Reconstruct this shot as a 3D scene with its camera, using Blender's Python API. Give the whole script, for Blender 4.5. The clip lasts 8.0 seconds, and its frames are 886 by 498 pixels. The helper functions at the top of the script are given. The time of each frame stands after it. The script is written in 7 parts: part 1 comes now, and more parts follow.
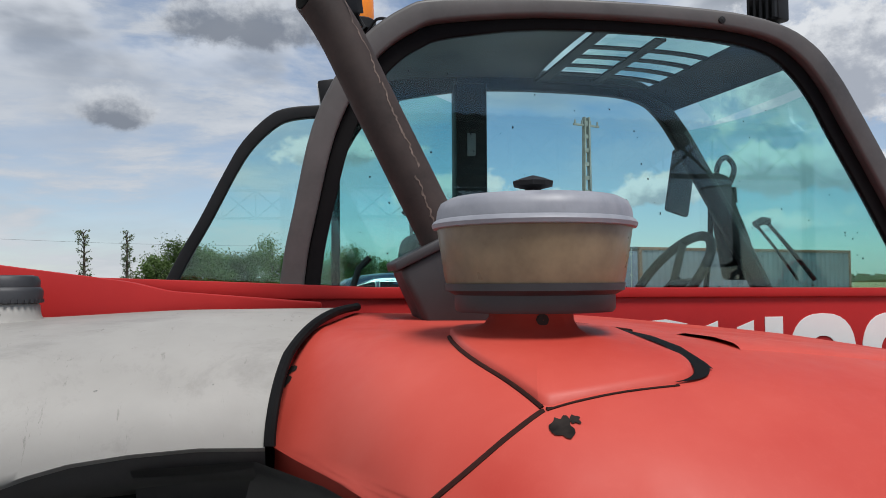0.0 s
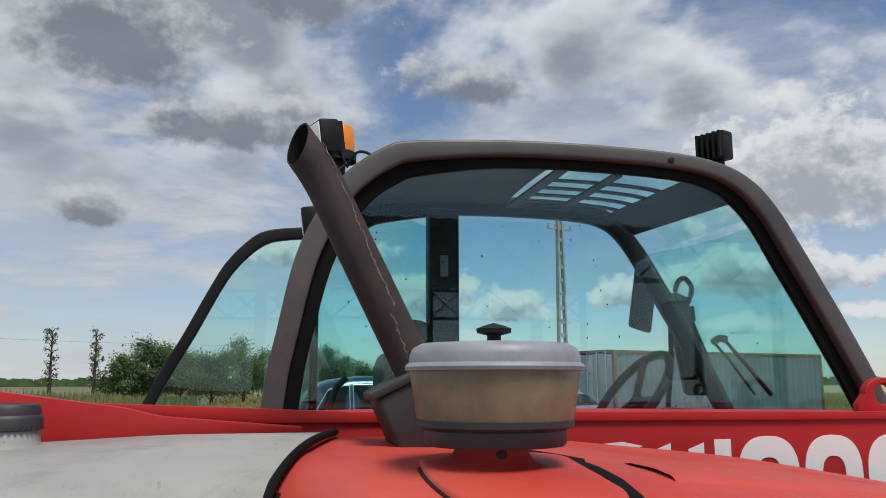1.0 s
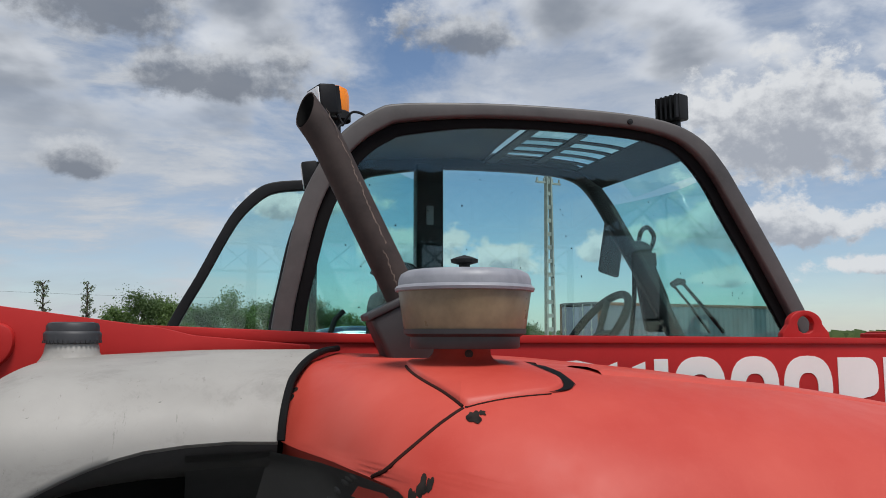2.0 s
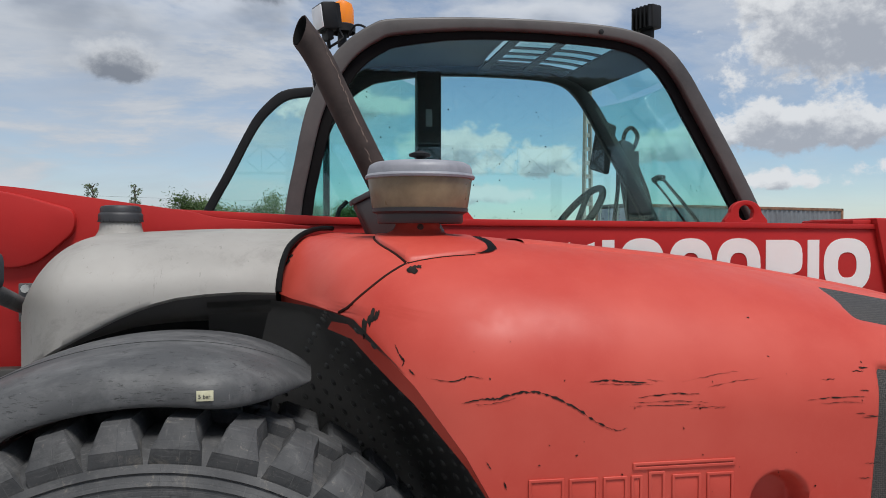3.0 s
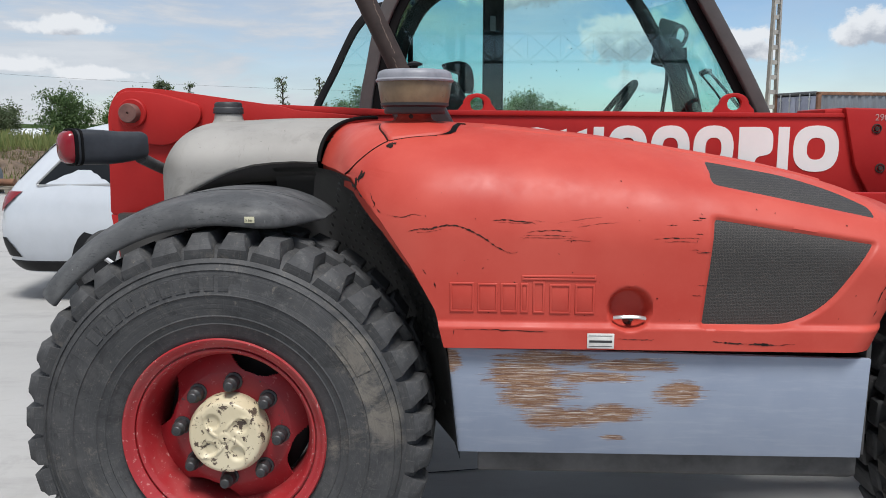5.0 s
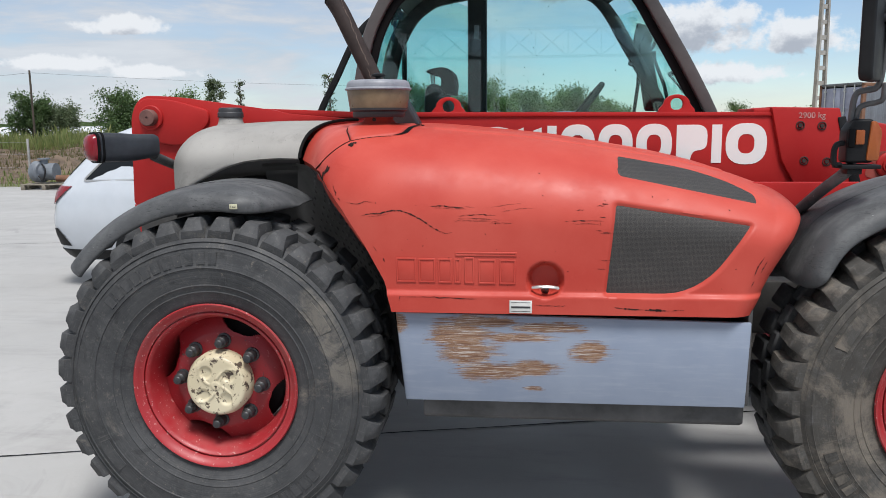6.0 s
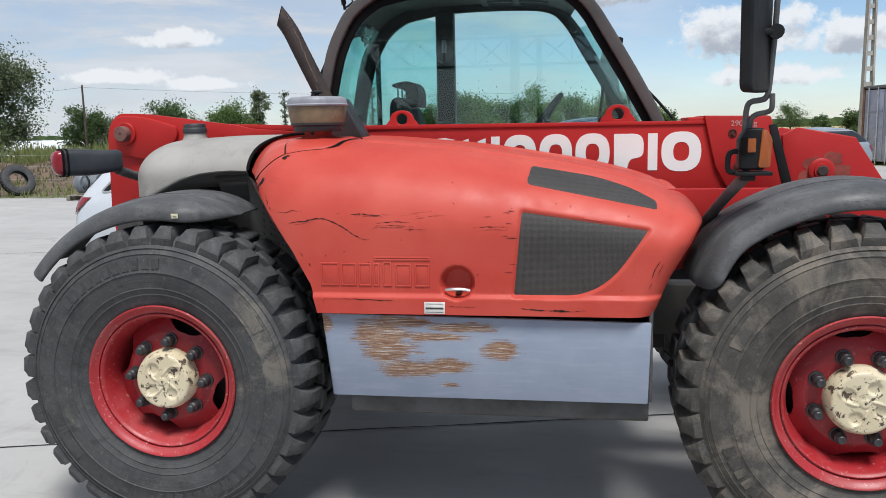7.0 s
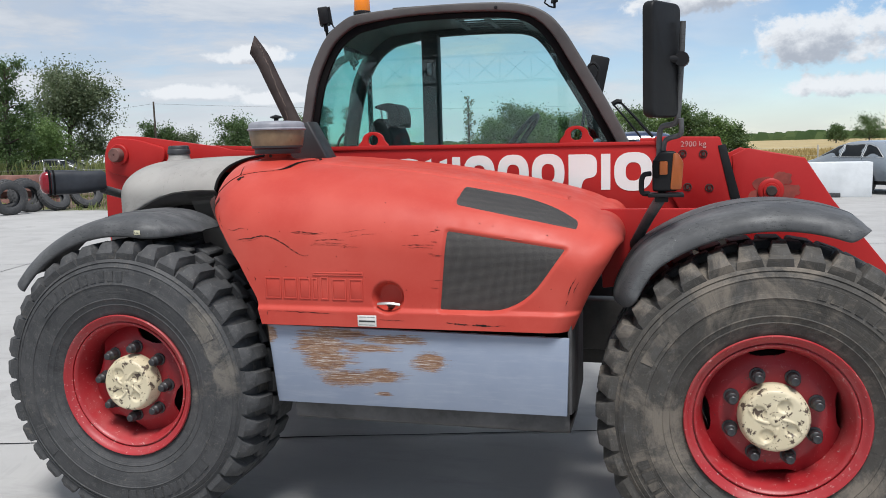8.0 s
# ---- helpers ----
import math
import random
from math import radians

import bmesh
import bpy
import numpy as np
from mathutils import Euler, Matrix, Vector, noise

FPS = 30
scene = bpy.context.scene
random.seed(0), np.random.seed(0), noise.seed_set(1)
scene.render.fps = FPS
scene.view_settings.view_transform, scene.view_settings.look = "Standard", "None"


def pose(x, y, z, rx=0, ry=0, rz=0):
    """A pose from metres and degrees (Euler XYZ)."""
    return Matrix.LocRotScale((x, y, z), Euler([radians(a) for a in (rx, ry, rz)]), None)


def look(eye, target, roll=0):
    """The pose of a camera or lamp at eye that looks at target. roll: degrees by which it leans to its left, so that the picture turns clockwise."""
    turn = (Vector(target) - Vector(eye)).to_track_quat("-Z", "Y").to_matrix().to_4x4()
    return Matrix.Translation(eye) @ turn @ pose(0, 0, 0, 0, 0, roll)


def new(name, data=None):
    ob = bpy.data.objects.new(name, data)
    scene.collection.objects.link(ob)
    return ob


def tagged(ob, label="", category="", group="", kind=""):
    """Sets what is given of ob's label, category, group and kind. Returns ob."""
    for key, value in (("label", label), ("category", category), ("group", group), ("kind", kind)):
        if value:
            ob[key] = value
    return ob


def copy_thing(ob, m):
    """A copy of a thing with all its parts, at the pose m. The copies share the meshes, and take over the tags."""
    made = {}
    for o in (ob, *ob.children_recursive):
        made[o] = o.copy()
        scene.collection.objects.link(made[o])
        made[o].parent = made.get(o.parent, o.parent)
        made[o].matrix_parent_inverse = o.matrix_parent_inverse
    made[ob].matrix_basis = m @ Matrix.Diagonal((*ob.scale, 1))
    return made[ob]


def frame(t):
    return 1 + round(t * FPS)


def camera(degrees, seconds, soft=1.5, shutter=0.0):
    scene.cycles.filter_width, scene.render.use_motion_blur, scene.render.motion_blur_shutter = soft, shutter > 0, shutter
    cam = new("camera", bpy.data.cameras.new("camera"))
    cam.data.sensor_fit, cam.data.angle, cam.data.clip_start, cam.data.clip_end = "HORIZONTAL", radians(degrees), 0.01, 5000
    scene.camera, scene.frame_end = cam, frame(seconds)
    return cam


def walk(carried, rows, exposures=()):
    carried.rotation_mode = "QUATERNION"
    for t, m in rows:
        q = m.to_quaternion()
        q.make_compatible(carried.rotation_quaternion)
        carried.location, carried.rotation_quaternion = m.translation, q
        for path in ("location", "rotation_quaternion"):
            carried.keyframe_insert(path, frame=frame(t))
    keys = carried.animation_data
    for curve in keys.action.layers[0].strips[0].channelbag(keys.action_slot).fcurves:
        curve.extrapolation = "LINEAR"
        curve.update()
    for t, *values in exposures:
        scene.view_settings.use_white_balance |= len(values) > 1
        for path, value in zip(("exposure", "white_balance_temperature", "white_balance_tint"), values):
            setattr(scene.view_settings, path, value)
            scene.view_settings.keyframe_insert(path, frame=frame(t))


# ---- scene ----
cam = camera(57.9, 8.0, soft=0.9)
PATH = [
    (0, (0.249, -0.553, 1.606), (0.613, 1.412, 1.685), -0.4),
    (0.5, (0.249, -0.618, 1.639), (0.633, 1.331, 1.872), -0.2),
    (1, (0.225, -0.709, 1.658), (0.645, 1.218, 1.984), -0.1),
    (1.2, (0.198, -0.756, 1.653), (0.643, 1.165, 1.983), -0.1),
    (2.5, (0.168, -1.257, 1.554), (0.6, 0.694, 1.637), -0.2),
    (3, (0.27, -1.489, 1.532), (0.621, 0.48, 1.502), 0.0),
    (3.5, (0.329, -1.712, 1.512), (0.566, 0.269, 1.38), 0.2),
    (4, (0.412, -1.923, 1.516), (0.526, 0.063, 1.308), 0.2),
    (4.5, (0.598, -2.113, 1.515), (0.602, -0.131, 1.245), 0.2),
    (5.8, (1.094, -2.736, 1.534), (0.897, -0.77, 1.224), -0.4),
    (6, (1.179, -2.816, 1.542), (0.966, -0.852, 1.23), -0.5),
    (6.5, (1.427, -2.985, 1.56), (1.169, -1.027, 1.248), -0.9),
    (7, (1.69, -2.948, 1.558), (1.357, -0.997, 1.265), -1.3),
    (7.5, (1.938, -2.921, 1.587), (1.521, -0.985, 1.31), -1.5),
    (8, (2.246, -3.004, 1.587), (1.751, -1.084, 1.329), -1.5),
]
walk(cam, [(t, look(eye, target, roll)) for t, eye, target, roll in PATH], [(0.0, 0.12, 6300, 9), (1.0, 0.02, 6350, 9), (2.5, 0.04, 6350, 9), (4.5, 0.20, 6300, 9), (8.0, 0.30, 6250, 9)])
GZ = -0.075            # ground height; the wheel hubs stand at z 0.56

# ---- sky, sun ----
world = bpy.data.worlds.new("sky")
scene.world = world
world.use_nodes = True
wn, wl = world.node_tree.nodes, world.node_tree.links
wn.clear()
SUN_EL, SUN_AZ = 65.0, 160.0     # degrees; azimuth clockwise from +y


def wnode(kind, **kw):
    n = wn.new(kind)
    for k, v in kw.items():
        n.inputs[k].default_value = v
    return n


sky = wn.new("ShaderNodeTexSky")
sky.sky_type, sky.sun_disc = "NISHITA", False
sky.sun_elevation, sky.sun_rotation = radians(SUN_EL), radians(SUN_AZ)
sky.air_density, sky.dust_density, sky.ozone_density = 0.9, 0.12, 3.0
out = wn.new("ShaderNodeOutputWorld")
bg = wnode("ShaderNodeBackground", Strength=0.101)


def wmath(op, a, b=0.0, clamp=False):
    n = wn.new("ShaderNodeMath")
    n.operation, n.use_clamp = op, clamp
    for k, v in enumerate((a, b)):
        if isinstance(v, bpy.types.NodeSocket):
            wl.new(v, n.inputs[k])
        else:
            n.inputs[k].default_value = v
    return n.outputs[0]


def wramp(v, a, b, lo=0.0, hi=1.0):
    n = wn.new("ShaderNodeMapRange")
    n.interpolation_type = "SMOOTHSTEP"
    wl.new(v, n.inputs[0])
    for k, q in zip((1, 2, 3, 4), (a, b, lo, hi)):
        n.inputs[k].default_value = q
    return n.outputs[0]


def wmix(fac, a, b):
    n = wn.new("ShaderNodeMix")
    n.data_type = "RGBA"
    for k, v in ((0, fac), (6, a), (7, b)):
        if isinstance(v, bpy.types.NodeSocket):
            wl.new(v, n.inputs[k])
        else:
            n.inputs[k].default_value = v if k == 0 else (*v, 1)
    return n.outputs[2]


def wnoise(vec, scale, detail, rough, distort=0.0, shift=(0, 0, 0), squash=1.0):
    m = wn.new("ShaderNodeMapping")
    m.inputs["Location"].default_value = shift
    m.inputs["Scale"].default_value = (1, 1, squash)
    wl.new(vec, m.inputs[0])
    n = wnode("ShaderNodeTexNoise", Scale=scale, Detail=detail, Roughness=rough, Distortion=distort)
    wl.new(m.outputs[0], n.inputs["Vector"])
    return n.outputs["Fac"]


# broken cloud on a level layer, thin veil to the west, and heaped clouds standing in the blue to the north-east
co = wn.new("ShaderNodeTexCoord")
sep = wn.new("ShaderNodeSeparateXYZ")
wl.new(co.outputs["Generated"], sep.inputs[0])
up = wmath("MAXIMUM", sep.outputs[2], 0.0)
den = wmath("ADD", up, 0.26)
flat = wn.new("ShaderNodeCombineXYZ")
wl.new(wmath("DIVIDE", sep.outputs[0], den), flat.inputs[0])
wl.new(wmath("DIVIDE", sep.outputs[1], den), flat.inputs[1])
layer = flat.outputs[0]
dirs = co.outputs["Generated"]
azim = wmath("MULTIPLY", wmath("ARCTAN2", sep.outputs[0], sep.outputs[1]), 180 / math.pi)
elev = wmath("MULTIPLY", wmath("ARCSINE", up), 180 / math.pi)
west = wramp(azim, 12.0, -10.0)
SHIFT = (3.1, 7.4, 0.0)
body = wnoise(layer, 1.7, 10, 0.53, 0.12, SHIFT)
lit = wnoise(layer, 1.7, 5, 0.5, 0.12, tuple(np.add(SHIFT, (-0.05, -0.09, 0))))
veil = wnoise(layer, 0.9, 9, 0.64, 0.6, (11.0, 2.0, 0))
streak = wnoise(dirs, 3.0, 8, 0.62, 0.3, (4.0, 1.0, 0.0), 5.0)
LIFT = 0.016                       # how far above a point its shading is looked up
lump = [wnoise(dirs, 11.0, 3, 0.5, 0.2, (1.7, 0.4, q), 1.6) for q in (0.0, LIFT * 1.6)]
curl = [wnoise(dirs, 34.0, 9, 0.62, 0.1, (0.7, 2.4, q), 1.3) for q in (0.0, LIFT * 1.3)]


def heap(ele_at, azi, ele, wide, high):
    """1 in the middle of a cloud, 0 at its rim; flatter below than above."""
    a = wmath("DIVIDE", wmath("SUBTRACT", azim, azi), wide)
    e = wmath("DIVIDE", wmath("SUBTRACT", ele_at, ele), high)
    e = wmath("MAXIMUM", e, wmath("MULTIPLY", e, -1.7))
    return wmath("SUBTRACT", 1.0, wmath("SQRT", wmath("ADD", wmath("MULTIPLY", a, a), wmath("MULTIPLY", e, e))))


def density(clouds, low, fine):
    """Cloud density here and a little above."""
    found = []
    for k, ele_at in enumerate((elev, wmath("ADD", elev, 57.3 * LIFT))):
        f = None
        for c in clouds:
            h = heap(ele_at, *c)
            f = h if f is None else wmath("MAXIMUM", f, h)
        f = wmath("MAXIMUM", f, -0.6)
        f = wmath("ADD", f, wmath("MULTIPLY", wmath("SUBTRACT", lump[k], 0.5), low))
        found.append(wmath("ADD", f, wmath("MULTIPLY", wmath("SUBTRACT", curl[k], 0.5), fine)))
    return found


# thin high cloud
haze = wmath("ADD", wmath("MULTIPLY", wramp(veil, 0.40, 0.66, 0.0, 0.70), wramp(elev, 4.0, 16.0, 0.35, 1.0)), wmath("MULTIPLY", west, wramp(streak, 0.40, 0.60, 0.35, 0.95)))
haze = wmath("MINIMUM", wmath("MAXIMUM", haze, wramp(elev, 3.0, 0.0, 0.05, 0.40)), 0.93)
blue = wmix(haze, sky.outputs[0], wmix(wramp(streak, 0.40, 0.64), (4.4, 4.7, 5.2), (5.9, 6.0, 6.2)))
# grey undersides of the high layer, closing up overhead
mask = wmath("MULTIPLY", wramp(body, 0.46, 0.56), wramp(elev, 9.0, 19.0, 0.15, 0.95))
core = wramp(wmath("ADD", wmath("MULTIPLY", body, 0.45), wmath("MULTIPLY", lit, 0.55)), 0.50, 0.62)
shade = wmath("MULTIPLY", core, wramp(up, 0.06, 0.30, 0.45, 0.95))
litc = wmix(wramp(up, 0.10, 0.42), (5.6, 5.75, 6.0), (6.9, 7.1, 7.5))
cols = wmix(mask, blue, wmix(shade, litc, (2.3, 2.55, 3.0)))
# dark clouds high in the north-west
dark, over = density(((-11.0, 22.0, 8.5, 6.5), (-3.0, 17.5, 9.0, 3.2), (-11.5, 11.2, 3.0, 1.8), (-24.0, 20.0, 7.0, 5.0), (2.0, 27.0, 9.0, 4.0), (14.0, 21.0, 7.0, 2.4)), 1.5, 1.5)
cols = wmix(wramp(dark, -0.05, 0.55, 0.0, 0.92), cols, wmix(wramp(over, -0.15, 0.75), (5.6, 5.75, 6.0), (1.9, 2.1, 2.5)))
# white heaps with grey feet
white, over = density(((10.5, 5.6, 5.0, 2.6), (17.5, 5.0, 4.0, 2.0), (12.5, 3.0, 5.0, 1.1), (35.0, 6.8, 9.0, 2.4), (37.5, 12.8, 9.0, 6.0), (26.0, 5.8, 4.0, 1.7), (33.0, 3.6, 4.0, 0.9), (42.0, 4.2, 5.0, 1.0), (-31.0, 3.9, 4.0, 0.8), (-25.5, 3.4, 3.4, 0.7), (-27.0, 6.2, 3.2, 0.8), (4.0, 9.0, 6.0, 1.6), (55.0, 7.0, 10.0, 4.0)), 1.3, 1.7)
cols = wmix(wramp(white, 0.0, 0.38, 0.0, 0.95), cols, wmix(wramp(over, 0.05, 0.80), (7.0, 7.05, 7.15), (3.6, 3.8, 4.25)))
wl.new(cols, bg.inputs[0])
wl.new(bg.outputs[0], out.inputs[0])

sun = new("sun", bpy.data.lights.new("sun", "SUN"))
sun.data.energy, sun.data.angle, sun.data.color = 3.5, radians(18), (1.0, 0.965, 0.92)
az, el = radians(SUN_AZ), radians(SUN_EL)
sun.matrix_world = look((math.sin(az) * math.cos(el) * 50, math.cos(az) * math.cos(el) * 50, math.sin(el) * 50), (0, 0, 0))
# ---- materials ----
class Mat:
    """A node material with a Principled shader and short calls for procedural inputs."""

    def __init__(self, name, base=(0.5, 0.5, 0.5), rough=0.5, metal=0.0, spec=0.5):
        self.m = bpy.data.materials.new(name)
        self.m.use_nodes = True
        self.t = self.m.node_tree
        self.b = self.t.nodes["Principled BSDF"]
        self.b.inputs["Base Color"].default_value = (*base, 1)
        self.b.inputs["Roughness"].default_value = rough
        self.b.inputs["Metallic"].default_value = metal
        self.b.inputs["Specular IOR Level"].default_value = spec
        self.co = self.t.nodes.new("ShaderNodeTexCoord").outputs["Object"]
        self.col = None

    def node(self, kind, **kw):
        n = self.t.nodes.new(kind)
        for k, v in kw.items():
            self.put(v, n.inputs[k])
        return n

    def put(self, v, sock):
        if isinstance(v, bpy.types.NodeSocket):
            self.t.links.new(v, sock)
        elif isinstance(v, tuple) and len(v) == 3 and sock.type == "RGBA":
            sock.default_value = (*v, 1)
        else:
            sock.default_value = v

    def coords(self, scale=(1, 1, 1), rot=(0, 0, 0)):
        n = self.node("ShaderNodeMapping", Vector=self.co)
        n.inputs["Scale"].default_value = scale
        n.inputs["Rotation"].default_value = [radians(a) for a in rot]
        return n.outputs[0]

    def noise(self, scale, detail=4.0, rough=0.6, co=None, distort=0.0):
        n = self.node("ShaderNodeTexNoise", Scale=scale, Detail=detail, Roughness=rough, Distortion=distort)
        self.t.links.new(co or self.co, n.inputs["Vector"])
        return n.outputs["Fac"]

    def ramp(self, fac, a, b, lo=0.0, hi=1.0):
        n = self.node("ShaderNodeMapRange", Value=fac)
        for k, v in zip(("From Min", "From Max", "To Min", "To Max"), (a, b, lo, hi)):
            n.inputs[k].default_value = v
        return n.outputs[0]

    def math(self, op, a, b=0.0):
        n = self.t.nodes.new("ShaderNodeMath")
        n.operation = op
        self.put(a, n.inputs[0])
        self.put(b, n.inputs[1])
        return n.outputs[0]

    def mix(self, fac, a, b):
        n = self.t.nodes.new("ShaderNodeMix")
        n.data_type = "RGBA"
        self.put(fac, n.inputs[0])
        self.put(a, n.inputs[6])
        self.put(b, n.inputs[7])
        return n.outputs[2]

    def color(self, sock):
        self.put(sock, self.b.inputs["Base Color"])
        self.col = sock
        return self

    def rough(self, sock):
        self.put(sock, self.b.inputs["Roughness"])
        return self

    def bump(self, height, strength=0.3, dist=0.002):
        n = self.node("ShaderNodeBump", Strength=strength, Distance=dist, Height=height)
        last = self.b.inputs["Normal"].links
        if last:
            self.t.links.new(last[0].from_socket, n.inputs["Normal"])
        self.t.links.new(n.outputs[0], self.b.inputs["Normal"])
        return self


def worn(name, base, light, dark, rough=0.5, scale=3.0, fine=60.0, grain=0.15, metal=0.0, bump=0.1, spec=0.5):
    """Paint, plastic or rubber with soft blotches, fine grain and uneven gloss."""
    m = Mat(name, base, rough, metal, spec)
    big = m.ramp(m.noise(scale, 5, 0.6), 0.32, 0.68)
    c = m.mix(big, dark, light)
    c = m.mix(m.ramp(m.noise(fine, 3, 0.7), 0.45, 0.75, 0, grain * 2), c, light)
    m.color(c)
    m.rough(m.ramp(m.noise(scale * 2.3, 4), 0.3, 0.7, rough - 0.08, rough + 0.1))
    m.bump(m.noise(fine * 2, 3), bump, 0.001)
    return m.m


def chipped(name, base, light, dark, under, chips=0.66, cscale=9.0, rough=0.42, fade=1.6, scrape=0.705, speck=None, spec=0.5):
    """Old paint: sun-faded blotches, dust, small chips down to a dark layer, short scratches along x."""
    m = Mat(name, base, rough, 0.0, spec)
    c = m.mix(m.ramp(m.noise(fade, 5, 0.55), 0.3, 0.7), dark, light)
    c = m.mix(m.ramp(m.noise(55, 4, 0.75), 0.5, 0.85, 0, 0.35), c, light)
    chip = m.ramp(m.noise(cscale, 9, 0.72, distort=0.4), chips, chips + 0.012)
    scr = m.noise(5.0, 6, 0.7, co=m.coords((1.2, 16, 26), (0, 3, 0)))
    where = m.ramp(m.noise(1.4, 2), 0.52, 0.62)
    scr = m.math("MULTIPLY", m.ramp(scr, scrape, scrape + 0.015), where)
    c = m.mix(m.math("MAXIMUM", chip, scr), c, under)
    if speck:
        c = m.mix(m.ramp(m.noise(5, 6, 0.7, distort=0.5), 0.5, 0.72, 0, 0.3), c, speck)
        c = m.mix(m.ramp(m.noise(70, 4, 0.65), 0.635, 0.655, 0, 0.75), c, tuple(min(1, q * 1.7) for q in speck))
    m.color(c)
    m.rough(m.ramp(m.noise(7, 4), 0.3, 0.7, rough - 0.1, rough + 0.14))
    m.bump(m.noise(160, 3), 0.06, 0.001)
    m.bump(m.noise(4, 3), 0.05, 0.01)
    return m.m


def tyre_material(name, base, dark, dust, amount, muddy=None):
    """Black rubber with dry greyish bloom, dust caught in patches and fine cracks."""
    m = Mat(name, base, 0.72, 0.0, 0.35)
    info = m.t.nodes.new("ShaderNodeObjectInfo")
    axle = m.co
    add = m.node("ShaderNodeVectorMath", **{"Vector": m.co})
    m.put(m.math("MULTIPLY", info.outputs["Random"], 40.0), add.inputs[1])
    m.co = add.outputs[0]
    c = m.mix(m.ramp(m.noise(6, 6, 0.65), 0.3, 0.7), dark, base)
    c = m.mix(m.ramp(m.noise(14, 6, 0.7), 0.5, 0.75, 0, 0.55), c, (0.085, 0.083, 0.081))
    c = m.mix(m.ramp(m.noise(30, 8, 0.8, distort=0.4), 0.54, 0.66, 0, 0.5), c, (0.115, 0.112, 0.107))
    c = m.mix(m.ramp(m.noise(8, 7, 0.75, distort=0.8), 0.55, 0.65, 0, 0.6), c, tuple(q * 0.6 for q in dark))
    # rubbed rings and radial cracks run round the axle
    sep = m.node("ShaderNodeSeparateXYZ", Vector=axle)
    r = m.math("SQRT", m.math("ADD", m.math("MULTIPLY", sep.outputs[0], sep.outputs[0]), m.math("MULTIPLY", sep.outputs[2], sep.outputs[2])))
    turn = m.math("ARCTAN2", sep.outputs[2], sep.outputs[0])
    polar = m.node("ShaderNodeCombineXYZ", X=m.math("MULTIPLY", r, 60.0), Y=m.math("MULTIPLY", turn, 2.2), Z=0.0).outputs[0]
    rings = m.ramp(m.noise(4.0, 6, 0.75, co=polar), 0.56, 0.70, 0, 0.40)
    c = m.mix(rings, c, (0.15, 0.147, 0.142))
    spoke = m.node("ShaderNodeCombineXYZ", X=m.math("MULTIPLY", r, 3.0), Y=m.math("MULTIPLY", turn, 34.0), Z=0.0).outputs[0]
    c = m.mix(m.ramp(m.noise(1.6, 4, 0.7, co=spoke), 0.64, 0.69, 0, 0.28), c, (0.17, 0.165, 0.155))
    c = m.mix(m.ramp(m.noise(3.2, 8, 0.75, distort=0.6), amount, amount + 0.12, 0, 0.8), c, dust)
    if muddy is not None:          # one dried splash of mud on the sidewall
        side = m.ramp(m.math("COSINE", m.math("SUBTRACT", turn, radians(muddy))), 0.80, 0.97)
        ring = m.math("MULTIPLY", m.ramp(r, 0.40, 0.47), m.ramp(r, 0.585, 0.55))
        spot = m.ramp(m.math("ADD", m.noise(11, 8, 0.78, distort=0.7), m.math("MULTIPLY", m.math("MULTIPLY", side, ring), 0.22)), 0.60, 0.76, 0, 0.62)
        c = m.mix(m.math("MULTIPLY", spot, m.math("MULTIPLY", side, m.ramp(r, 0.60, 0.54))), c, dust)
    c = m.mix(m.ramp(m.noise(55, 4, 0.7), 0.62, 0.72, 0, 0.5), c, dust)
    m.color(c)
    m.rough(m.ramp(m.noise(9, 4), 0.3, 0.7, 0.6, 0.85))
    m.bump(m.noise(70, 4, 0.7), 0.3, 0.002)
    m.bump(m.noise(12, 5, 0.7), 0.25, 0.005)
    groove = m.node("ShaderNodeCombineXYZ", X=m.math("MULTIPLY", r, 130.0), Y=0.0, Z=0.0).outputs[0]
    m.bump(m.ramp(m.noise(1.0, 2, 0.5, co=groove), 0.40, 0.47), 0.22, 0.002)       # fine moulded rings
    mould = m.node("ShaderNodeCombineXYZ", X=0.0, Y=m.math("MULTIPLY", turn, 16.0), Z=0.0).outputs[0]
    m.bump(m.ramp(m.noise(1.0, 2, 0.5, co=mould), 0.62, 0.635), 0.3, 0.002)
    return m.m


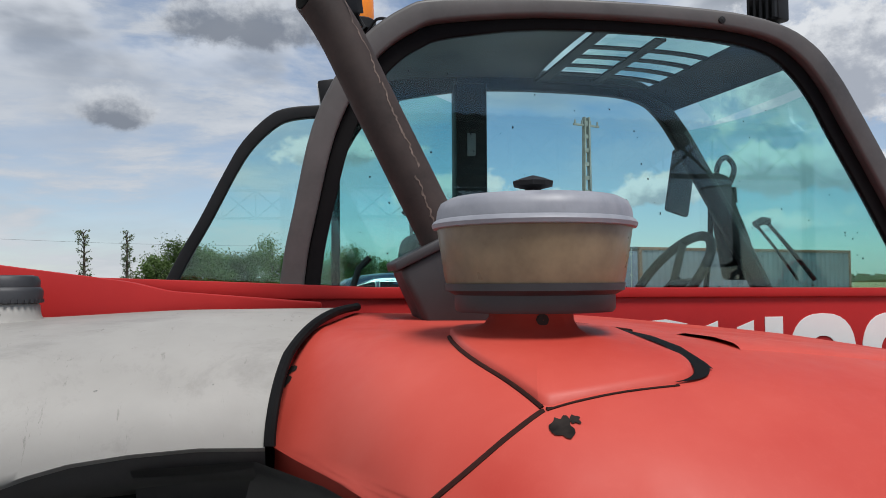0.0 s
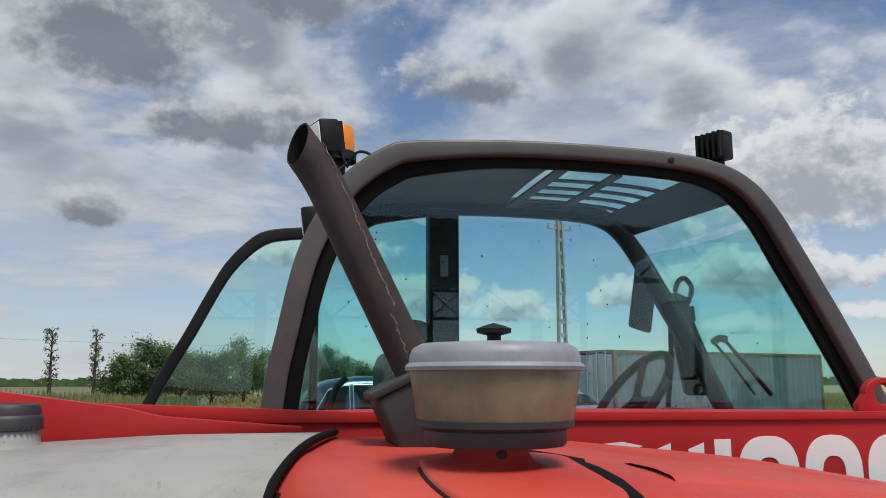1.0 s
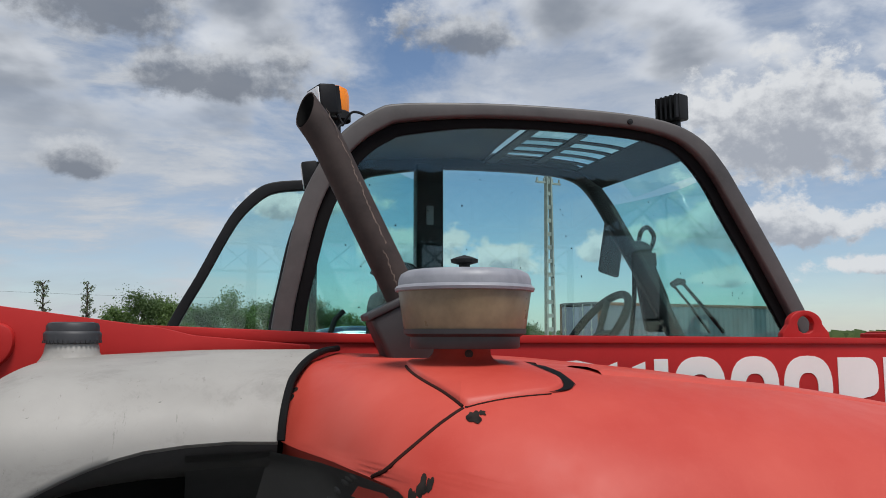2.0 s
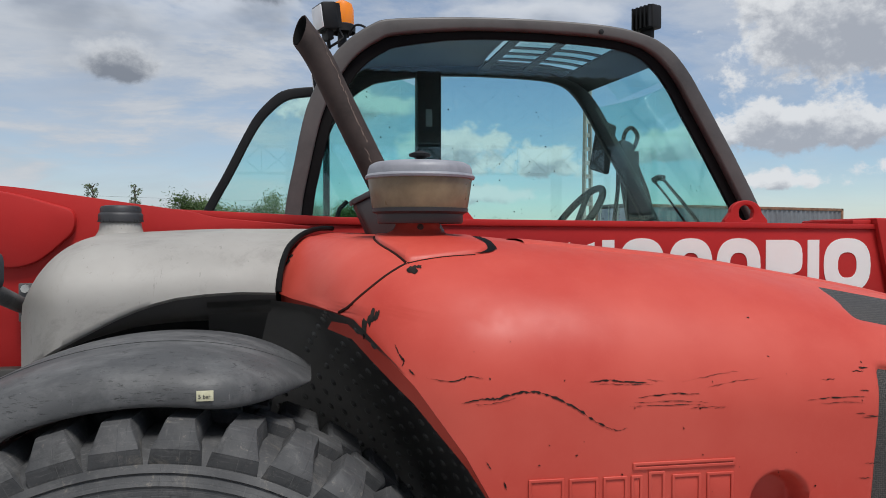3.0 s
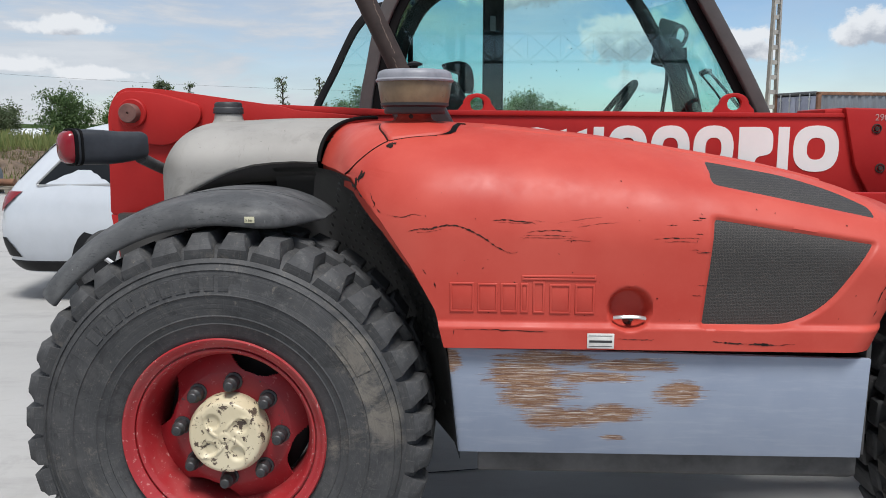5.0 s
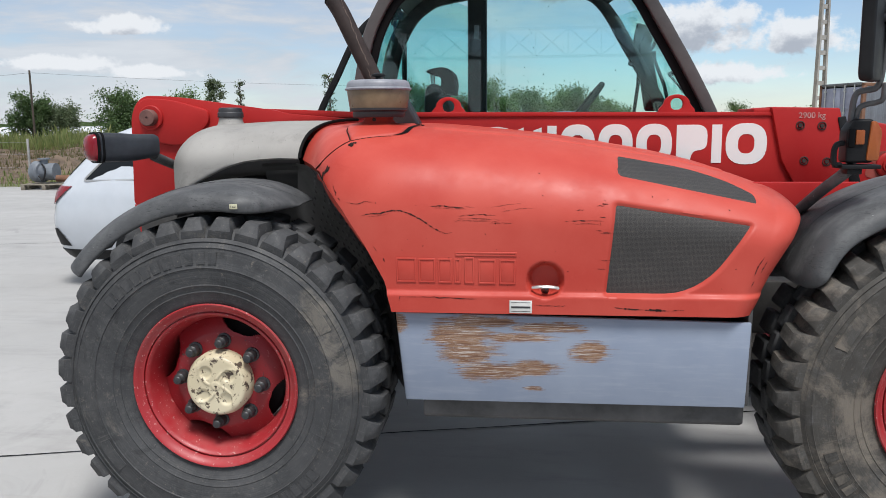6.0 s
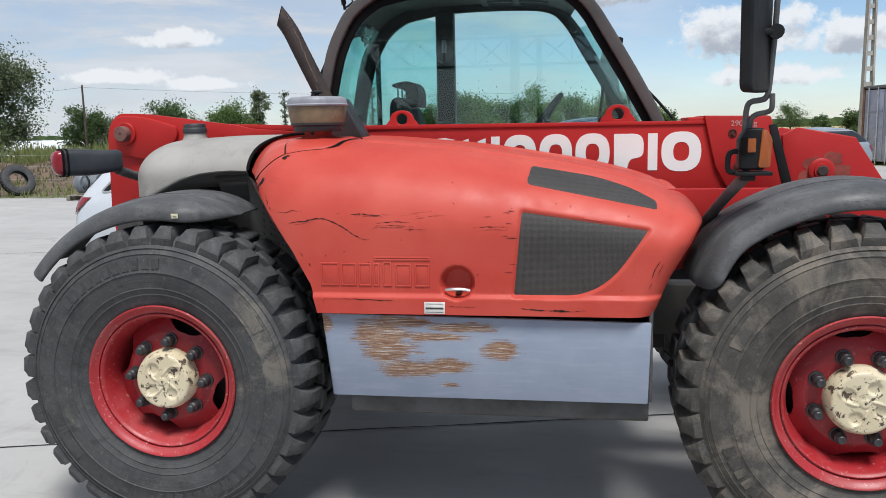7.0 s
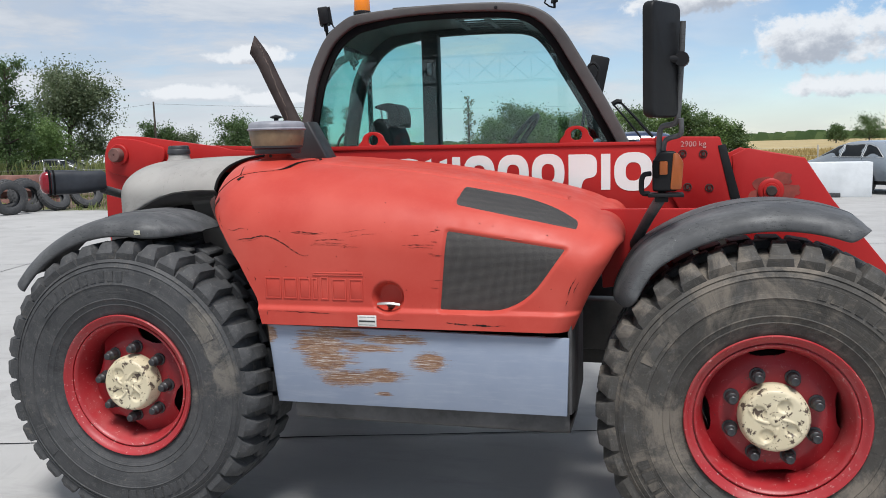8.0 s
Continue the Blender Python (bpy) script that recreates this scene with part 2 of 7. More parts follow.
def scuffed(name, base, light, dark):
    """Dark plastic gone grey and dull: soft fading, fine cracks and scratches, pale specks."""
    m = Mat(name, base, 0.55, 0.0, 0.4)
    c = m.mix(m.ramp(m.noise(2.2, 5, 0.6), 0.3, 0.7), dark, base)
    c = m.mix(m.ramp(m.noise(6, 7, 0.7, co=m.coords((1, 2, 1), (0, 20, 0))), 0.45, 0.75, 0, 0.7), c, light)
    crack = m.noise(9, 9, 0.82, co=m.coords((4, 5, 22), (0, 14, 8)))
    c = m.mix(m.math("MULTIPLY", m.ramp(crack, 0.555, 0.59), m.ramp(m.noise(5, 3), 0.40, 0.56, 0.1, 0.9)), c, tuple(q * 0.35 for q in dark))
    c = m.mix(m.ramp(m.noise(12, 8, 0.8, co=m.coords((10, 2, 1.5), (0, -12, 0))), 0.64, 0.68, 0, 0.35), c, tuple(q * 1.6 for q in light))
    c = m.mix(m.ramp(m.noise(60, 3, 0.6), 0.74, 0.77), c, (0.36, 0.36, 0.35))
    m.color(c)
    m.rough(m.ramp(m.noise(6, 5), 0.3, 0.7, 0.45, 0.7))
    m.bump(m.noise(80, 4, 0.7), 0.12, 0.001)
    m.bump(crack, 0.2, 0.0015)
    return m.m


def smudged(name, base, light, dark, smear):
    """Pale plastic with grey smears, rubbed lines and specks."""
    m = Mat(name, base, 0.55, 0.0, 0.4)
    c = m.mix(m.ramp(m.noise(2.4, 6, 0.6), 0.3, 0.7), dark, light)
    c = m.mix(m.ramp(m.noise(4, 8, 0.75, distort=0.5), 0.52, 0.70, 0, 0.65), c, smear)
    c = m.mix(m.ramp(m.noise(7, 8, 0.8, co=m.coords((7, 2, 1.2), (0, 25, 0))), 0.61, 0.66, 0, 0.7), c, smear)
    c = m.mix(m.ramp(m.noise(50, 3, 0.6), 0.72, 0.76), c, (0.12, 0.115, 0.11))
    m.color(c)
    m.rough(m.ramp(m.noise(7, 5), 0.3, 0.7, 0.45, 0.65))
    m.bump(m.noise(60, 4, 0.7), 0.12, 0.001)
    m.bump(m.noise(5, 4), 0.12, 0.006)
    return m.m


RED = chipped("red_hood_plastic", (0.45, 0.048, 0.033), (0.50, 0.078, 0.055), (0.39, 0.031, 0.020), (0.07, 0.055, 0.05), chips=0.75, rough=0.5, scrape=0.76, fade=2.2, spec=0.30)
RED_STEEL = chipped("red_steel_paint", (0.38, 0.013, 0.013), (0.42, 0.022, 0.019), (0.31, 0.008, 0.009), (0.13, 0.05, 0.04), chips=0.72, rough=0.5, spec=0.26)
RED_RIM = chipped("red_rim_paint", (0.31, 0.014, 0.02), (0.36, 0.028, 0.033), (0.28, 0.010, 0.014), (0.42, 0.3, 0.28), chips=0.66, cscale=30, speck=(0.33, 0.17, 0.155))
RED_DISC = chipped("dark_red_disc_paint", (0.27, 0.007, 0.014), (0.30, 0.014, 0.02), (0.22, 0.005, 0.010), (0.05, 0.03, 0.03), chips=0.64, cscale=22, speck=(0.20, 0.05, 0.05))
GREY_PLASTIC = smudged("grey_weathered_plastic", (0.285, 0.272, 0.252), (0.335, 0.319, 0.297), (0.235, 0.224, 0.207), (0.15, 0.14, 0.13))
GREY_LID = worn("grey_lid_plastic", (0.22, 0.225, 0.255), (0.28, 0.285, 0.315), (0.18, 0.184, 0.21), rough=0.5, scale=8)
BLACK = worn("black_plastic", (0.009, 0.009, 0.010), (0.016, 0.016, 0.017), (0.006, 0.006, 0.007), rough=0.5, spec=0.2)
SEAL = worn("black_rubber_seal", (0.005, 0.005, 0.006), (0.009, 0.009, 0.009), (0.003, 0.003, 0.004), rough=0.65, spec=0.08)
FENDER = scuffed("fender_plastic", (0.085, 0.086, 0.089), (0.165, 0.165, 0.165), (0.045, 0.046, 0.048))
LINER = worn("arch_liner_plastic", (0.036, 0.035, 0.034), (0.055, 0.053, 0.050), (0.024, 0.023, 0.022), rough=0.42, spec=0.6)
# tank plastic for the hollow, with its shade and dirt put into the colour
RECESS = worn("shaded_dirty_recess_plastic", (0.06, 0.057, 0.054), (0.085, 0.08, 0.075), (0.04, 0.038, 0.036), rough=0.6)
RUBBER = tyre_material("tyre_rubber", (0.060, 0.060, 0.062), (0.037, 0.038, 0.040), (0.19, 0.168, 0.14), 0.60, muddy=-3)
CAB_PAINT = worn("cab_brown_grey_paint", (0.06, 0.055, 0.053), (0.085, 0.077, 0.074), (0.04, 0.037, 0.036), rough=0.5)
EXHAUST = worn("exhaust_steel", (0.036, 0.027, 0.025), (0.058, 0.042, 0.038), (0.022, 0.017, 0.016), rough=0.65, scale=6, spec=0.2)


def ground_material():
    """Concrete yard, then earth and green on the one side of the field and dry straw on the other, with ragged borders."""
    m = Mat("yard_ground", (0.4, 0.4, 0.39), 0.75)
    sep = m.node("ShaderNodeSeparateXYZ", Vector=m.co)
    x, y = sep.outputs[0], sep.outputs[1]
    c = m.mix(m.ramp(m.noise(0.45, 6, 0.6), 0.3, 0.7), (0.305, 0.298, 0.290), (0.405, 0.396, 0.385))
    c = m.mix(m.ramp(m.noise(7, 5, 0.7), 0.35, 0.8, 0, 0.5), c, (0.345, 0.333, 0.318))
    c = m.mix(m.ramp(m.noise(1.1, 7, 0.65, distort=0.8), 0.56, 0.72, 0, 0.5), c, (0.235, 0.228, 0.220))
    c = m.mix(m.ramp(m.noise(60, 3, 0.7), 0.62, 0.8, 0, 0.5), c, (0.37, 0.36, 0.345))
    smear = m.noise(2.2, 8, 0.75, co=m.coords((0.35, 1.7, 1), (0, 0, 14)))
    c = m.mix(m.ramp(smear, 0.52, 0.72, 0, 0.45), c, (0.20, 0.195, 0.19))
    c = m.mix(m.ramp(m.noise(0.9, 6, 0.7, distort=1.0), 0.60, 0.68, 0, 0.35), c, (0.16, 0.155, 0.15))
    c = m.mix(m.ramp(m.noise(26, 5, 0.8, distort=0.5), 0.66, 0.70, 0, 0.4), c, (0.20, 0.19, 0.18))
    rag = m.math("MULTIPLY", m.noise(0.5, 5), 3.0)
    far = m.math("ADD", y, rag)
    right = m.ramp(m.math("ADD", x, m.math("MULTIPLY", m.noise(0.2, 3), 6.0)), -3.0, 3.0)
    edge = m.math("SUBTRACT", far, m.math("MULTIPLY", right, 11.0))
    green = m.mix(m.ramp(m.noise(0.8, 6, 0.7), 0.35, 0.65), (0.07, 0.09, 0.03), (0.15, 0.13, 0.07))
    straw = m.mix(m.ramp(m.noise(0.12, 6, 0.7), 0.35, 0.65), (0.30, 0.22, 0.09), (0.42, 0.33, 0.16))
    field = m.mix(right, green, straw)
    c = m.mix(m.ramp(edge, 18.6, 19.2), c, field)
    m.color(c)
    m.rough(m.ramp(m.noise(2, 5), 0.3, 0.7, 0.55, 0.85))
    m.bump(m.noise(90, 4), 0.25, 0.003)
    m.bump(m.noise(9, 4), 0.2, 0.006)
    return m.m


CONCRETE = ground_material()


def sill_material():
    """Grey-blue paint, rubbed off in streaks along x down to brown primer in a few patches."""
    m = Mat("grey_blue_panel_paint", (0.21, 0.245, 0.31), 0.45)
    c = m.mix(m.ramp(m.noise(2.5, 5, 0.6), 0.3, 0.7), (0.19, 0.225, 0.30), (0.255, 0.29, 0.36))
    c = m.mix(m.ramp(m.noise(5, 5, 0.7, co=m.coords((1.0, 1, 9))), 0.5, 0.8, 0, 0.5), c, (0.33, 0.36, 0.42))
    sep = m.node("ShaderNodeSeparateXYZ", Vector=m.co)
    streak = m.math("MULTIPLY", m.math("SUBTRACT", m.noise(6, 9, 0.8, co=m.coords((1.1, 1, 60), (0, 1.5, 0))), 0.5), 3.6)
    blot = m.math("MULTIPLY", m.math("SUBTRACT", m.noise(9, 6, 0.7), 0.5), 1.6)
    field = None
    for cx, cz, rx, rz in ((0.93, 0.775, 0.12, 0.062), (1.02, 0.828, 0.16, 0.024), (1.24, 0.808, 0.14, 0.022), (1.14, 0.770, 0.16, 0.016), (0.965, 0.715, 0.105, 0.060), (1.04, 0.640, 0.13, 0.040), (1.20, 0.655, 0.11, 0.030), (1.40, 0.722, 0.075, 0.040), (0.70, 0.815, 0.035, 0.04), (1.205, 0.580, 0.04, 0.010)):
        dx = m.math("DIVIDE", m.math("SUBTRACT", sep.outputs[0], cx), rx)
        dz = m.math("DIVIDE", m.math("SUBTRACT", sep.outputs[2], cz), rz)
        r = m.math("SQRT", m.math("ADD", m.math("MULTIPLY", dx, dx), m.math("MULTIPLY", dz, dz)))
        field = r if field is None else m.math("MINIMUM", field, r)
    v = m.math("ADD", m.math("ADD", field, streak), blot)
    bare = m.ramp(v, 0.91, 0.88)
    brown = m.mix(m.ramp(m.noise(7, 8, 0.8, co=m.coords((1.0, 1, 55), (0, 2, 0))), 0.42, 0.58), (0.10, 0.042, 0.026), (0.29, 0.165, 0.09))
    brown = m.mix(m.ramp(m.noise(8, 8, 0.8, co=m.coords((0.9, 1, 62), (0, -2, 0))), 0.55, 0.575), brown, (0.60, 0.59, 0.57))
    m.color(m.mix(bare, c, brown))
    m.rough(m.math("ADD", m.math("MULTIPLY", bare, 0.3), 0.45))
    m.bump(m.math("SUBTRACT", 1.0, bare), 0.4, 0.0015)
    m.bump(m.noise(3, 3), 0.15, 0.01)
    return m.m


SILL = sill_material()


def mesh_material():
    """Black sheet punched with close round holes, dusty between them."""
    m = Mat("dark_grille_mesh", (0.045, 0.042, 0.04), 0.6)
    sep = m.node("ShaderNodeSeparateXYZ", Vector=m.co)
    v = m.t.nodes.new("ShaderNodeTexVoronoi")
    v.voronoi_dimensions = "2D"
    m.put(m.node("ShaderNodeCombineXYZ", X=sep.outputs[0], Y=sep.outputs[2]).outputs[0], v.inputs["Vector"])
    v.inputs["Scale"].default_value, v.inputs["Randomness"].default_value = 230.0, 0.4
    hole = m.ramp(v.outputs["Distance"], 0.36, 0.46)
    c = m.mix(m.ramp(m.noise(4, 5), 0.3, 0.7), (0.042, 0.037, 0.034), (0.07, 0.062, 0.056))
    c = m.mix(m.ramp(m.noise(45, 4, 0.7), 0.55, 0.75, 0, 0.5), c, (0.13, 0.105, 0.09))
    m.color(m.mix(hole, (0.016, 0.015, 0.014), c))
    m.bump(hole, 0.5, 0.001)
    return m.m


MESH = mesh_material()
WHITE_PAINT = chipped("white_lettering_paint", (0.75, 0.74, 0.72), (0.8, 0.79, 0.77), (0.68, 0.67, 0.65), (0.45, 0.05, 0.04), chips=0.7)
CREAM = chipped("cream_hub_paint", (0.58, 0.5, 0.33), (0.64, 0.57, 0.41), (0.5, 0.42, 0.27), (0.08, 0.055, 0.04), chips=0.565, cscale=30)
IRON = worn("dark_iron", (0.05, 0.05, 0.052), (0.09, 0.085, 0.08), (0.03, 0.03, 0.03), rough=0.5, metal=0.6)
AMBER = Mat("amber_lens", (0.8, 0.22, 0.01), 0.25).m
RED_LENS = Mat("red_lens", (0.20, 0.006, 0.014), 0.22).m
BOWL = worn("tan_dusty_bowl", (0.17, 0.118, 0.064), (0.225, 0.16, 0.092), (0.105, 0.070, 0.038), rough=0.35, scale=11, fine=40, bump=0.03)
STEEL = worn("bright_steel", (0.6, 0.6, 0.58), (0.65, 0.65, 0.63), (0.5, 0.5, 0.49), rough=0.35, metal=0.9)


def glass(name, tint):
    """A pane that tints what is seen through it and mirrors more at a slant."""
    m = bpy.data.materials.new(name)
    m.use_nodes = True
    n, l = m.node_tree.nodes, m.node_tree.links
    n.clear()
    o, mx = n.new("ShaderNodeOutputMaterial"), n.new("ShaderNodeMixShader")
    tr, gl, lw, pw = n.new("ShaderNodeBsdfTransparent"), n.new("ShaderNodeBsdfGlossy"), n.new("ShaderNodeLayerWeight"), n.new("ShaderNodeMath")
    mr = n.new("ShaderNodeMapRange")
    tr.inputs[0].default_value, gl.inputs["Roughness"].default_value = (*[math.sqrt(c) for c in tint], 1), 0.0
    lw.inputs[0].default_value = 0.5
    pw.operation, pw.inputs[1].default_value = "POWER", 4.0
    mr.inputs[3].default_value, mr.inputs[4].default_value = 0.05, 0.5
    l.new(lw.outputs["Facing"], pw.inputs[0]), l.new(pw.outputs[0], mr.inputs[0]), l.new(mr.outputs[0], mx.inputs[0])
    l.new(tr.outputs[0], mx.inputs[1]), l.new(gl.outputs[0], mx.inputs[2]), l.new(mx.outputs[0], o.inputs[0])
    return m


GLASS = glass("green_tinted_glass", (0.62, 0.885, 0.855))
CLEAR = glass("clear_glass", (0.9, 0.95, 0.95))
HEADLINER = worn("grey_headliner", (0.085, 0.084, 0.078), (0.11, 0.107, 0.10), (0.06, 0.058, 0.055), rough=0.8)
EXHAUST_DARK = worn("dark_shield_steel", (0.025, 0.025, 0.027), (0.038, 0.037, 0.039), (0.016, 0.016, 0.018), rough=0.45, scale=5)
RUBBER_RING = worn("grey_black_ring", (0.022, 0.022, 0.025), (0.036, 0.036, 0.040), (0.014, 0.014, 0.016), rough=0.5)
CLEAR_LENS = Mat("clear_lamp_lens", (0.75, 0.78, 0.8), 0.12).m
AMBER_DULL = worn("dull_amber_lens", (0.30, 0.075, 0.012), (0.36, 0.10, 0.02), (0.22, 0.05, 0.010), rough=0.3)
MIRROR = Mat("mirror_glass", (0.85, 0.86, 0.87), 0.03, 1.0).m
SOOT = worn("soot", (0.004, 0.004, 0.004), (0.006, 0.006, 0.006), (0.003, 0.003, 0.003), rough=0.9, spec=0.1)
RUST_STAIN = worn("rust_stain", (0.21, 0.035, 0.026), (0.29, 0.055, 0.04), (0.15, 0.025, 0.02), rough=0.8, scale=14)
# ---- mesh tools ----
def bm_new():
    return bmesh.new()


def finish(name, bm, material, smooth=38):
    """A mesh object from a bmesh; edges sharper than smooth degrees stay sharp."""
    bmesh.ops.recalc_face_normals(bm, faces=bm.faces)
    me = bpy.data.meshes.new(name)
    bm.to_mesh(me)
    bm.free()
    mats = material if isinstance(material, (list, tuple)) else [material]
    for m in mats:
        me.materials.append(m)
    if smooth:
        me.polygons.foreach_set("use_smooth", [True] * len(me.polygons))
        me.set_sharp_from_angle(angle=radians(smooth))
    return new(name, me)


def part(name, bm, material, parent, label="", at=None, smooth=38):
    ob = finish(name, bm, material, smooth)
    ob.parent = parent
    if at is not None:
        ob.matrix_basis = at
    return tagged(ob, label)


def thing(name, label, category, at=None, group="", kind=""):
    ob = new(name)
    ob.empty_display_size = 0.1
    if at is not None:
        ob.matrix_basis = at
    return tagged(ob, label, category, group, kind)


def bevel(bm, width, segs=2, angle=30):
    bmesh.ops.recalc_face_normals(bm, faces=bm.faces)
    edges = [e for e in bm.edges if len(e.link_faces) == 2 and e.calc_face_angle(0) > radians(angle)]
    bmesh.ops.bevel(bm, geom=edges, offset=width, segments=segs, profile=0.5, affect="EDGES", clamp_overlap=True)


def box(bm, lo, hi, bev=0.0, m=None, segs=2):
    b = bmesh.new() if bev else bm
    vs = [b.verts.new((x, y, z)) for x in (lo[0], hi[0]) for y in (lo[1], hi[1]) for z in (lo[2], hi[2])]
    for f in ((0, 1, 3, 2), (4, 6, 7, 5), (0, 4, 5, 1), (2, 3, 7, 6), (0, 2, 6, 4), (1, 5, 7, 3)):
        b.faces.new([vs[i] for i in f])
    if bev:
        bevel(b, bev, segs)
        join(bm, b, m)
    elif m:
        bmesh.ops.transform(b, matrix=m, verts=vs)
    return bm


def join(bm, other, m=None):
    """Adds another bmesh, moved by m, and frees it."""
    if m is not None:
        bmesh.ops.transform(other, matrix=m, verts=other.verts)
    me = bpy.data.meshes.new("tmp")
    other.to_mesh(me)
    other.free()
    bm.from_mesh(me)
    bpy.data.meshes.remove(me)
    return bm


def prism(bm, pts, axis, a, b, bev=0.0, segs=2, holes=()):
    """A polygon of 2D points pulled along an axis from a to b. For y the points are (x, z), for z (x, y), for x (y, z)."""
    def p3(p, h):
        return {"y": (p[0], h, p[1]), "z": (p[0], p[1], h), "x": (h, p[0], p[1])}[axis]
    t = bmesh.new()
    lo, hi = [t.verts.new(p3(p, a)) for p in pts], [t.verts.new(p3(p, b)) for p in pts]
    n = len(pts)
    t.faces.new(lo), t.faces.new(hi[::-1])
    for i in range(n):
        t.faces.new((lo[i], hi[i], hi[(i + 1) % n], lo[(i + 1) % n]))
    bmesh.ops.recalc_face_normals(t, faces=t.faces)
    if bev:
        bevel(t, bev, segs)
    return join(bm, t)


def ring_prism(bm, outer, inner, a, b, bev=0.0):
    """A frame between two outlines with equally many (x, z) points, pulled along y."""
    t = bmesh.new()
    rows = [[t.verts.new((p[0], h, p[1])) for p in o] for o, h in ((outer, a), (outer, b), (inner, b), (inner, a))]
    n = len(outer)
    for k in range(4):
        r0, r1 = rows[k], rows[(k + 1) % 4]
        for i in range(n):
            t.faces.new((r0[i], r0[(i + 1) % n], r1[(i + 1) % n], r1[i]))
    bmesh.ops.recalc_face_normals(t, faces=t.faces)
    if bev:
        bevel(t, bev, 3)
    return join(bm, t)


def spline(pts, n=8, closed=False):
    """Catmull-Rom through points of any dimension."""
    p = [np.array(q, float) for q in pts]
    m = len(p)
    out = []
    for i in range(m if closed else m - 1):
        if closed:
            a, b, c, d = p[(i - 1) % m], p[i], p[(i + 1) % m], p[(i + 2) % m]
        else:
            a, b, c, d = p[max(i - 1, 0)], p[i], p[i + 1], p[min(i + 2, m - 1)]
        for k in range(n):
            t = k / n
            out.append(tuple(0.5 * (2 * b + (c - a) * t + (2 * a - 5 * b + 4 * c - d) * t * t + (3 * b - a - 3 * c + d) * t ** 3)))
    if not closed:
        out.append(tuple(p[-1]))
    return out


def rounded(pts, r, n=5):
    """A 2D polygon with rounded corners; r is one radius or one for each corner."""
    out, m = [], len(pts)
    for i in range(m):
        a, b, c = (Vector(pts[(i + k) % m]) for k in (-1, 0, 1))
        ri = r[i] if isinstance(r, (list, tuple)) else r
        u, v = (a - b), (c - b)
        d = min(ri, u.length * 0.49, v.length * 0.49)
        s, e = b + u.normalized() * d, b + v.normalized() * d
        for k in range(n + 1):
            t = k / n
            out.append(tuple((1 - t) ** 2 * s + 2 * t * (1 - t) * b + t * t * e))
    return out


def tube(bm, path, radius, segs=12, cap=True, flat=1.0):
    """A round bar along 3D points; radius may be one for each point."""
    pts = [Vector(p) for p in path]
    n = len(pts)
    rs = radius if isinstance(radius, (list, tuple)) else [radius] * n
    up, rings = None, []
    for i, p in enumerate(pts):
        d = (pts[min(i + 1, n - 1)] - pts[max(i - 1, 0)]).normalized()
        if up is None:
            up = d.orthogonal().normalized()
        up = (up - d * up.dot(d)).normalized()
        w = d.cross(up)
        rings.append([bm.verts.new(p + (up * math.cos(k * math.tau / segs) + w * math.sin(k * math.tau / segs) * flat) * rs[i]) for k in range(segs)])
    for a, b in zip(rings, rings[1:]):
        for k in range(segs):
            bm.faces.new((a[k], a[(k + 1) % segs], b[(k + 1) % segs], b[k]))
    if cap:
        bm.faces.new(rings[0][::-1]), bm.faces.new(rings[-1])
    return bm


def lathe(bm, profile, segs=48, axis="y", start=0.0, sweep=360.0, close=False):
    """Turns a profile of (radius, height) about the y or z axis through the origin."""
    full = abs(sweep - 360) < 1e-6
    cols = segs if full else segs + 1
    rows = []
    for r, h in profile:
        ring = []
        for k in range(cols):
            a = radians(start + sweep * k / segs)
            c, s = r * math.cos(a), r * math.sin(a)
            ring.append(bm.verts.new((c, h, s) if axis == "y" else (c, s, h)))
        rows.append(ring)
    pairs = list(zip(rows, rows[1:])) + ([(rows[-1], rows[0])] if close else [])
    for a, b in pairs:
        for k in range(cols if full else cols - 1):
            bm.faces.new((a[k], a[(k + 1) % cols], b[(k + 1) % cols], b[k]))
    return bm


def grid(bm, rows):
    """Quads over a net of 3D points."""
    vs = [[bm.verts.new(p) for p in r] for r in rows]
    for a, b in zip(vs, vs[1:]):
        for k in range(len(a) - 1):
            bm.faces.new((a[k], a[k + 1], b[k + 1], b[k]))
    return vs


def lerp(table, x):
    """Linear look-up in ((x, value), ...)."""
    return float(np.interp(x, [q[0] for q in table], [q[1] for q in table]))


def smoothstep(a, b, x):
    t = min(max((x - a) / (b - a), 0.0), 1.0)
    return t * t * (3 - 2 * t)


def poly_dist(p, poly):
    """Signed distance of a 2D point to a polygon, positive inside."""
    x, y = p
    inside, best, n = False, 1e9, len(poly)
    for i in range(n):
        (x0, y0), (x1, y1) = poly[i], poly[(i + 1) % n]
        if (y0 > y) != (y1 > y) and x < (x1 - x0) * (y - y0) / (y1 - y0) + x0:
            inside = not inside
        dx, dy = x1 - x0, y1 - y0
        t = min(max(((x - x0) * dx + (y - y0) * dy) / (dx * dx + dy * dy + 1e-12), 0), 1)
        best = min(best, math.hypot(x - x0 - t * dx, y - y0 - t * dy))
    return best if inside else -best


def thicken(bm, t):
    bmesh.ops.recalc_face_normals(bm, faces=bm.faces)
    bmesh.ops.solidify(bm, geom=list(bm.faces), thickness=t)
    return bm
# ---- ground ----
bm = bm_new()
bmesh.ops.create_grid(bm, x_segments=80, y_segments=80, size=900)
for v in bm.verts:
    v.co.z = GZ
ground = tagged(finish("ground", bm, CONCRETE, 0), "pale grey concrete yard, stained and jointed", "ground", kind="structure")

# ---- telehandler ----
machine = thing("telehandler", "worn red telehandler with grey tank and dark cab on concrete", "telehandler")

# -- wheels --
TYRE_R, HUB_Z = 0.645, 0.56


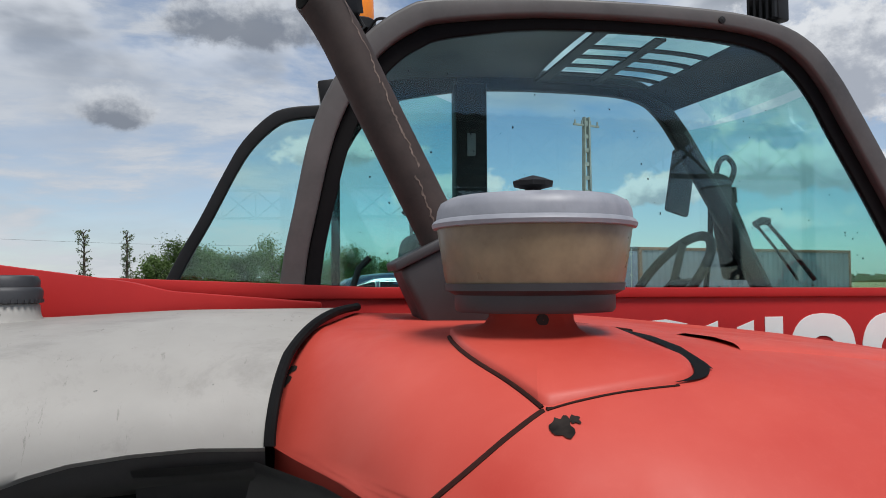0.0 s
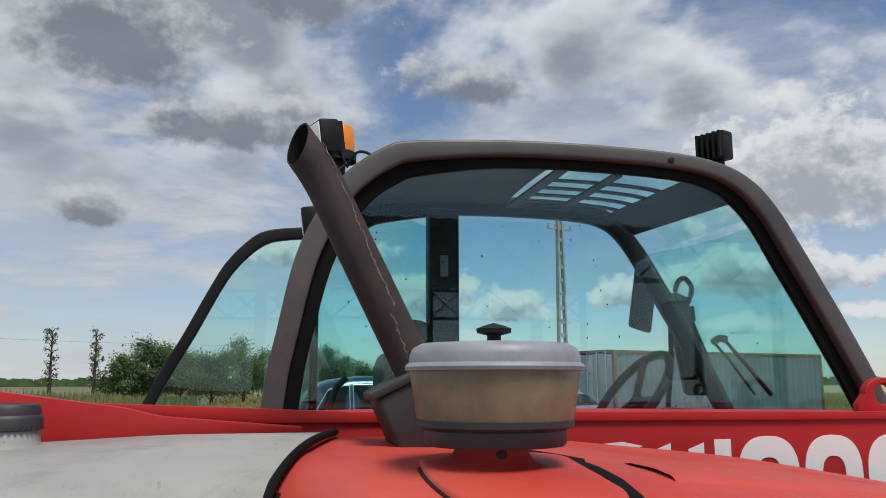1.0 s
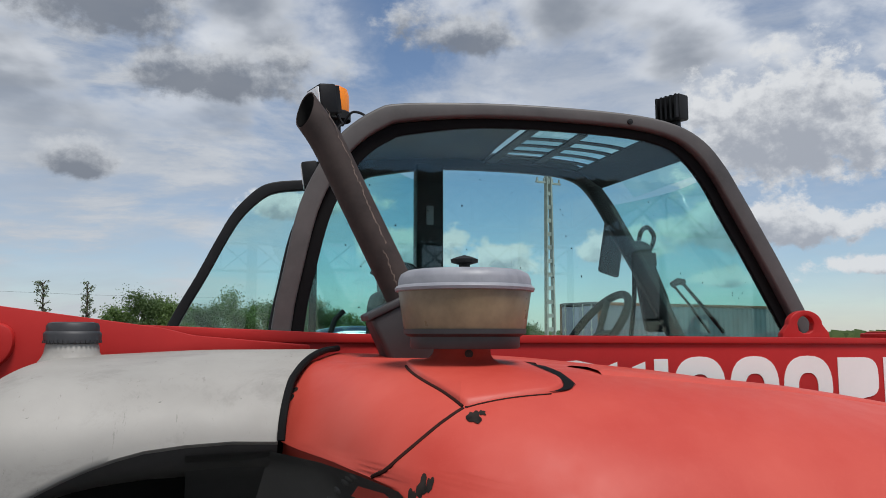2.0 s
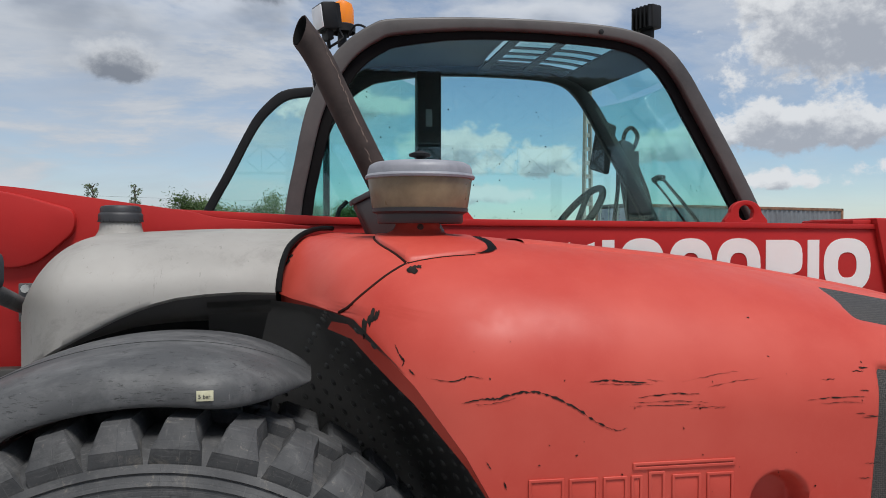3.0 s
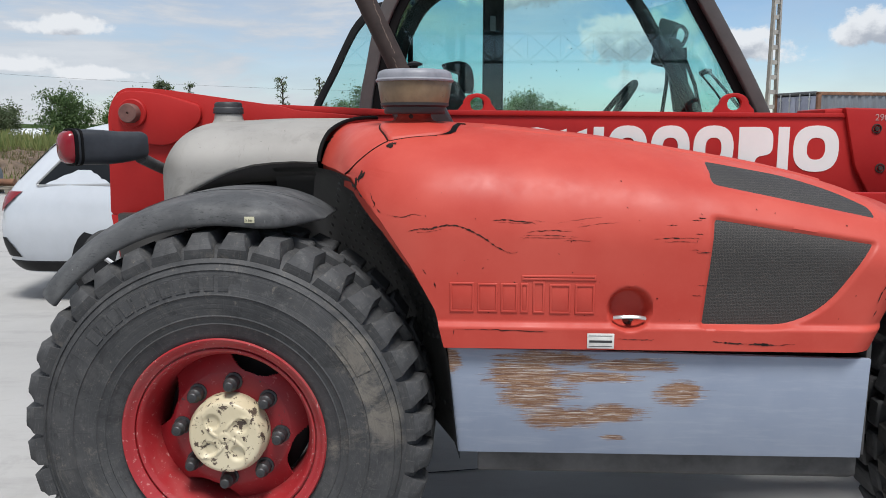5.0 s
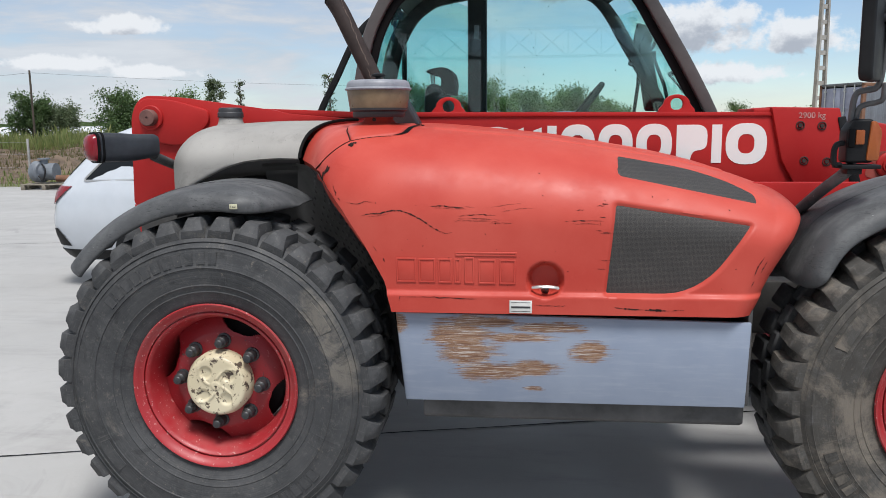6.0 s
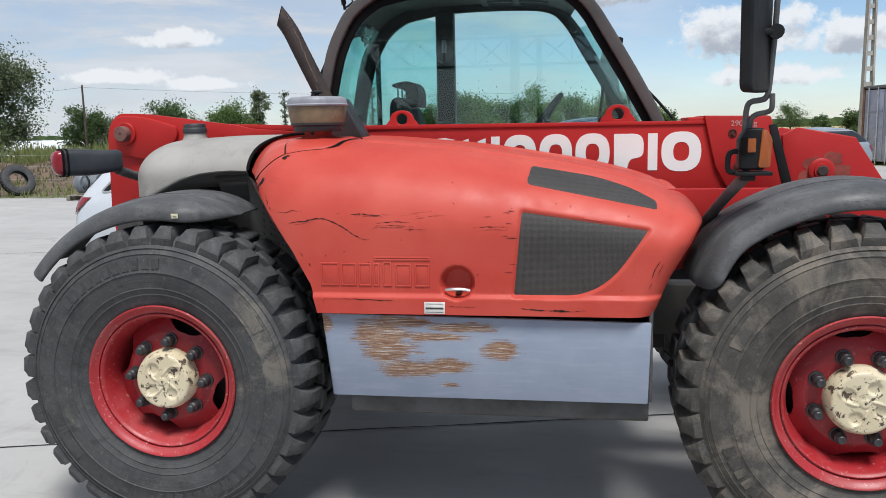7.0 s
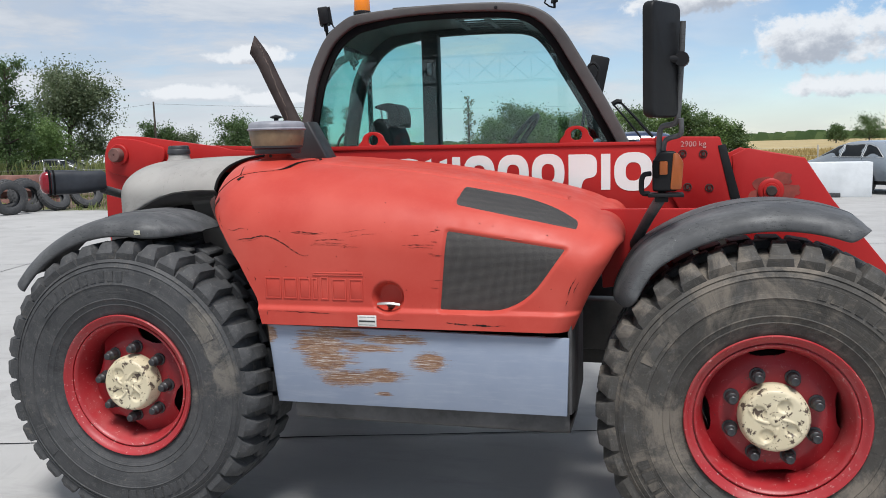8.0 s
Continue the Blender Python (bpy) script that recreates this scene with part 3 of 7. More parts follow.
def tyre_mesh():
    side = [(0.304, 0.03), (0.316, 0.004), (0.338, -0.006), (0.366, -0.014), (0.369, -0.018), (0.373, -0.016), (0.392, -0.022), (0.395, -0.026), (0.399, -0.024),
            (0.43, -0.031), (0.46, -0.035), (0.463, -0.039), (0.467, -0.036), (0.50, -0.036), (0.535, -0.030), (0.538, -0.033), (0.542, -0.028),
            (0.556, -0.020), (0.559, -0.024), (0.564, -0.017), (0.574, -0.010), (0.590, 0.002), (0.602, 0.022)]
    prof = side + [(0.612, 0.08), (0.615, 0.18)] + [(r, 0.36 - y) for r, y in side[::-1]]
    return lathe(bm_new(), prof, 120)


def tread_block_mesh():
    """One shoulder lug, standing at angle 0 (on the +x side)."""
    bm = bm_new()
    prof = [(0.570, -0.012), (0.600, -0.018), (0.632, 0.002), (0.645, 0.022), (0.648, 0.125), (0.606, 0.13), (0.59, 0.06)]
    rows = []
    for q in (-1.0, -0.84, 0.84, 1.0):
        row = []
        for r, h in prof:
            w = q * lerp(((0.57, 0.052), (0.60, 0.045), (0.632, 0.033), (0.648, 0.028)), r) - 0.012 * (h > 0.1)
            rr = r - (0.008 if abs(q) == 1 and r > 0.62 else 0)
            row.append((math.cos(w / 0.64) * rr, h, math.sin(w / 0.64) * rr))
        rows.append(row)
    vs = [[bm.verts.new(p) for p in r] for r in rows]
    n = len(prof)
    for a, b in zip(vs, vs[1:]):
        for k in range(n):
            bm.faces.new((a[k], a[(k + 1) % n], b[(k + 1) % n], b[k]))
    bm.faces.new(vs[0]), bm.faces.new(vs[-1][::-1])
    return bm


def tread_rest_mesh():
    bm = bm_new()
    for k in range(36):
        for y0, y1, off in ((0.15, 0.215, 0.5), (0.235, 0.375, 0.0)):
            t = bm_new()
            box(t, (0.60, y0, -0.044), (0.644, y1, 0.044), 0.008, segs=1)
            join(bm, t, Matrix.Rotation(math.tau * (k + off) / 36, 4, "Y"))
    return bm


def rim_mesh():
    """Flange, wide sloping lip and well; the disc with four hand holes stands inside."""
    prof = [(0.304, 0.03), (0.320, 0.0), (0.323, -0.010), (0.319, -0.016), (0.313, -0.014), (0.306, -0.004), (0.294, 0.006), (0.290, 0.008), (0.289, 0.018), (0.285, 0.018), (0.284, 0.008), (0.280, 0.006),
            (0.274, 0.010), (0.268, 0.022), (0.258, 0.05), (0.252, 0.07), (0.248, 0.10), (0.245, 0.16), (0.245, 0.33), (0.304, 0.34)]
    return lathe(bm_new(), prof, 96)


def disc_mesh(bay=21, deep=0.044):
    """Pressed disc; its edge is cut back in four shallow bays."""
    bm = bm_new()
    prof = [(0.10, 0.075), (0.15, 0.076), (0.175, 0.078)] + [(0.188 + 0.003 * k, 0.080 + 0.0016 * k) for k in range(21)]
    lathe(bm, prof, 240)
    gone = []
    for f in bm.faces:
        c = f.calc_center_median()
        r, a = math.hypot(c.x, c.z), math.degrees(math.atan2(c.z, c.x)) % 90
        q = abs(a - 45) / bay
        if q < 1 and r > 0.240 - deep * (1 - q ** 3):
            gone.append(f)
    bmesh.ops.delete(bm, geom=gone, context="FACES")
    return thicken(bm, 0.012)


def hub_mesh():
    """Planetary hub with four round dimples and curved ribs cast into its face."""
    prof = [(0.126, 0.09), (0.126, 0.035), (0.120, 0.026), (0.116, 0.008), (0.112, 0.002), (0.106, 0.0)] + [(0.1025 - 0.003 * k, -0.0005) for k in range(34)]
    bm = lathe(bm_new(), prof, 96)
    for v in bm.verts:
        r, a = math.hypot(v.co.x, v.co.z), math.atan2(v.co.z, v.co.x)
        if r > 0.104:
            continue
        d = 0.0
        for k in range(4):
            b = math.tau * (k + 0.15) / 4
            d += 0.009 * smoothstep(0.029, 0.017, math.hypot(v.co.x - 0.064 * math.cos(b), v.co.z - 0.064 * math.sin(b)))
            turn = (a - (b + 0.95 - 9.0 * r) + math.pi) % math.tau - math.pi
            d -= 0.004 * smoothstep(0.007, 0.003, abs(turn) * r) * smoothstep(0.02, 0.03, r)
        d -= 0.004 * smoothstep(0.022, 0.012, r)
        v.co.y += d
    return bm


def nut_mesh():
    bm = lathe(bm_new(), [(0.029, 0.085), (0.029, 0.072), (0.023, 0.070), (0.0225, 0.036), (0.017, 0.030), (0.016, 0.016), (0.013, 0.013), (0.0005, 0.0125)], 12)
    return bm


def sidewall_marks_mesh(spans, r0, r1):
    """Raised plain bars on the sidewall, as (start, end) degrees."""
    bm = bm_new()
    for a0, a1 in spans:
        n = max(2, int((a1 - a0) / 2))
        rows = []
        for r, h in ((r0, -0.033), (r0 + 0.002, -0.0385), (r1 - 0.002, -0.037), (r1, -0.030)):
            rows.append([(r * math.cos(radians(a0 + (a1 - a0) * k / n)), h, r * math.sin(radians(a0 + (a1 - a0) * k / n))) for k in range(n + 1)])
        grid(bm, rows)
    return bm


def build_wheel(name, x, y, spin, dusty=False):
    w = part(name, rim_mesh(), RED_RIM, machine, "wheel with red chipped steel rim and cream hub", at=pose(x, y, HUB_Z, 0, -spin, 0))
    part("tyre", tyre_mesh(), RUBBER_DUSTY if dusty else RUBBER, w, "brown dusty black tyre" if dusty else "worn dark tyre with deep shoulder lugs")
    part("wheel_disc", disc_mesh(16, 0.020) if dusty else disc_mesh(), RED_DISC, w, "dark red wheel disc")
    part("hub_cap", hub_mesh(), CREAM, w, "cream-painted chipped hub")
    part("hub_drum", lathe(bm_new(), [(0.0005, 0.17), (0.22, 0.17), (0.236, 0.18), (0.236, 0.32)], 48), BLACK, w, "dark brake drum behind the disc")
    nut = part("wheel_nut", nut_mesh(), NUT_STEEL, w)
    for k in range(8):
        o = nut if k == 0 else new("wheel_nut", nut.data)
        o.parent = w
        o.matrix_basis = pose(0.160 * math.cos(math.tau * (k + 0.35) / 8), 0, 0.160 * math.sin(math.tau * (k + 0.35) / 8))
    first = part("tread_block", tread_block_mesh(), RUBBER_DUSTY if dusty else RUBBER, w)
    for k in range(1, 36):
        o = new("tread_block", first.data)
        o.parent, o.matrix_basis = w, Matrix.Rotation(math.tau * k / 36, 4, "Y")
    tagged(part("tread", tread_rest_mesh(), RUBBER, w), kind="stuff")
    marks = [(60 + 5.2 * k, 63.6 + 5.2 * k) for k in range(11)] + [(240 + 5.2 * k, 243.6 + 5.2 * k) for k in range(11)] + [(2, 16), (182, 196)]
    for mk in marks:
        part("sidewall_mark", sidewall_marks_mesh([mk], 0.475, 0.522), RUBBER_DUSTY if dusty else RUBBER, w)
    return w


NUT_STEEL = worn("dark_nut_steel", (0.035, 0.038, 0.042), (0.06, 0.06, 0.062), (0.02, 0.021, 0.024), rough=0.45, scale=40, metal=0.3)
RUBBER_DUSTY = tyre_material("dusty_tyre_rubber", (0.066, 0.060, 0.053), (0.042, 0.039, 0.035), (0.17, 0.145, 0.118), 0.50)
wheel_rear = build_wheel("wheel", 0.0, 0.0, 25)
wheel_front = build_wheel("wheel", 2.70, 0.0, 140, True)
for src, x in ((wheel_rear, 0.0), (wheel_front, 2.70)):      # the wheels on the cab's side
    copy_thing(src, pose(x, 2.25, HUB_Z, 0, 0, 180))

# -- axles and frame under the body --
for x in (0.0, 2.7):
    bm = bm_new()
    tube(bm, [(x, 0.12, HUB_Z), (x, 0.35, HUB_Z), (x, 0.8, HUB_Z - 0.02), (x, 1.15, HUB_Z - 0.03), (x, 1.5, HUB_Z - 0.02), (x, 2.13, HUB_Z)], [0.13, 0.1, 0.1, 0.17, 0.1, 0.13], 20)
    part("axle", bm, IRON, machine)
bm = bm_new()
for y0, y1 in ((0.78, 0.9), (1.45, 1.57)):
    box(bm, (-0.75, y0, 0.60), (3.3, y1, 0.84), 0.01)
box(bm, (0.55, 0.9, 0.5), (2.1, 1.45, 0.62), 0.01)
box(bm, (-0.74, 0.95, 0.62), (-0.45, 1.0, 1.16), 0.01)
part("chassis", bm, IRON, machine, "dark dirty chassis rails")
bm = bm_new()
prism(bm, [(2.04, 1.30), (2.46, 1.30), (2.42, 1.10), (2.22, 0.98), (2.06, 0.96)], "y", 0.44, 0.47, 0.006)
part("inner_panel", bm, RED_STEEL, machine, "red inner panel between hood and fender")

# -- hood --
ZC = ((0.2, 1.536), (0.5, 1.532), (0.78, 1.525), (1.02, 1.503), (1.26, 1.477), (1.5, 1.438), (1.73, 1.396), (1.965, 1.335), (2.1, 1.275), (2.25, 1.2))
ZK = ((0.2, 1.19), (0.5, 1.19), (1.5, 1.145), (2.0, 1.09), (2.25, 1.05))
Y0 = ((0.2, 0.485), (0.28, 0.36), (0.36, 0.18), (0.44, 0.083), (0.52, 0.036), (0.60, 0.010), (0.68, 0.0015), (0.76, 0.0), (0.84, 0.0), (1.0, 0.0), (1.2, 0.0), (1.6, 0.0), (2.0, 0.0), (2.3, 0.0))
YC = ((0.2, 0.95), (0.29, 0.80), (0.38, 0.645), (0.47, 0.53), (0.56, 0.502), (0.65, 0.5), (0.8, 0.5), (1.0, 0.5), (1.3, 0.5), (1.8, 0.5), (2.3, 0.5))
ZC, Y0, YC = (tuple(spline(q, 8)) for q in (ZC, Y0, YC))      # smooth curves through the stations
HOOD_B = 0.864
GRILLE_LOW = rounded([(1.474, 1.262), (1.958, 1.187), (1.775, 0.926), (1.442, 0.928)], [0.02, 0.02, 0.17, 0.02], 8)
GRILLE_TOP = rounded([(1.505, 1.416), (1.76, 1.370), (1.90, 1.325), (1.988, 1.280), (1.985, 1.243), (1.80, 1.281), (1.485, 1.346)], [0.012, 0.2, 0.1, 0.03, 0.012, 0.2, 0.03], 8)
LATCH = (1.238, 0.985, 0.066)


def hood_section(x, v):
    """A point of the hood's cross-section at x; v from 0 (lower edge) over 0.45 (knee) and 0.9 (crest) to 1 (inner edge)."""
    y0, zk, zc, yc = lerp(Y0, x), lerp(ZK, x), lerp(ZC, x), lerp(YC, x)
    if v < 0.45:
        return y0, HOOD_B + (zk - HOOD_B) * v / 0.45
    if v < 0.9:
        a, p = (v - 0.45) / 0.45 * math.pi / 2, 2 / 2.25
        return yc - (yc - y0) * math.cos(a) ** p, zk + (zc - zk) * math.sin(a) ** p
    return yc + (v - 0.9) / 0.1 * (0.97 - yc), zc + 0.012 * (v - 0.9) / 0.1


def hood_rear(z, y):
    arch = lerp(((0.8, 0.69), (0.865, 0.685), (0.974, 0.658), (1.107, 0.584), (1.239, 0.49), (1.364, 0.372), (1.39, 0.212)), z)
    return arch if z < 1.39 else lerp(((0.0, 0.20), (0.49, 0.212), (0.588, 0.236), (0.95, 0.36)), y)


def hood_front(z):
    return lerp(((0.8, 1.955), (0.865, 1.97), (1.0, 2.03), (1.13, 2.105), (1.25, 2.155), (1.5, 2.16)), z)


def hood_relief(x, z):
    """Depth of the pressed-in places and the lip along the lower edge."""
    d = 0.016 * smoothstep(-0.004, 0.016, poly_dist((x, z), GRILLE_LOW)) + 0.014 * smoothstep(-0.004, 0.014, poly_dist((x, z), GRILLE_TOP))
    d += 0.05 * smoothstep(-0.004, 0.02, LATCH[2] - math.hypot(x - LATCH[0], z - LATCH[1]))
    d -= 0.016 * smoothstep(0.945, 0.925, z)
    return d


def hood_point(u, v, sink=0.0):
    """u from 0 (rear edge) to 0.93 along the side, then round the nose to 1."""
    x = 1.0
    for _ in range(14):
        y, z = hood_section(x, v)
        xr, xf = hood_rear(z, y), hood_front(z) - 0.10
        last, x = x, xr + (xf - xr) * min(u / 0.93, 1.0)
        if abs(x - last) < 2e-5:
            break
    y, z = hood_section(x, v)
    if u > 0.93:
        a = (u - 0.93) / 0.07 * math.pi / 2
        x += 0.10 * math.sin(a)
        inn = 0.10 * (1 - math.cos(a))
        k = smoothstep(0.45, 0.9, v)
        y, z = y + inn * (1 - k), z - inn * k
    return x, y, z


def hood_net(nu, nv):
    rows = []
    for j in range(nv + 1):
        v = j / nv
        row = []
        for i in range(nu + 1):
            u = i / nu
            x, y, z = hood_point(u, v)
            d = hood_relief(x, z) if y < 0.42 else 0.0
            k = smoothstep(0.45, 0.9, v)
            row.append((x, y + d * (1 - 0.5 * k), z - d * 0.6 * k))
        x, y, z = row[0]
        rows.append([(x + 0.006, y + 0.05, z), (x + 0.003, y + 0.012, z), (x - 0.001, y + 0.003, z)] + row)
    low = [(x, y + 0.05, z) for x, y, z in rows[0]]
    return [low] + rows


bm = bm_new()
grid(bm, hood_net(230, 130))
hood = part("hood", bm, RED, machine, "faded red engine hood, scratched and chipped", smooth=45)


def patch_on_hood(poly, sink, n=36):
    """A sheet over a polygon of (x, z), laid on the hood's side and sunk into it."""
    dense = []
    for (x0, z0), (x1, z1) in zip(poly, poly[1:] + poly[:1]):
        m = max(1, int(math.hypot(x1 - x0, z1 - z0) / 0.012))
        dense += [(x0 + (x1 - x0) * k / m, z0 + (z1 - z0) * k / m) for k in range(m)]
    poly = dense
    xs, zs = [p[0] for p in poly], [p[1] for p in poly]
    bm = bm_new()
    c = (sum(xs) / len(xs), sum(zs) / len(zs))
    rows = []
    for k in range(n + 1):
        q = k / n
        rows.append([hood_at(c[0] + (p[0] - c[0]) * q, c[1] + (p[1] - c[1]) * q, sink) for p in poly + poly[:1]])
    grid(bm, rows)
    bmesh.ops.remove_doubles(bm, verts=bm.verts, dist=1e-5)
    return bm


def hood_at(x, z, sink=0.0):
    """The point of the hood's side at (x, z)."""
    y0, zk, zc, yc = lerp(Y0, x), lerp(ZK, x), lerp(ZC, x), lerp(YC, x)
    if z <= zk:
        return x, y0 + sink, z
    s = min((z - zk) / (zc - zk), 0.999)
    c = (1 - s ** 2.25) ** (1 / 2.25)
    return x, yc - (yc - y0) * c + sink, z


part("grille", patch_on_hood(GRILLE_LOW, 0.0115), MESH, hood, "dark perforated side grille")
part("grille", patch_on_hood(GRILLE_TOP, 0.010), MESH, hood, "dark perforated upper grille")

# -- lower side panel --
TRAY = worn("grey_dirty_plate", (0.060, 0.059, 0.061), (0.095, 0.092, 0.092), (0.036, 0.035, 0.035), rough=0.7, scale=6, fine=40)
bm = bm_new()
prism(bm, [(0.694, 0.858), (1.958, 0.838), (1.948, 0.528), (0.728, 0.524)], "y", 0.012, 0.03, 0.004)
sill = part("side_panel", bm, SILL, machine, "grey-blue side panel with paint rubbed off to brown")
bm = bm_new()
prism(bm, [(0.045, 0.56), (0.050, 0.455), (0.085, 0.435), (0.42, 0.42), (0.42, 0.44), (0.10, 0.455), (0.065, 0.47), (0.062, 0.56)], "x", 0.79, 1.955, 0.004)
part("under_tray", bm, TRAY, machine)
bm = bm_new()
prism(bm, [(0.03, 0.53), (0.03, 1.1), (0.6, 1.2), (0.6, 0.5), (0.3, 0.47)], "x", 1.95, 1.965, 0.003)
part("end_panel", bm, TRAY, machine, "grey dirty end plate of the side panel")
bm = bm_new()
prism(bm, [(0.05, 0.54), (0.05, 0.9), (0.6, 1.2), (0.6, 0.54)], "x", 0.722, 0.735, 0.003)
part("end_panel", bm, BLACK, machine)

# unseen boxes in the engine's place, added to block sun under the machine
bm = bm_new()
box(bm, (0.76, 0.16, 0.50), (1.93, 0.80, 0.86), 0.03)
box(bm, (0.95, 0.25, 0.46), (1.55, 0.65, 0.52), 0.04)
part("engine_light_block", bm, IRON, machine, "added dark block in the engine's place, keeps light off the ground")

# -- grey tank over the rear wheel --
def tank_point(u, v):
    """u from the rear end to the seam with the hood, v from the lower edge over the shoulder to the inner edge."""
    x = -0.415 + u * 0.627
    top = 1.556 - 0.012 * smoothstep(0.0, -0.30, x) - 0.25 * (1 - math.sqrt(max(0.0, 1 - (max(0.0, -0.245 - x) / 0.172) ** 2.4)))
    zb = lerp(((-0.415, 1.13), (-0.40, 1.17), (-0.37, 1.215), (-0.34, 1.240), (-0.30, 1.265), (-0.265, 1.285), (-0.232, 1.303), (-0.19, 1.325), (-0.15, 1.345), (-0.11, 1.362), (-0.068, 1.376), (-0.02, 1.388), (0.05, 1.396), (0.13, 1.40), (0.22, 1.397)), x)
    y0, zk, yc = 0.485 + 0.17 * (max(0.0, -0.27 - x) / 0.145) ** 2, 1.36, 0.93
    if v < 0.9:
        a = v / 0.9 * math.pi / 2
        z = zb + (top - zb) * math.sin(a) ** 0.9
        s = min(max((z - zk) / max(top - zk, 0.02), 0), 1)
        y = yc - (yc - y0) * (1 - s ** 2.4) ** (1 / 2.4)
    else:
        y, z = yc + (v - 0.9) / 0.1 * 0.05, top
    x += lerp(((0.49, 0.0), (0.588, 0.022), (0.95, 0.146)), y) * u
    return x, y, z


bm = bm_new()
net = [[tank_point(i / 70, j / 44) for i in range(71)] for j in range(45)]
lips = [[(x, y + 0.012, z - 0.007) for x, y, z in net[0]], [(x, y + 0.003, z - 0.003) for x, y, z in net[0]]]
grid(bm, lips + net)
tank = part("tank", bm, GREY_PLASTIC, machine, "grey weathered plastic tank with scuffs", smooth=50)
bm = bm_new()
tube(bm, [(x + 0.006, y - 0.004, z + 0.002) for x, y, z in [tank_point(1.0, j / 40) for j in range(41)]], 0.0075, 8)
part("rubber_seal", bm, SEAL, machine)
# same plastic as the tank, coloured darker for shade and dirt
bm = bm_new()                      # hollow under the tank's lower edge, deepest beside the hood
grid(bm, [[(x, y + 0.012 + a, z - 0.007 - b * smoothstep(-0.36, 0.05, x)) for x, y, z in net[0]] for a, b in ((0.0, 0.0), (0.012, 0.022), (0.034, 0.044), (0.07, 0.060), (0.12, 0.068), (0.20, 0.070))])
part("tank_recess", bm, RECESS, tank, "hollow under the tank, shade and dirt put into its dark grey")
bm = lathe(bm_new(), [(0.085, -0.03), (0.072, -0.012), (0.062, 0.002), (0.057, 0.014), (0.055, 0.03), (0.05, 0.035), (0.0005, 0.036)], 32, axis="z")
part("filler_neck", bm, GREY_PLASTIC, tank, at=pose(-0.228, 0.895, 1.540))
bm = lathe(bm_new(), [(0.054, 0.0), (0.059, 0.002), (0.060, 0.020), (0.0575, 0.025), (0.055, 0.027), (0.055, 0.038), (0.051, 0.045), (0.042, 0.047), (0.038, 0.044), (0.0005, 0.044)], 32, axis="z")
for k in range(36):
    t = bm_new()
    box(t, (0.058, -0.0025, 0.001), (0.0608, 0.0025, 0.007))
    join(bm, t, Matrix.Rotation(math.tau * k / 36, 4, "Z"))
part("filler_cap", bm, RUBBER_RING, tank, "black screw cap", at=pose(-0.228, 0.895, 1.573))

# -- wheel-arch liner --
line = [(0.735, 0.50), (0.722, 0.62), (0.708, 0.76)]
line += [(hood_rear(z, 0.1) + 0.004, z) for z in np.linspace(0.86, 1.362, 34)]
line += [(0.33, 1.372), (0.28, 1.376), (0.20, 1.380), (0.05, 1.376)]
LINER_IN = ((0.0, 1.0), (0.2, 0.97), (0.5, 0.86), (0.75, 0.72), (1.0, 0.56))      # the liner narrows towards the axle


def liner_point(k, q):
    """Point k of the arch's line, q from the hood's edge (0) to the inner wall (1)."""
    x, z = line[k]
    f = lerp(LINER_IN, q)
    return Vector((x * f, lerp(Y0, x) + 0.006 + (0.70 - lerp(Y0, x)) * q, HUB_Z + (z - HUB_Z) * f))


bm = bm_new()
grid(bm, [[liner_point(k, j / 10) for k in range(len(line))] for j in range(11)])
part("arch_wall", lathe(bm_new(), [(0.93, 0.715), (0.30, 0.715)], 60, start=-14, sweep=118), BLACK, machine, "black inner wall of the wheel arch", at=pose(0, 0, HUB_Z))
part("arch_wall", lathe(bm_new(), [(0.80, 0.715), (0.30, 0.715)], 16, start=104, sweep=18), BLACK, machine, "black inner wall of the wheel arch", at=pose(0, 0, HUB_Z))
for k in range(1, len(line) - 2, 2):        # moulded dimples
    for ring in range(13):
        q = 0.06 + 0.072 * (ring + 0.5 * (k // 2 % 2))
        if q < 0.97:
            p0, pu, pv = liner_point(k, q), liner_point(k + 1, q) - liner_point(k, q), liner_point(k, q + 0.02) - liner_point(k, q)
            nrm = pu.cross(pv).normalized()
            if nrm.y > 0:
                nrm = -nrm
            t = lathe(bm_new(), [(0.0105, -0.001), (0.008, 0.002), (0.004, 0.0038), (0.0005, 0.0042)], 10, axis="z")
            join(bm, t, Matrix.Translation(p0) @ nrm.to_track_quat("Z", "Y").to_matrix().to_4x4())
inner = [[], []]
for x, y, z in [hood_point(0.0, k / 60) for k in range(0, 41)]:
    if z < 1.40:
        q = smoothstep(0.86, 1.36, z)
        inner[0].append((x + 0.003, y + 0.004, z))
        inner[1].append((x + 0.006 - 0.004 * q, y + 0.022 + 0.012 * q, z - 0.006 - 0.040 * q))
flange = bm_new()
grid(flange, inner)
part("hood_flange", flange, RED, hood, "red inner flange of the hood's wheel arch")
part("arch_liner", bm, LINER, machine, "black dimpled wheel-arch liner")

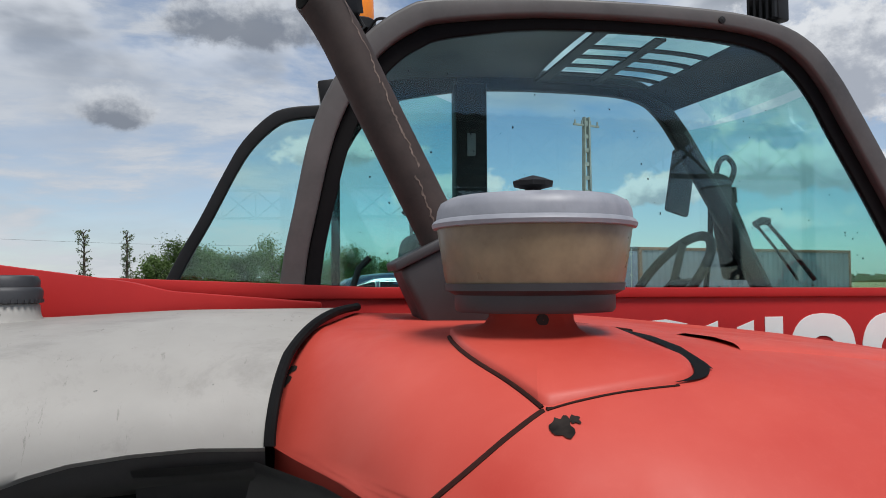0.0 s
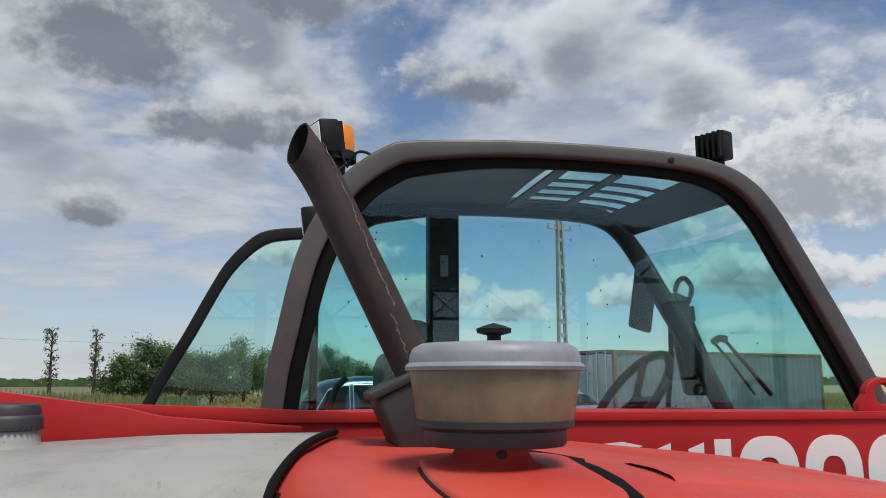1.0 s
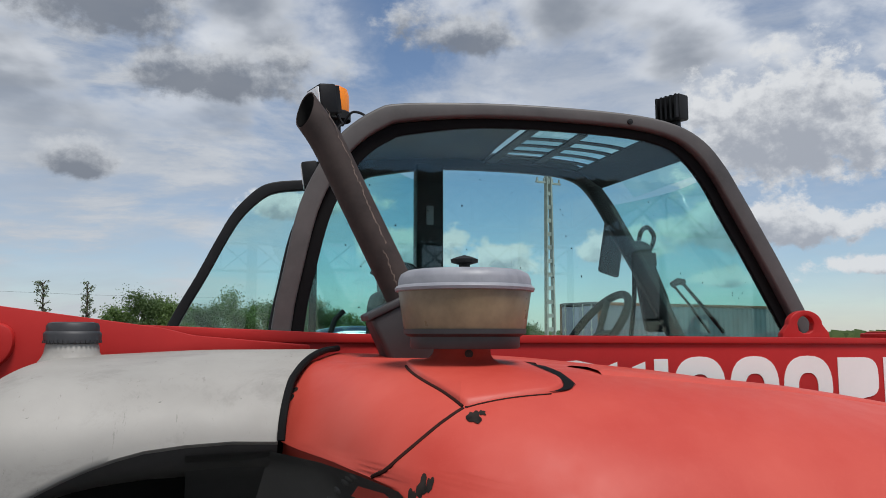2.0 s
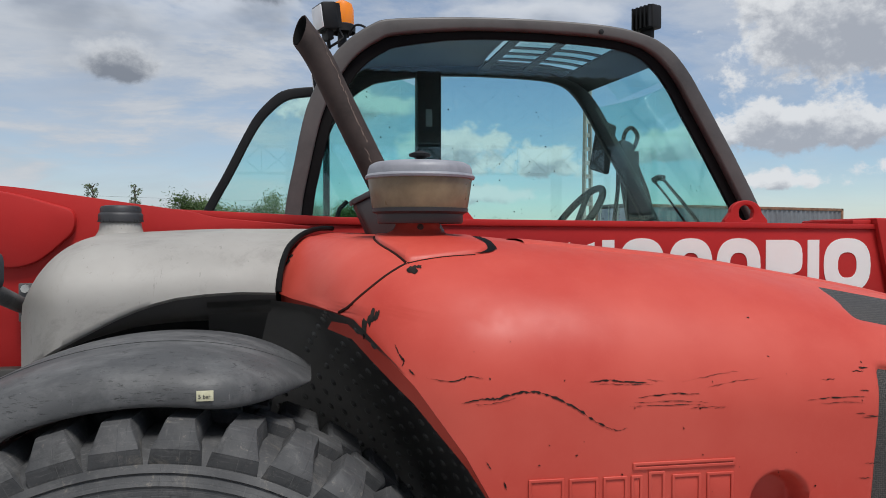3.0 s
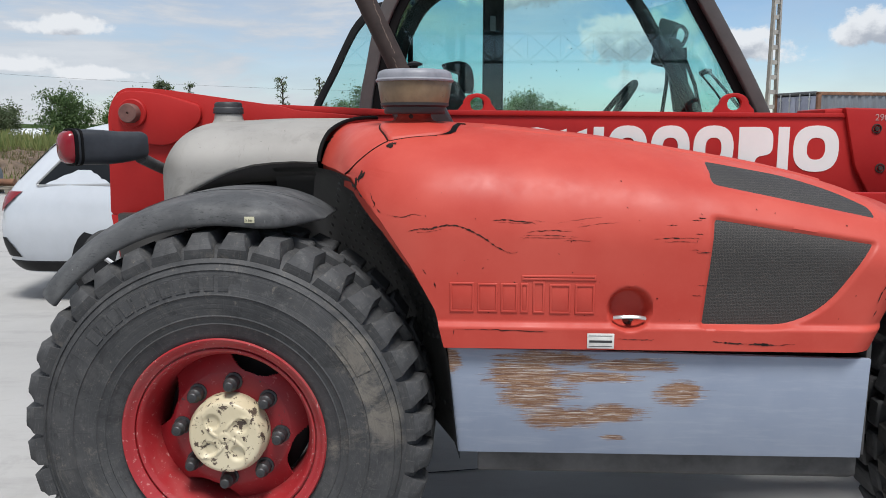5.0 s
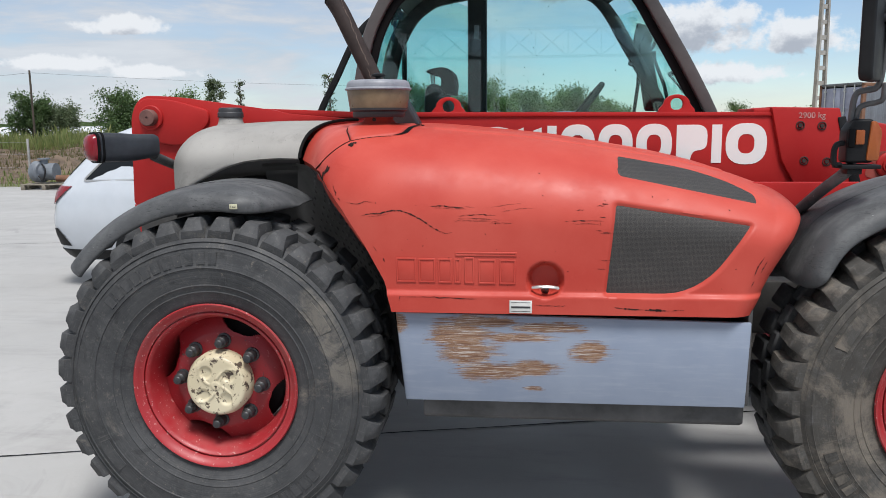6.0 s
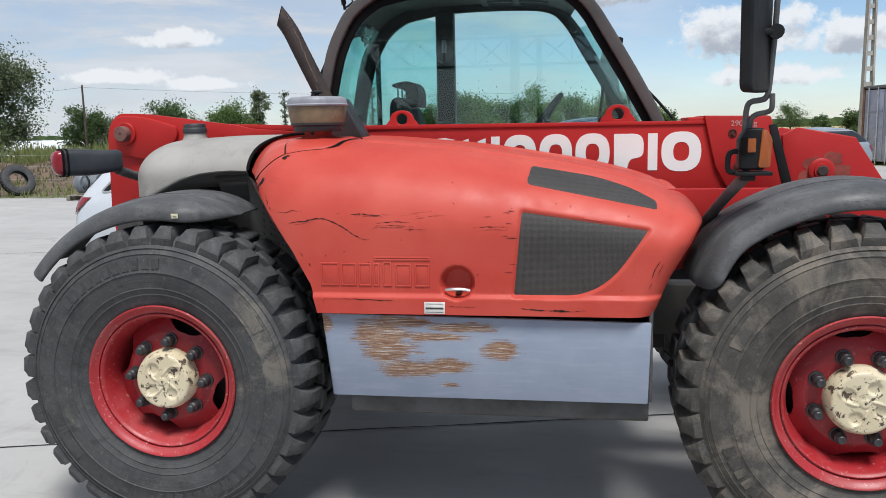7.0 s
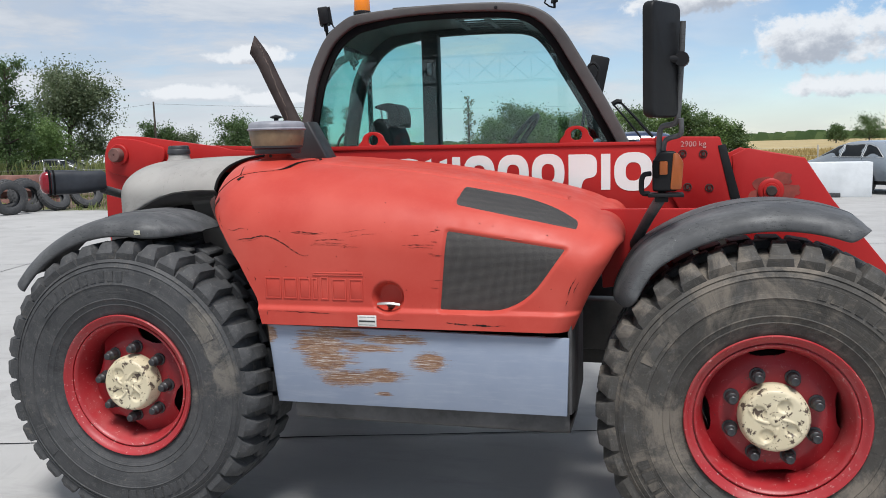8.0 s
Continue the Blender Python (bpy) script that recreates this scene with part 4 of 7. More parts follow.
# -- fenders --
def fender_mesh(a0, a1, R, tip, depth, droop=0.0, back=0.0, point=1.6):
    """A rolled plate over the wheel with its outer rim turned down; the front end runs out to a point, the rear may droop and be rounded off."""
    prof = spline([(-0.094, 0.028), (-0.085, 0.017), (-0.055, 0.023), (-0.028, 0.05), (-0.008, 0.11), (0.0, 0.19), (0.002, 0.215), (0.005, 0.235), (0.005, 0.40)], 4)
    n, rows = 84, []
    for k in range(n + 1):
        a = a0 + (a1 - a0) * k / n
        end, begin = abs(a1 - a) * R * math.pi / 180, abs(a - a0) * R * math.pi / 180
        e = max(0.0, 1 - end / tip) ** point
        cut = depth * e
        if back and begin < back:
            b = 1 - begin / back
            cut, e = 0.12 * (1 - math.sqrt(1 - b * b)), 0.8 * (1 - math.sqrt(1 - b * b))
        rr = R - droop * smoothstep(0.25, 0.0, k / n) - 0.022 * e
        row = []
        for d, y in prof:
            yy = y + cut * max(0.0, 0.40 - y) / 0.38
            dd = d * (1 - 0.9 * e)
            row.append(((rr + dd) * math.cos(radians(a)), yy, (rr + dd) * math.sin(radians(a))))
        rows.append(row)
    bm = bm_new()
    grid(bm, rows)
    return thicken(bm, 0.006)


part("fender", fender_mesh(142, 66.5, 0.757, 0.22, 0.20, point=2.2), FENDER, machine, "scuffed dark grey plastic fender", at=pose(0, 0, HUB_Z))
part("fender", fender_mesh(145, 66.0, 0.784, 0.07, 0.05, 0.05, 0.10, 2.0), FENDER, machine, "scuffed dark grey plastic fender with worn patches", at=pose(2.70, 0, HUB_Z))

# -- boom --
PIN_STEEL = worn("rusty_pin_steel", (0.12, 0.05, 0.042), (0.18, 0.085, 0.07), (0.075, 0.03, 0.027), rough=0.6, scale=12)
BY0, BY1 = 1.05, 1.40
bm = bm_new()
prism(bm, [(-0.55, 1.30), (-0.55, 1.60), (0.2, 1.585), (0.7, 1.59), (2.45, 1.566), (2.45, 1.18), (2.1, 1.18), (0.5, 1.25)], "y", BY0, BY1, 0.012, 3)
boom = part("boom", bm, RED_STEEL, machine, "red steel telescopic boom with worn white marking")
bm = bm_new()
prism(bm, rounded([(-0.79, 1.15), (-0.775, 1.60), (-0.72, 1.685), (-0.56, 1.68), (-0.05, 1.608), (0.02, 1.590), (0.30, 1.566), (0.30, 1.556), (-0.05, 1.50), (-0.35, 1.42), (-0.45, 1.15)], [0.02, 0.06, 0.06, 0.1, 0.02, 0.02, 0.005, 0.005, 0.05, 0.1, 0.02]), "y", 1.0, 1.03, 0.006)
prism(bm, rounded([(-0.76, 1.48), (-0.75, 1.62), (-0.70, 1.672), (-0.56, 1.665), (-0.37, 1.61), (-0.37, 1.55), (-0.50, 1.43)], [0.1, 0.05, 0.05, 0.1, 0.03, 0.06, 0.15]), "y", 0.975, 1.0, 0.008)
prism(bm, [(-0.79, 1.15), (-0.45, 1.15), (-0.45, 0.7), (-0.72, 0.7)], "y", 1.0, 1.03, 0.004)
part("pivot_plate", bm, RED_STEEL, boom)
bm = lathe(bm_new(), [(0.060, 0.0), (0.060, -0.012), (0.056, -0.016), (0.040, -0.016), (0.040, 0.0)], 36)
part("pivot_boss", bm, RED_STEEL, boom, at=pose(-0.658, 0.976, 1.577))
bm = lathe(bm_new(), [(0.040, 0.0), (0.040, -0.05), (0.036, -0.056), (0.006, -0.056), (0.004, -0.05), (0.0005, -0.05)], 20)
part("pivot_pin", bm, PIN_STEEL, boom, "brown rusty pivot pin", at=pose(-0.658, 0.976, 1.577))
bm = bm_new()
prism(bm, [(2.275, 1.60), (2.575, 1.592), (2.65, 1.28), (2.60, 1.18), (2.43, 1.18), (2.33, 1.36)], "y", 1.03, 1.42, 0.008)
part("boom_head", bm, RED_STEEL, boom)
bm = bm_new()
prism(bm, [(2.63, 1.50), (2.70, 1.535), (2.953, 1.485), (3.085, 1.28), (3.5, 0.75), (3.3, 0.6), (2.9, 0.9), (2.66, 1.15)], "y", 1.045, 1.075, 0.006)
prism(bm, [(2.63, 1.50), (2.70, 1.535), (2.953, 1.485), (3.085, 1.28), (3.5, 0.75), (3.3, 0.6), (2.9, 0.9), (2.66, 1.15)], "y", 1.37, 1.40, 0.006)
part("boom_bracket", bm, RED_STEEL, boom)
bm = lathe(bm_new(), [(0.058, 0.0), (0.058, -0.012), (0.05, -0.018), (0.036, -0.018), (0.034, -0.028), (0.0005, -0.03)], 32)
part("boom_boss", bm, RED_STEEL, boom, at=pose(2.807, 1.045, 1.333))
bm = lathe(bm_new(), [(0.026, -0.018), (0.026, -0.034), (0.021, -0.038), (0.0005, -0.038)], 8)
part("boom_pin", bm, EXHAUST, boom, "dark steel pin", at=pose(2.807, 1.045, 1.333))
bm = bm_new()
prism(bm, [(2.565, 1.55), (2.60, 1.555), (2.70, 1.2), (2.65, 1.2)], "y", 1.025, 1.06, 0.004)
part("hose_cover", bm, BLACK, boom)

# -- cab --
CY0, CY1 = 1.50, 2.25
CAB_OUT = spline([(0.18, 1.25), (0.214, 1.617), (0.246, 1.79), (0.292, 2.0), (0.358, 2.145), (0.424, 2.24), (0.526, 2.318), (0.63, 2.348), (1.0, 2.368), (1.4, 2.362), (1.6, 2.334), (1.715, 2.278), (1.79, 2.195), (1.85, 2.09), (1.922, 1.955), (1.995, 1.828), (2.115, 1.6), (2.27, 1.25)], 4)
CAB_IN = spline([(0.305, 1.25), (0.335, 1.617), (0.365, 1.785), (0.41, 1.96), (0.465, 2.08), (0.52, 2.155), (0.59, 2.205), (0.67, 2.228), (1.0, 2.25), (1.36, 2.245), (1.53, 2.222), (1.61, 2.17), (1.675, 2.09), (1.73, 1.99), (1.805, 1.865), (1.88, 1.735), (2.00, 1.52), (2.13, 1.25)], 4)


def inset(a, b, rear, front):
    """Points between two outlines, nearer to the first at the front."""
    q = [rear + (front - rear) * smoothstep(0.5, 0.9, x) for x, z in a]
    return [(x + (u - x) * k, z + (w - z) * k) for (x, z), (u, w), k in zip(a, b, q)]


CAB_OUT = [(x + 0.018 * smoothstep(1.75, 1.95, x), z) for x, z in CAB_OUT]
CAB_MID, CAB_IN = inset(CAB_OUT, CAB_IN, 0.50, 0.40), inset(CAB_OUT, CAB_IN, 0.84, 0.66)
bm = bm_new()
ring_prism(bm, CAB_OUT, CAB_MID, CY0 - 0.015, CY0 + 0.05, 0.010)
cab = part("cab", bm, CAB_PAINT, machine, "brown-grey cab frame with tinted windows")


def far(pts):
    """The far side's front pillar stands a little further back."""
    return [(x - 0.075 * smoothstep(1.35, 1.75, x), z) for x, z in pts]


bm = bm_new()
ring_prism(bm, [(a + (p - a) * 0.5 * smoothstep(1.45, 1.7, a), b + (q - b) * 0.5 * smoothstep(1.45, 1.7, a)) for (a, b), (p, q) in zip(far(CAB_OUT), far(CAB_MID))], far(CAB_IN), CY1 - 0.04, CY1, 0.010)
part("cab_frame", bm, BLACK, cab, "dark inner side of the far cab frame")
bm = bm_new()
ring_prism(bm, CAB_MID, CAB_IN, CY0 + 0.012, CY0 + 0.034, 0.004)
part("window_seal", bm, SEAL, cab)


def window(name, pts, y0, y1, label):
    bm = bm_new()
    prism(bm, pts, "y", y0, y1)
    o = part(name, bm, GLASS, cab, label, smooth=0)
    o.visible_shadow = False
    return o


window("side_window", CAB_IN, CY0 + 0.020, CY0 + 0.025, "green-tinted side window")
rear_q = [p for p in CAB_IN if p[0] < 0.80]
window("rear_quarter_window", rear_q + [(0.80, 2.235), (0.80, 1.25)], CY1 - 0.035, CY1 - 0.03, "green-tinted rear quarter window")


def sheet(name, edge, y0, y1, off, back=0.0):
    bm = bm_new()
    grid(bm, [[(x + off * math.sin(math.pi * k / 8) - back * k / 8, y0 + (y1 - y0) * k / 8, z) for x, z in edge] for k in range(9)])
    o = part(name, thicken(bm, 0.004), GLASS, cab, "green-tinted glass")
    o.visible_shadow = False


sheet("windscreen", CAB_MID[48:69], CY0 + 0.06, CY1 - 0.06, 0.05, 0.075)
sheet("rear_window", CAB_MID[:20], CY0 + 0.06, CY1 - 0.06, -0.02)
# roof: closed at the rear, louvred window at the front
bm = bm_new()
roof = [(x, z - 0.004) for x, z in CAB_OUT if 0.40 < x < 1.14 and z > 2.2]
grid(bm, [[(x, CY0 + 0.04 + (CY1 - CY0 - 0.075) * k / 6, z + 0.012 * math.sin(math.pi * k / 6)) for x, z in roof] for k in range(7)])
part("roof", thicken(bm, 0.03), HEADLINER, cab, "grey roof panel")
bm = bm_new()
front = [(x, z - 0.004) for x, z in CAB_OUT if x > 1.12 and z > 2.18]
def roof_strip(x0, x1, y0, y1, th):
    """A strip that follows the bend of the roof's front."""
    line = [(x0 + (x1 - x0) * k / 10, lerp(front, x0 + (x1 - x0) * k / 10)) for k in range(11)]
    t = bm_new()
    grid(t, [[(x - 0.075 * smoothstep(1.35, 1.75, x) * (y - CY0) / (CY1 - CY0), y, z - 0.040) for x, z in line] for y in (y0, y1)])
    return thicken(t, th)


for x0, x1, y0, y1 in ((1.12, 1.70, CY0 + 0.05, CY0 + 0.11), (1.12, 1.70, CY1 - 0.09, CY1 - 0.05), (1.30, 1.335, CY0 + 0.14, CY1 - 0.08), (1.54, 1.71, CY0 + 0.05, CY1 - 0.05), (1.10, 1.14, CY0 + 0.05, CY1 - 0.05)):
    part("roof_beam", roof_strip(x0, x1, y0, y1, 0.008), BLACK, cab)
for k in range(4):
    part("roof_bar", roof_strip(1.13, 1.56, CY0 + 0.245 + 0.105 * k, CY0 + 0.275 + 0.105 * k, 0.005), BLACK, cab)
bm = bm_new()
grid(bm, [[(x, y, z + 0.004) for x, z in front] for y in (CY0 + 0.05, CY1 - 0.05)])
o = part("roof_window", bm, GLASS, cab, "green-tinted roof window")
o.visible_shadow = False
bm = bm_new()
box(bm, (0.80, CY0 + 0.06, 2.352), (1.10, CY1 - 0.2, 2.382), 0.01)
part("roof_hatch", bm, CAB_PAINT, cab)
bm = lathe(bm_new(), [(0.010, 0.0), (0.010, -0.006), (0.0005, -0.008)], 12)
part("blanking_plug", bm, BLACK, cab, at=pose(1.425, CY0 - 0.014, 2.330))
bm = bm_new()
box(bm, (0.80, CY1 - 0.085, 1.2), (0.915, CY1 - 0.005, 2.30), 0.012)
post = part("door_pillar", bm, BLACK, cab)
bm = bm_new()
box(bm, (0.84, CY1 - 0.095, 2.04), (0.87, CY1 - 0.084, 2.12), 0.004)
part("switch_plate", bm, GREY_LID, post)
bm = bm_new()
prism(bm, rounded([(0.33, 1.2), (2.2, 1.2), (2.1, 1.45), (1.75, 1.5), (1.0, 1.38), (0.4, 1.38)], 0.03), "y", CY1 - 0.075, CY1 - 0.01, 0.006)
part("lower_door", bm, BLACK, cab)
# the upper half of the far door, swung open to the rear
door_out = spline([(-0.30, 1.30), (-0.15, 1.632), (-0.06, 1.80), (0.025, 1.97), (0.085, 2.075), (0.17, 2.165), (0.24, 2.198), (0.36, 2.212)], 4) + [(0.42, 2.21), (0.42, 1.30)]
door_in = spline([(-0.25, 1.33), (-0.105, 1.632), (-0.015, 1.80), (0.068, 1.965), (0.125, 2.055), (0.20, 2.128), (0.26, 2.155), (0.36, 2.168)], 4) + [(0.39, 2.165), (0.39, 1.33)]
bm = bm_new()
door_out, door_in = [[(x - 0.014, z + 0.018) for x, z in q] for q in (door_out, door_in)]
ring_prism(bm, door_out, door_in, 2.28, 2.31, 0.006)
door = part("door", bm, BLACK, cab, "upper cab door swung open to the rear, glazed")
bm = bm_new()
prism(bm, door_in, "y", 2.293, 2.297)
o = part("door_glass", bm, GLASS, door, smooth=0)
o.visible_shadow = False
# seat, wheel, dashboard
bm = bm_new()
sh = spline([(0.62, 1.15), (0.60, 1.40), (0.585, 1.62), (0.60, 1.74), (0.67, 1.745), (0.73, 1.62), (0.74, 1.40), (0.78, 1.22)], 4)
prism(bm, sh, "y", 1.72, 2.12, 0.03, 3)
seat = part("seat", bm, BLACK, cab, "black driver's seat")
bm = bm_new()
prism(bm, spline([(0.655, 1.70), (0.675, 1.76), (0.665, 1.80), (0.60, 1.82), (0.60, 1.838), (0.68, 1.852), (0.735, 1.83), (0.755, 1.77), (0.75, 1.70)], 4), "y", 1.80, 2.04, 0.015, 2)
part("headrest", bm, BLACK, seat)
bm = bm_new()
for y in (1.86, 1.98):
    tube(bm, [(0.62, y, 1.70), (0.612, y, 1.835)], 0.006, 8)
part("headrest_rod", bm, STEEL, seat)
bm = lathe(bm_new(), [(0.19 + 0.016 * math.cos(a), 0.016 * math.sin(a)) for a in [math.tau * k / 10 for k in range(10)]], 40, axis="z", close=True)
for k in range(3):
    a = math.tau * k / 3 + 0.5
    tube(bm, [(0, 0, -0.02), (0.19 * math.cos(a), 0.19 * math.sin(a), 0)], 0.014, 8)
wheel_m = pose(1.47, 1.93, 1.60, 0, -52, 0)
steer = part("steering_wheel", bm, BLACK, cab, "black three-spoke steering wheel", at=wheel_m)
bm = bm_new()
tube(bm, [(1.48, 1.93, 1.59), (1.60, 1.93, 1.48), (1.72, 1.93, 1.25)], 0.035, 12)
prism(bm, rounded([(1.62, 1.2), (1.60, 1.50), (1.70, 1.565), (1.86, 1.53), (2.08, 1.3), (2.08, 1.2)], 0.03), "y", 1.62, 2.16, 0.02)
part("dashboard", bm, BLACK, cab)
bm = bm_new()
box(bm, (0.35, CY0 + 0.1, 1.18), (2.1, CY1 - 0.08, 1.22), 0.005)
part("cab_floor", bm, BLACK, cab)
bm = bm_new()
tube(bm, [(0.40, 1.62, 1.58), (0.42, 1.63, 1.64), (0.45, 1.63, 1.67)], 0.009, 8)
part("grab_handle", bm, BLACK, cab)
# wipers, hinge gear and far mirror at the windscreen
bm = bm_new()
tube(bm, [(2.274, 2.30, 1.60), (2.17, 2.30, 1.72), (2.066, 2.30, 1.833)], [0.010, 0.009, 0.007], 8)
tube(bm, [(2.02, 2.30, 1.815), (2.05, 2.30, 1.832), (2.08, 2.30, 1.828)], 0.016, 8)
part("wiper", bm, BLACK, cab)
bm = bm_new()
tube(bm, [(2.20, 2.30, 1.60), (2.10, 2.30, 1.73), (2.03, 2.30, 1.81)], 0.006, 8)
part("wiper", bm, BLACK, cab)
bm = bm_new()
prism(bm, rounded([(1.835, 2.02), (1.90, 2.0), (1.945, 1.80), (1.985, 1.60), (1.88, 1.60), (1.845, 1.80)], 0.02), "y", 2.27, 2.31, 0.006)
tube(bm, spline([(1.86, 2.30, 2.02), (1.875, 2.30, 2.062), (1.907, 2.30, 2.077), (1.936, 2.30, 2.036), (1.914, 2.30, 1.976), (1.88, 2.30, 1.95)], 4), 0.011, 8)
tube(bm, [(1.92, 2.30, 1.96), (1.925, 2.30, 1.90)], 0.02, 10)
part("mirror_bracket", bm, BLACK, cab)
for x0, x1 in ((1.845, 1.815), (1.925, 2.05)):
    bm = bm_new()
    tube(bm, [(x0, 2.32, 1.93), ((x0 + x1) / 2 + 0.01, 2.32, 1.76), (x1, 2.32, 1.55)], 0.011, 8)
    part("grab_rail", bm, BLACK, cab)
bm = bm_new()
box(bm, (-0.03, -0.012, -0.14), (0.10, 0.02, 0.14), 0.014)
part("far_mirror", bm, BLACK, cab, at=pose(1.87, 2.66, 2.03, 0, 12, 20))

def work_lamp(at, label):
    bm = bm_new()
    box(bm, (-0.03, -0.055, -0.05), (0.03, 0.055, 0.05), 0.008)
    for k in range(5):
        box(bm, (-0.045, -0.05 + 0.022 * k, -0.045), (-0.03, -0.042 + 0.022 * k, 0.045))
    o = part("work_lamp", bm, BLACK, cab, label, at=at)
    bm = bm_new()
    box(bm, (0.028, -0.047, -0.042), (0.034, 0.047, 0.042), 0.003)
    part("lamp_lens", bm, CLEAR_LENS, o)
    bm = bm_new()
    box(bm, (-0.012, -0.03, -0.085), (0.012, 0.03, -0.05), 0.003)
    tube(bm, [(0.0, 0, -0.08), (0.0, 0, -0.115)], 0.008, 8)
    tube(bm, [(-0.03, 0.02, -0.03), (-0.05, 0.03, -0.08), (-0.02, 0.03, -0.1), (0.0, 0.01, -0.11)], 0.005, 6)
    part("lamp_bracket", bm, BLACK, o)


work_lamp(pose(1.722, 1.72, 2.458, 0, 0, 25), "square black work lamp")
work_lamp(pose(0.366, 1.59, 2.362, 0, 8, 200), "square black work lamp")
work_lamp(pose(0.36, 2.05, 2.20, 0, 8, 175), "square black work lamp")
bm = lathe(bm_new(), [(0.058, 0.0), (0.058, 0.03), (0.052, 0.035)], 28, axis="z")
tube(bm, [(0.0, 0, -0.06), (0, 0, 0.0)], 0.02, 12)
beacon = part("beacon", bm, BLACK, cab, "amber rotating beacon on a black base", at=pose(0.452, 2.03, 2.418))
bm = lathe(bm_new(), [(0.050, 0.032), (0.052, 0.05), (0.050, 0.10), (0.042, 0.125), (0.02, 0.138), (0.0005, 0.14)], 28, axis="z")
part("beacon_lens", bm, AMBER, beacon)
bm = bm_new()
tube(bm, spline([(0.47, 1.95, 2.37), (0.50, 1.9, 2.41), (0.54, 1.85, 2.39), (0.56, 1.8, 2.34)], 5), 0.005, 6)
part("beacon_cable", bm, BLACK, beacon, at=pose(-0.45, -2.0, -2.40))

# -- exhaust --
ax0 = Vector((0.553, 0.828, 1.58))
d = (Vector((0.272, 0.850, 2.150)) - ax0).normalized()
path = spline([ax0 + d * q for q in (0.0, 0.2, 0.4, 0.52)] + [ax0 + d * 0.60 + Vector((-0.014, -0.003, 0)), ax0 + d * 0.70 + Vector((-0.040, -0.008, 0))], 4)


def slanted_pipe(r):
    b = tube(bm_new(), path, r, 28, cap=False)
    bmesh.ops.bisect_plane(b, geom=list(b.verts) + list(b.edges) + list(b.faces), plane_co=(0.262, 0.846, 2.10), plane_no=Vector((-0.85, -0.40, 0.30)).normalized(), clear_outer=True)
    return b


bm = slanted_pipe(0.039)
pipe = part("exhaust_pipe", thicken(bm, 0.003), EXHAUST, machine, "rusty brown exhaust pipe cut off at a slant")
part("pipe_bore", slanted_pipe(0.0355), SOOT, pipe, "sooty black inside of the pipe")
bm = bm_new()
prism(bm, [(0.421, 1.628), (0.50, 1.67), (0.585, 1.725), (0.69, 1.53), (0.47, 1.52)], "y", 0.775, 0.905, 0.012, 3)
prism(bm, [(0.416, 1.622), (0.50, 1.663), (0.508, 1.677), (0.50, 1.683), (0.412, 1.637)], "y", 0.768, 0.90, 0.003)
part("exhaust_shield", bm, EXHAUST_DARK, pipe, "dark steel shield round the exhaust's foot")
bm = bm_new()
tube(bm, [ax0 + d * 0.085, ax0 + d * 0.10], 0.044, 28)
part("pipe_clamp", bm, EXHAUST_DARK, pipe)

STREAK = worn("pale_burnt_streak", (0.12, 0.085, 0.07), (0.19, 0.14, 0.115), (0.05, 0.035, 0.03), rough=0.8, scale=30, fine=120)
rnd = random.Random(12)
side, front_ = d.cross(Vector((0, 1, 0))).normalized(), Vector((0, -1, 0))
for q0, q1, base_a in ((0.40, 0.59, 0.55), (0.24, 0.40, 0.35), (0.10, 0.23, -0.25)):     # burnt runs down the pipe
    bm = bm_new()
    left, right, n, drift = [], [], 46, 0.0
    for i in range(n + 1):
        q = q0 + (q1 - q0) * i / n
        drift = 0.8 * drift + rnd.gauss(0, 0.035)
        a = base_a + 0.25 * i / n + drift
        w = 0.0016 * rnd.uniform(0.4, 1.5) / 0.042
        for lst, b in ((left, a - w), (right, a + w)):
            lst.append(ax0 + d * q - (side * math.sin(b) - front_ * math.cos(b)) * 0.0396)
    grid(bm, [left, right])
    part("burnt_streak", bm, STREAK, pipe)

# -- air pre-cleaner --
PX, PY = 0.562, 0.473


def hood_top(x, y):
    """Height of the hood's upper side at (x, y)."""
    y0, zk, zc, yc = lerp(Y0, x), lerp(ZK, x), lerp(ZC, x), lerp(YC, x)
    if y >= yc:
        return zc + 0.012 * (y - yc) / max(0.97 - yc, 0.01)
    c = min(max((yc - y) / (yc - y0), 0), 0.999)
    return zk + (zc - zk) * (1 - c ** 2.25) ** (1 / 2.25)


BASE = rounded([(0.497, 0.228), (0.690, 0.252), (0.712, 0.62), (0.47, 0.62), (0.438, 0.40)], [0.012, 0.055, 0.08, 0.10, 0.10], 8)
bm = bm_new()
rows = []
for drop in (0.004, -0.006, -0.0085):           # edge of the plate, a little proud of the hood
    k = 1.0 if drop > 0 else 0.985 if drop > -0.008 else 0.955
    rows.append([(PX + (x - PX) * k, PY + (y - PY) * k, hood_top(PX + (x - PX) * k, PY + (y - PY) * k) - drop) for x, y in BASE + BASE[:1]])
for q, r, h in ((0.35, None, 0.0), (0.65, None, 0.0), (0.85, None, 0.001), (1.0, 0.082, 0.002), (1.0, 0.068, 0.008), (1.0, 0.061, 0.018), (1.0, 0.059, 0.036)):
    row = []
    for x, y in BASE + BASE[:1]:
        a = math.atan2(y - PY, x - PX)
        nr = r or 0.082
        nx, ny = PX + nr * math.cos(a), PY + nr * math.sin(a)
        px, py = x * 0.955 + PX * 0.045, y * 0.955 + PY * 0.045
        px, py = px + (nx - px) * q, py + (ny - py) * q
        row.append((px, py, hood_top(px, py) + 0.0085 + h))
    rows.append(row)
rows.append([(p[0], p[1], 1.585) for p in rows[-1]])
grid(bm, rows)
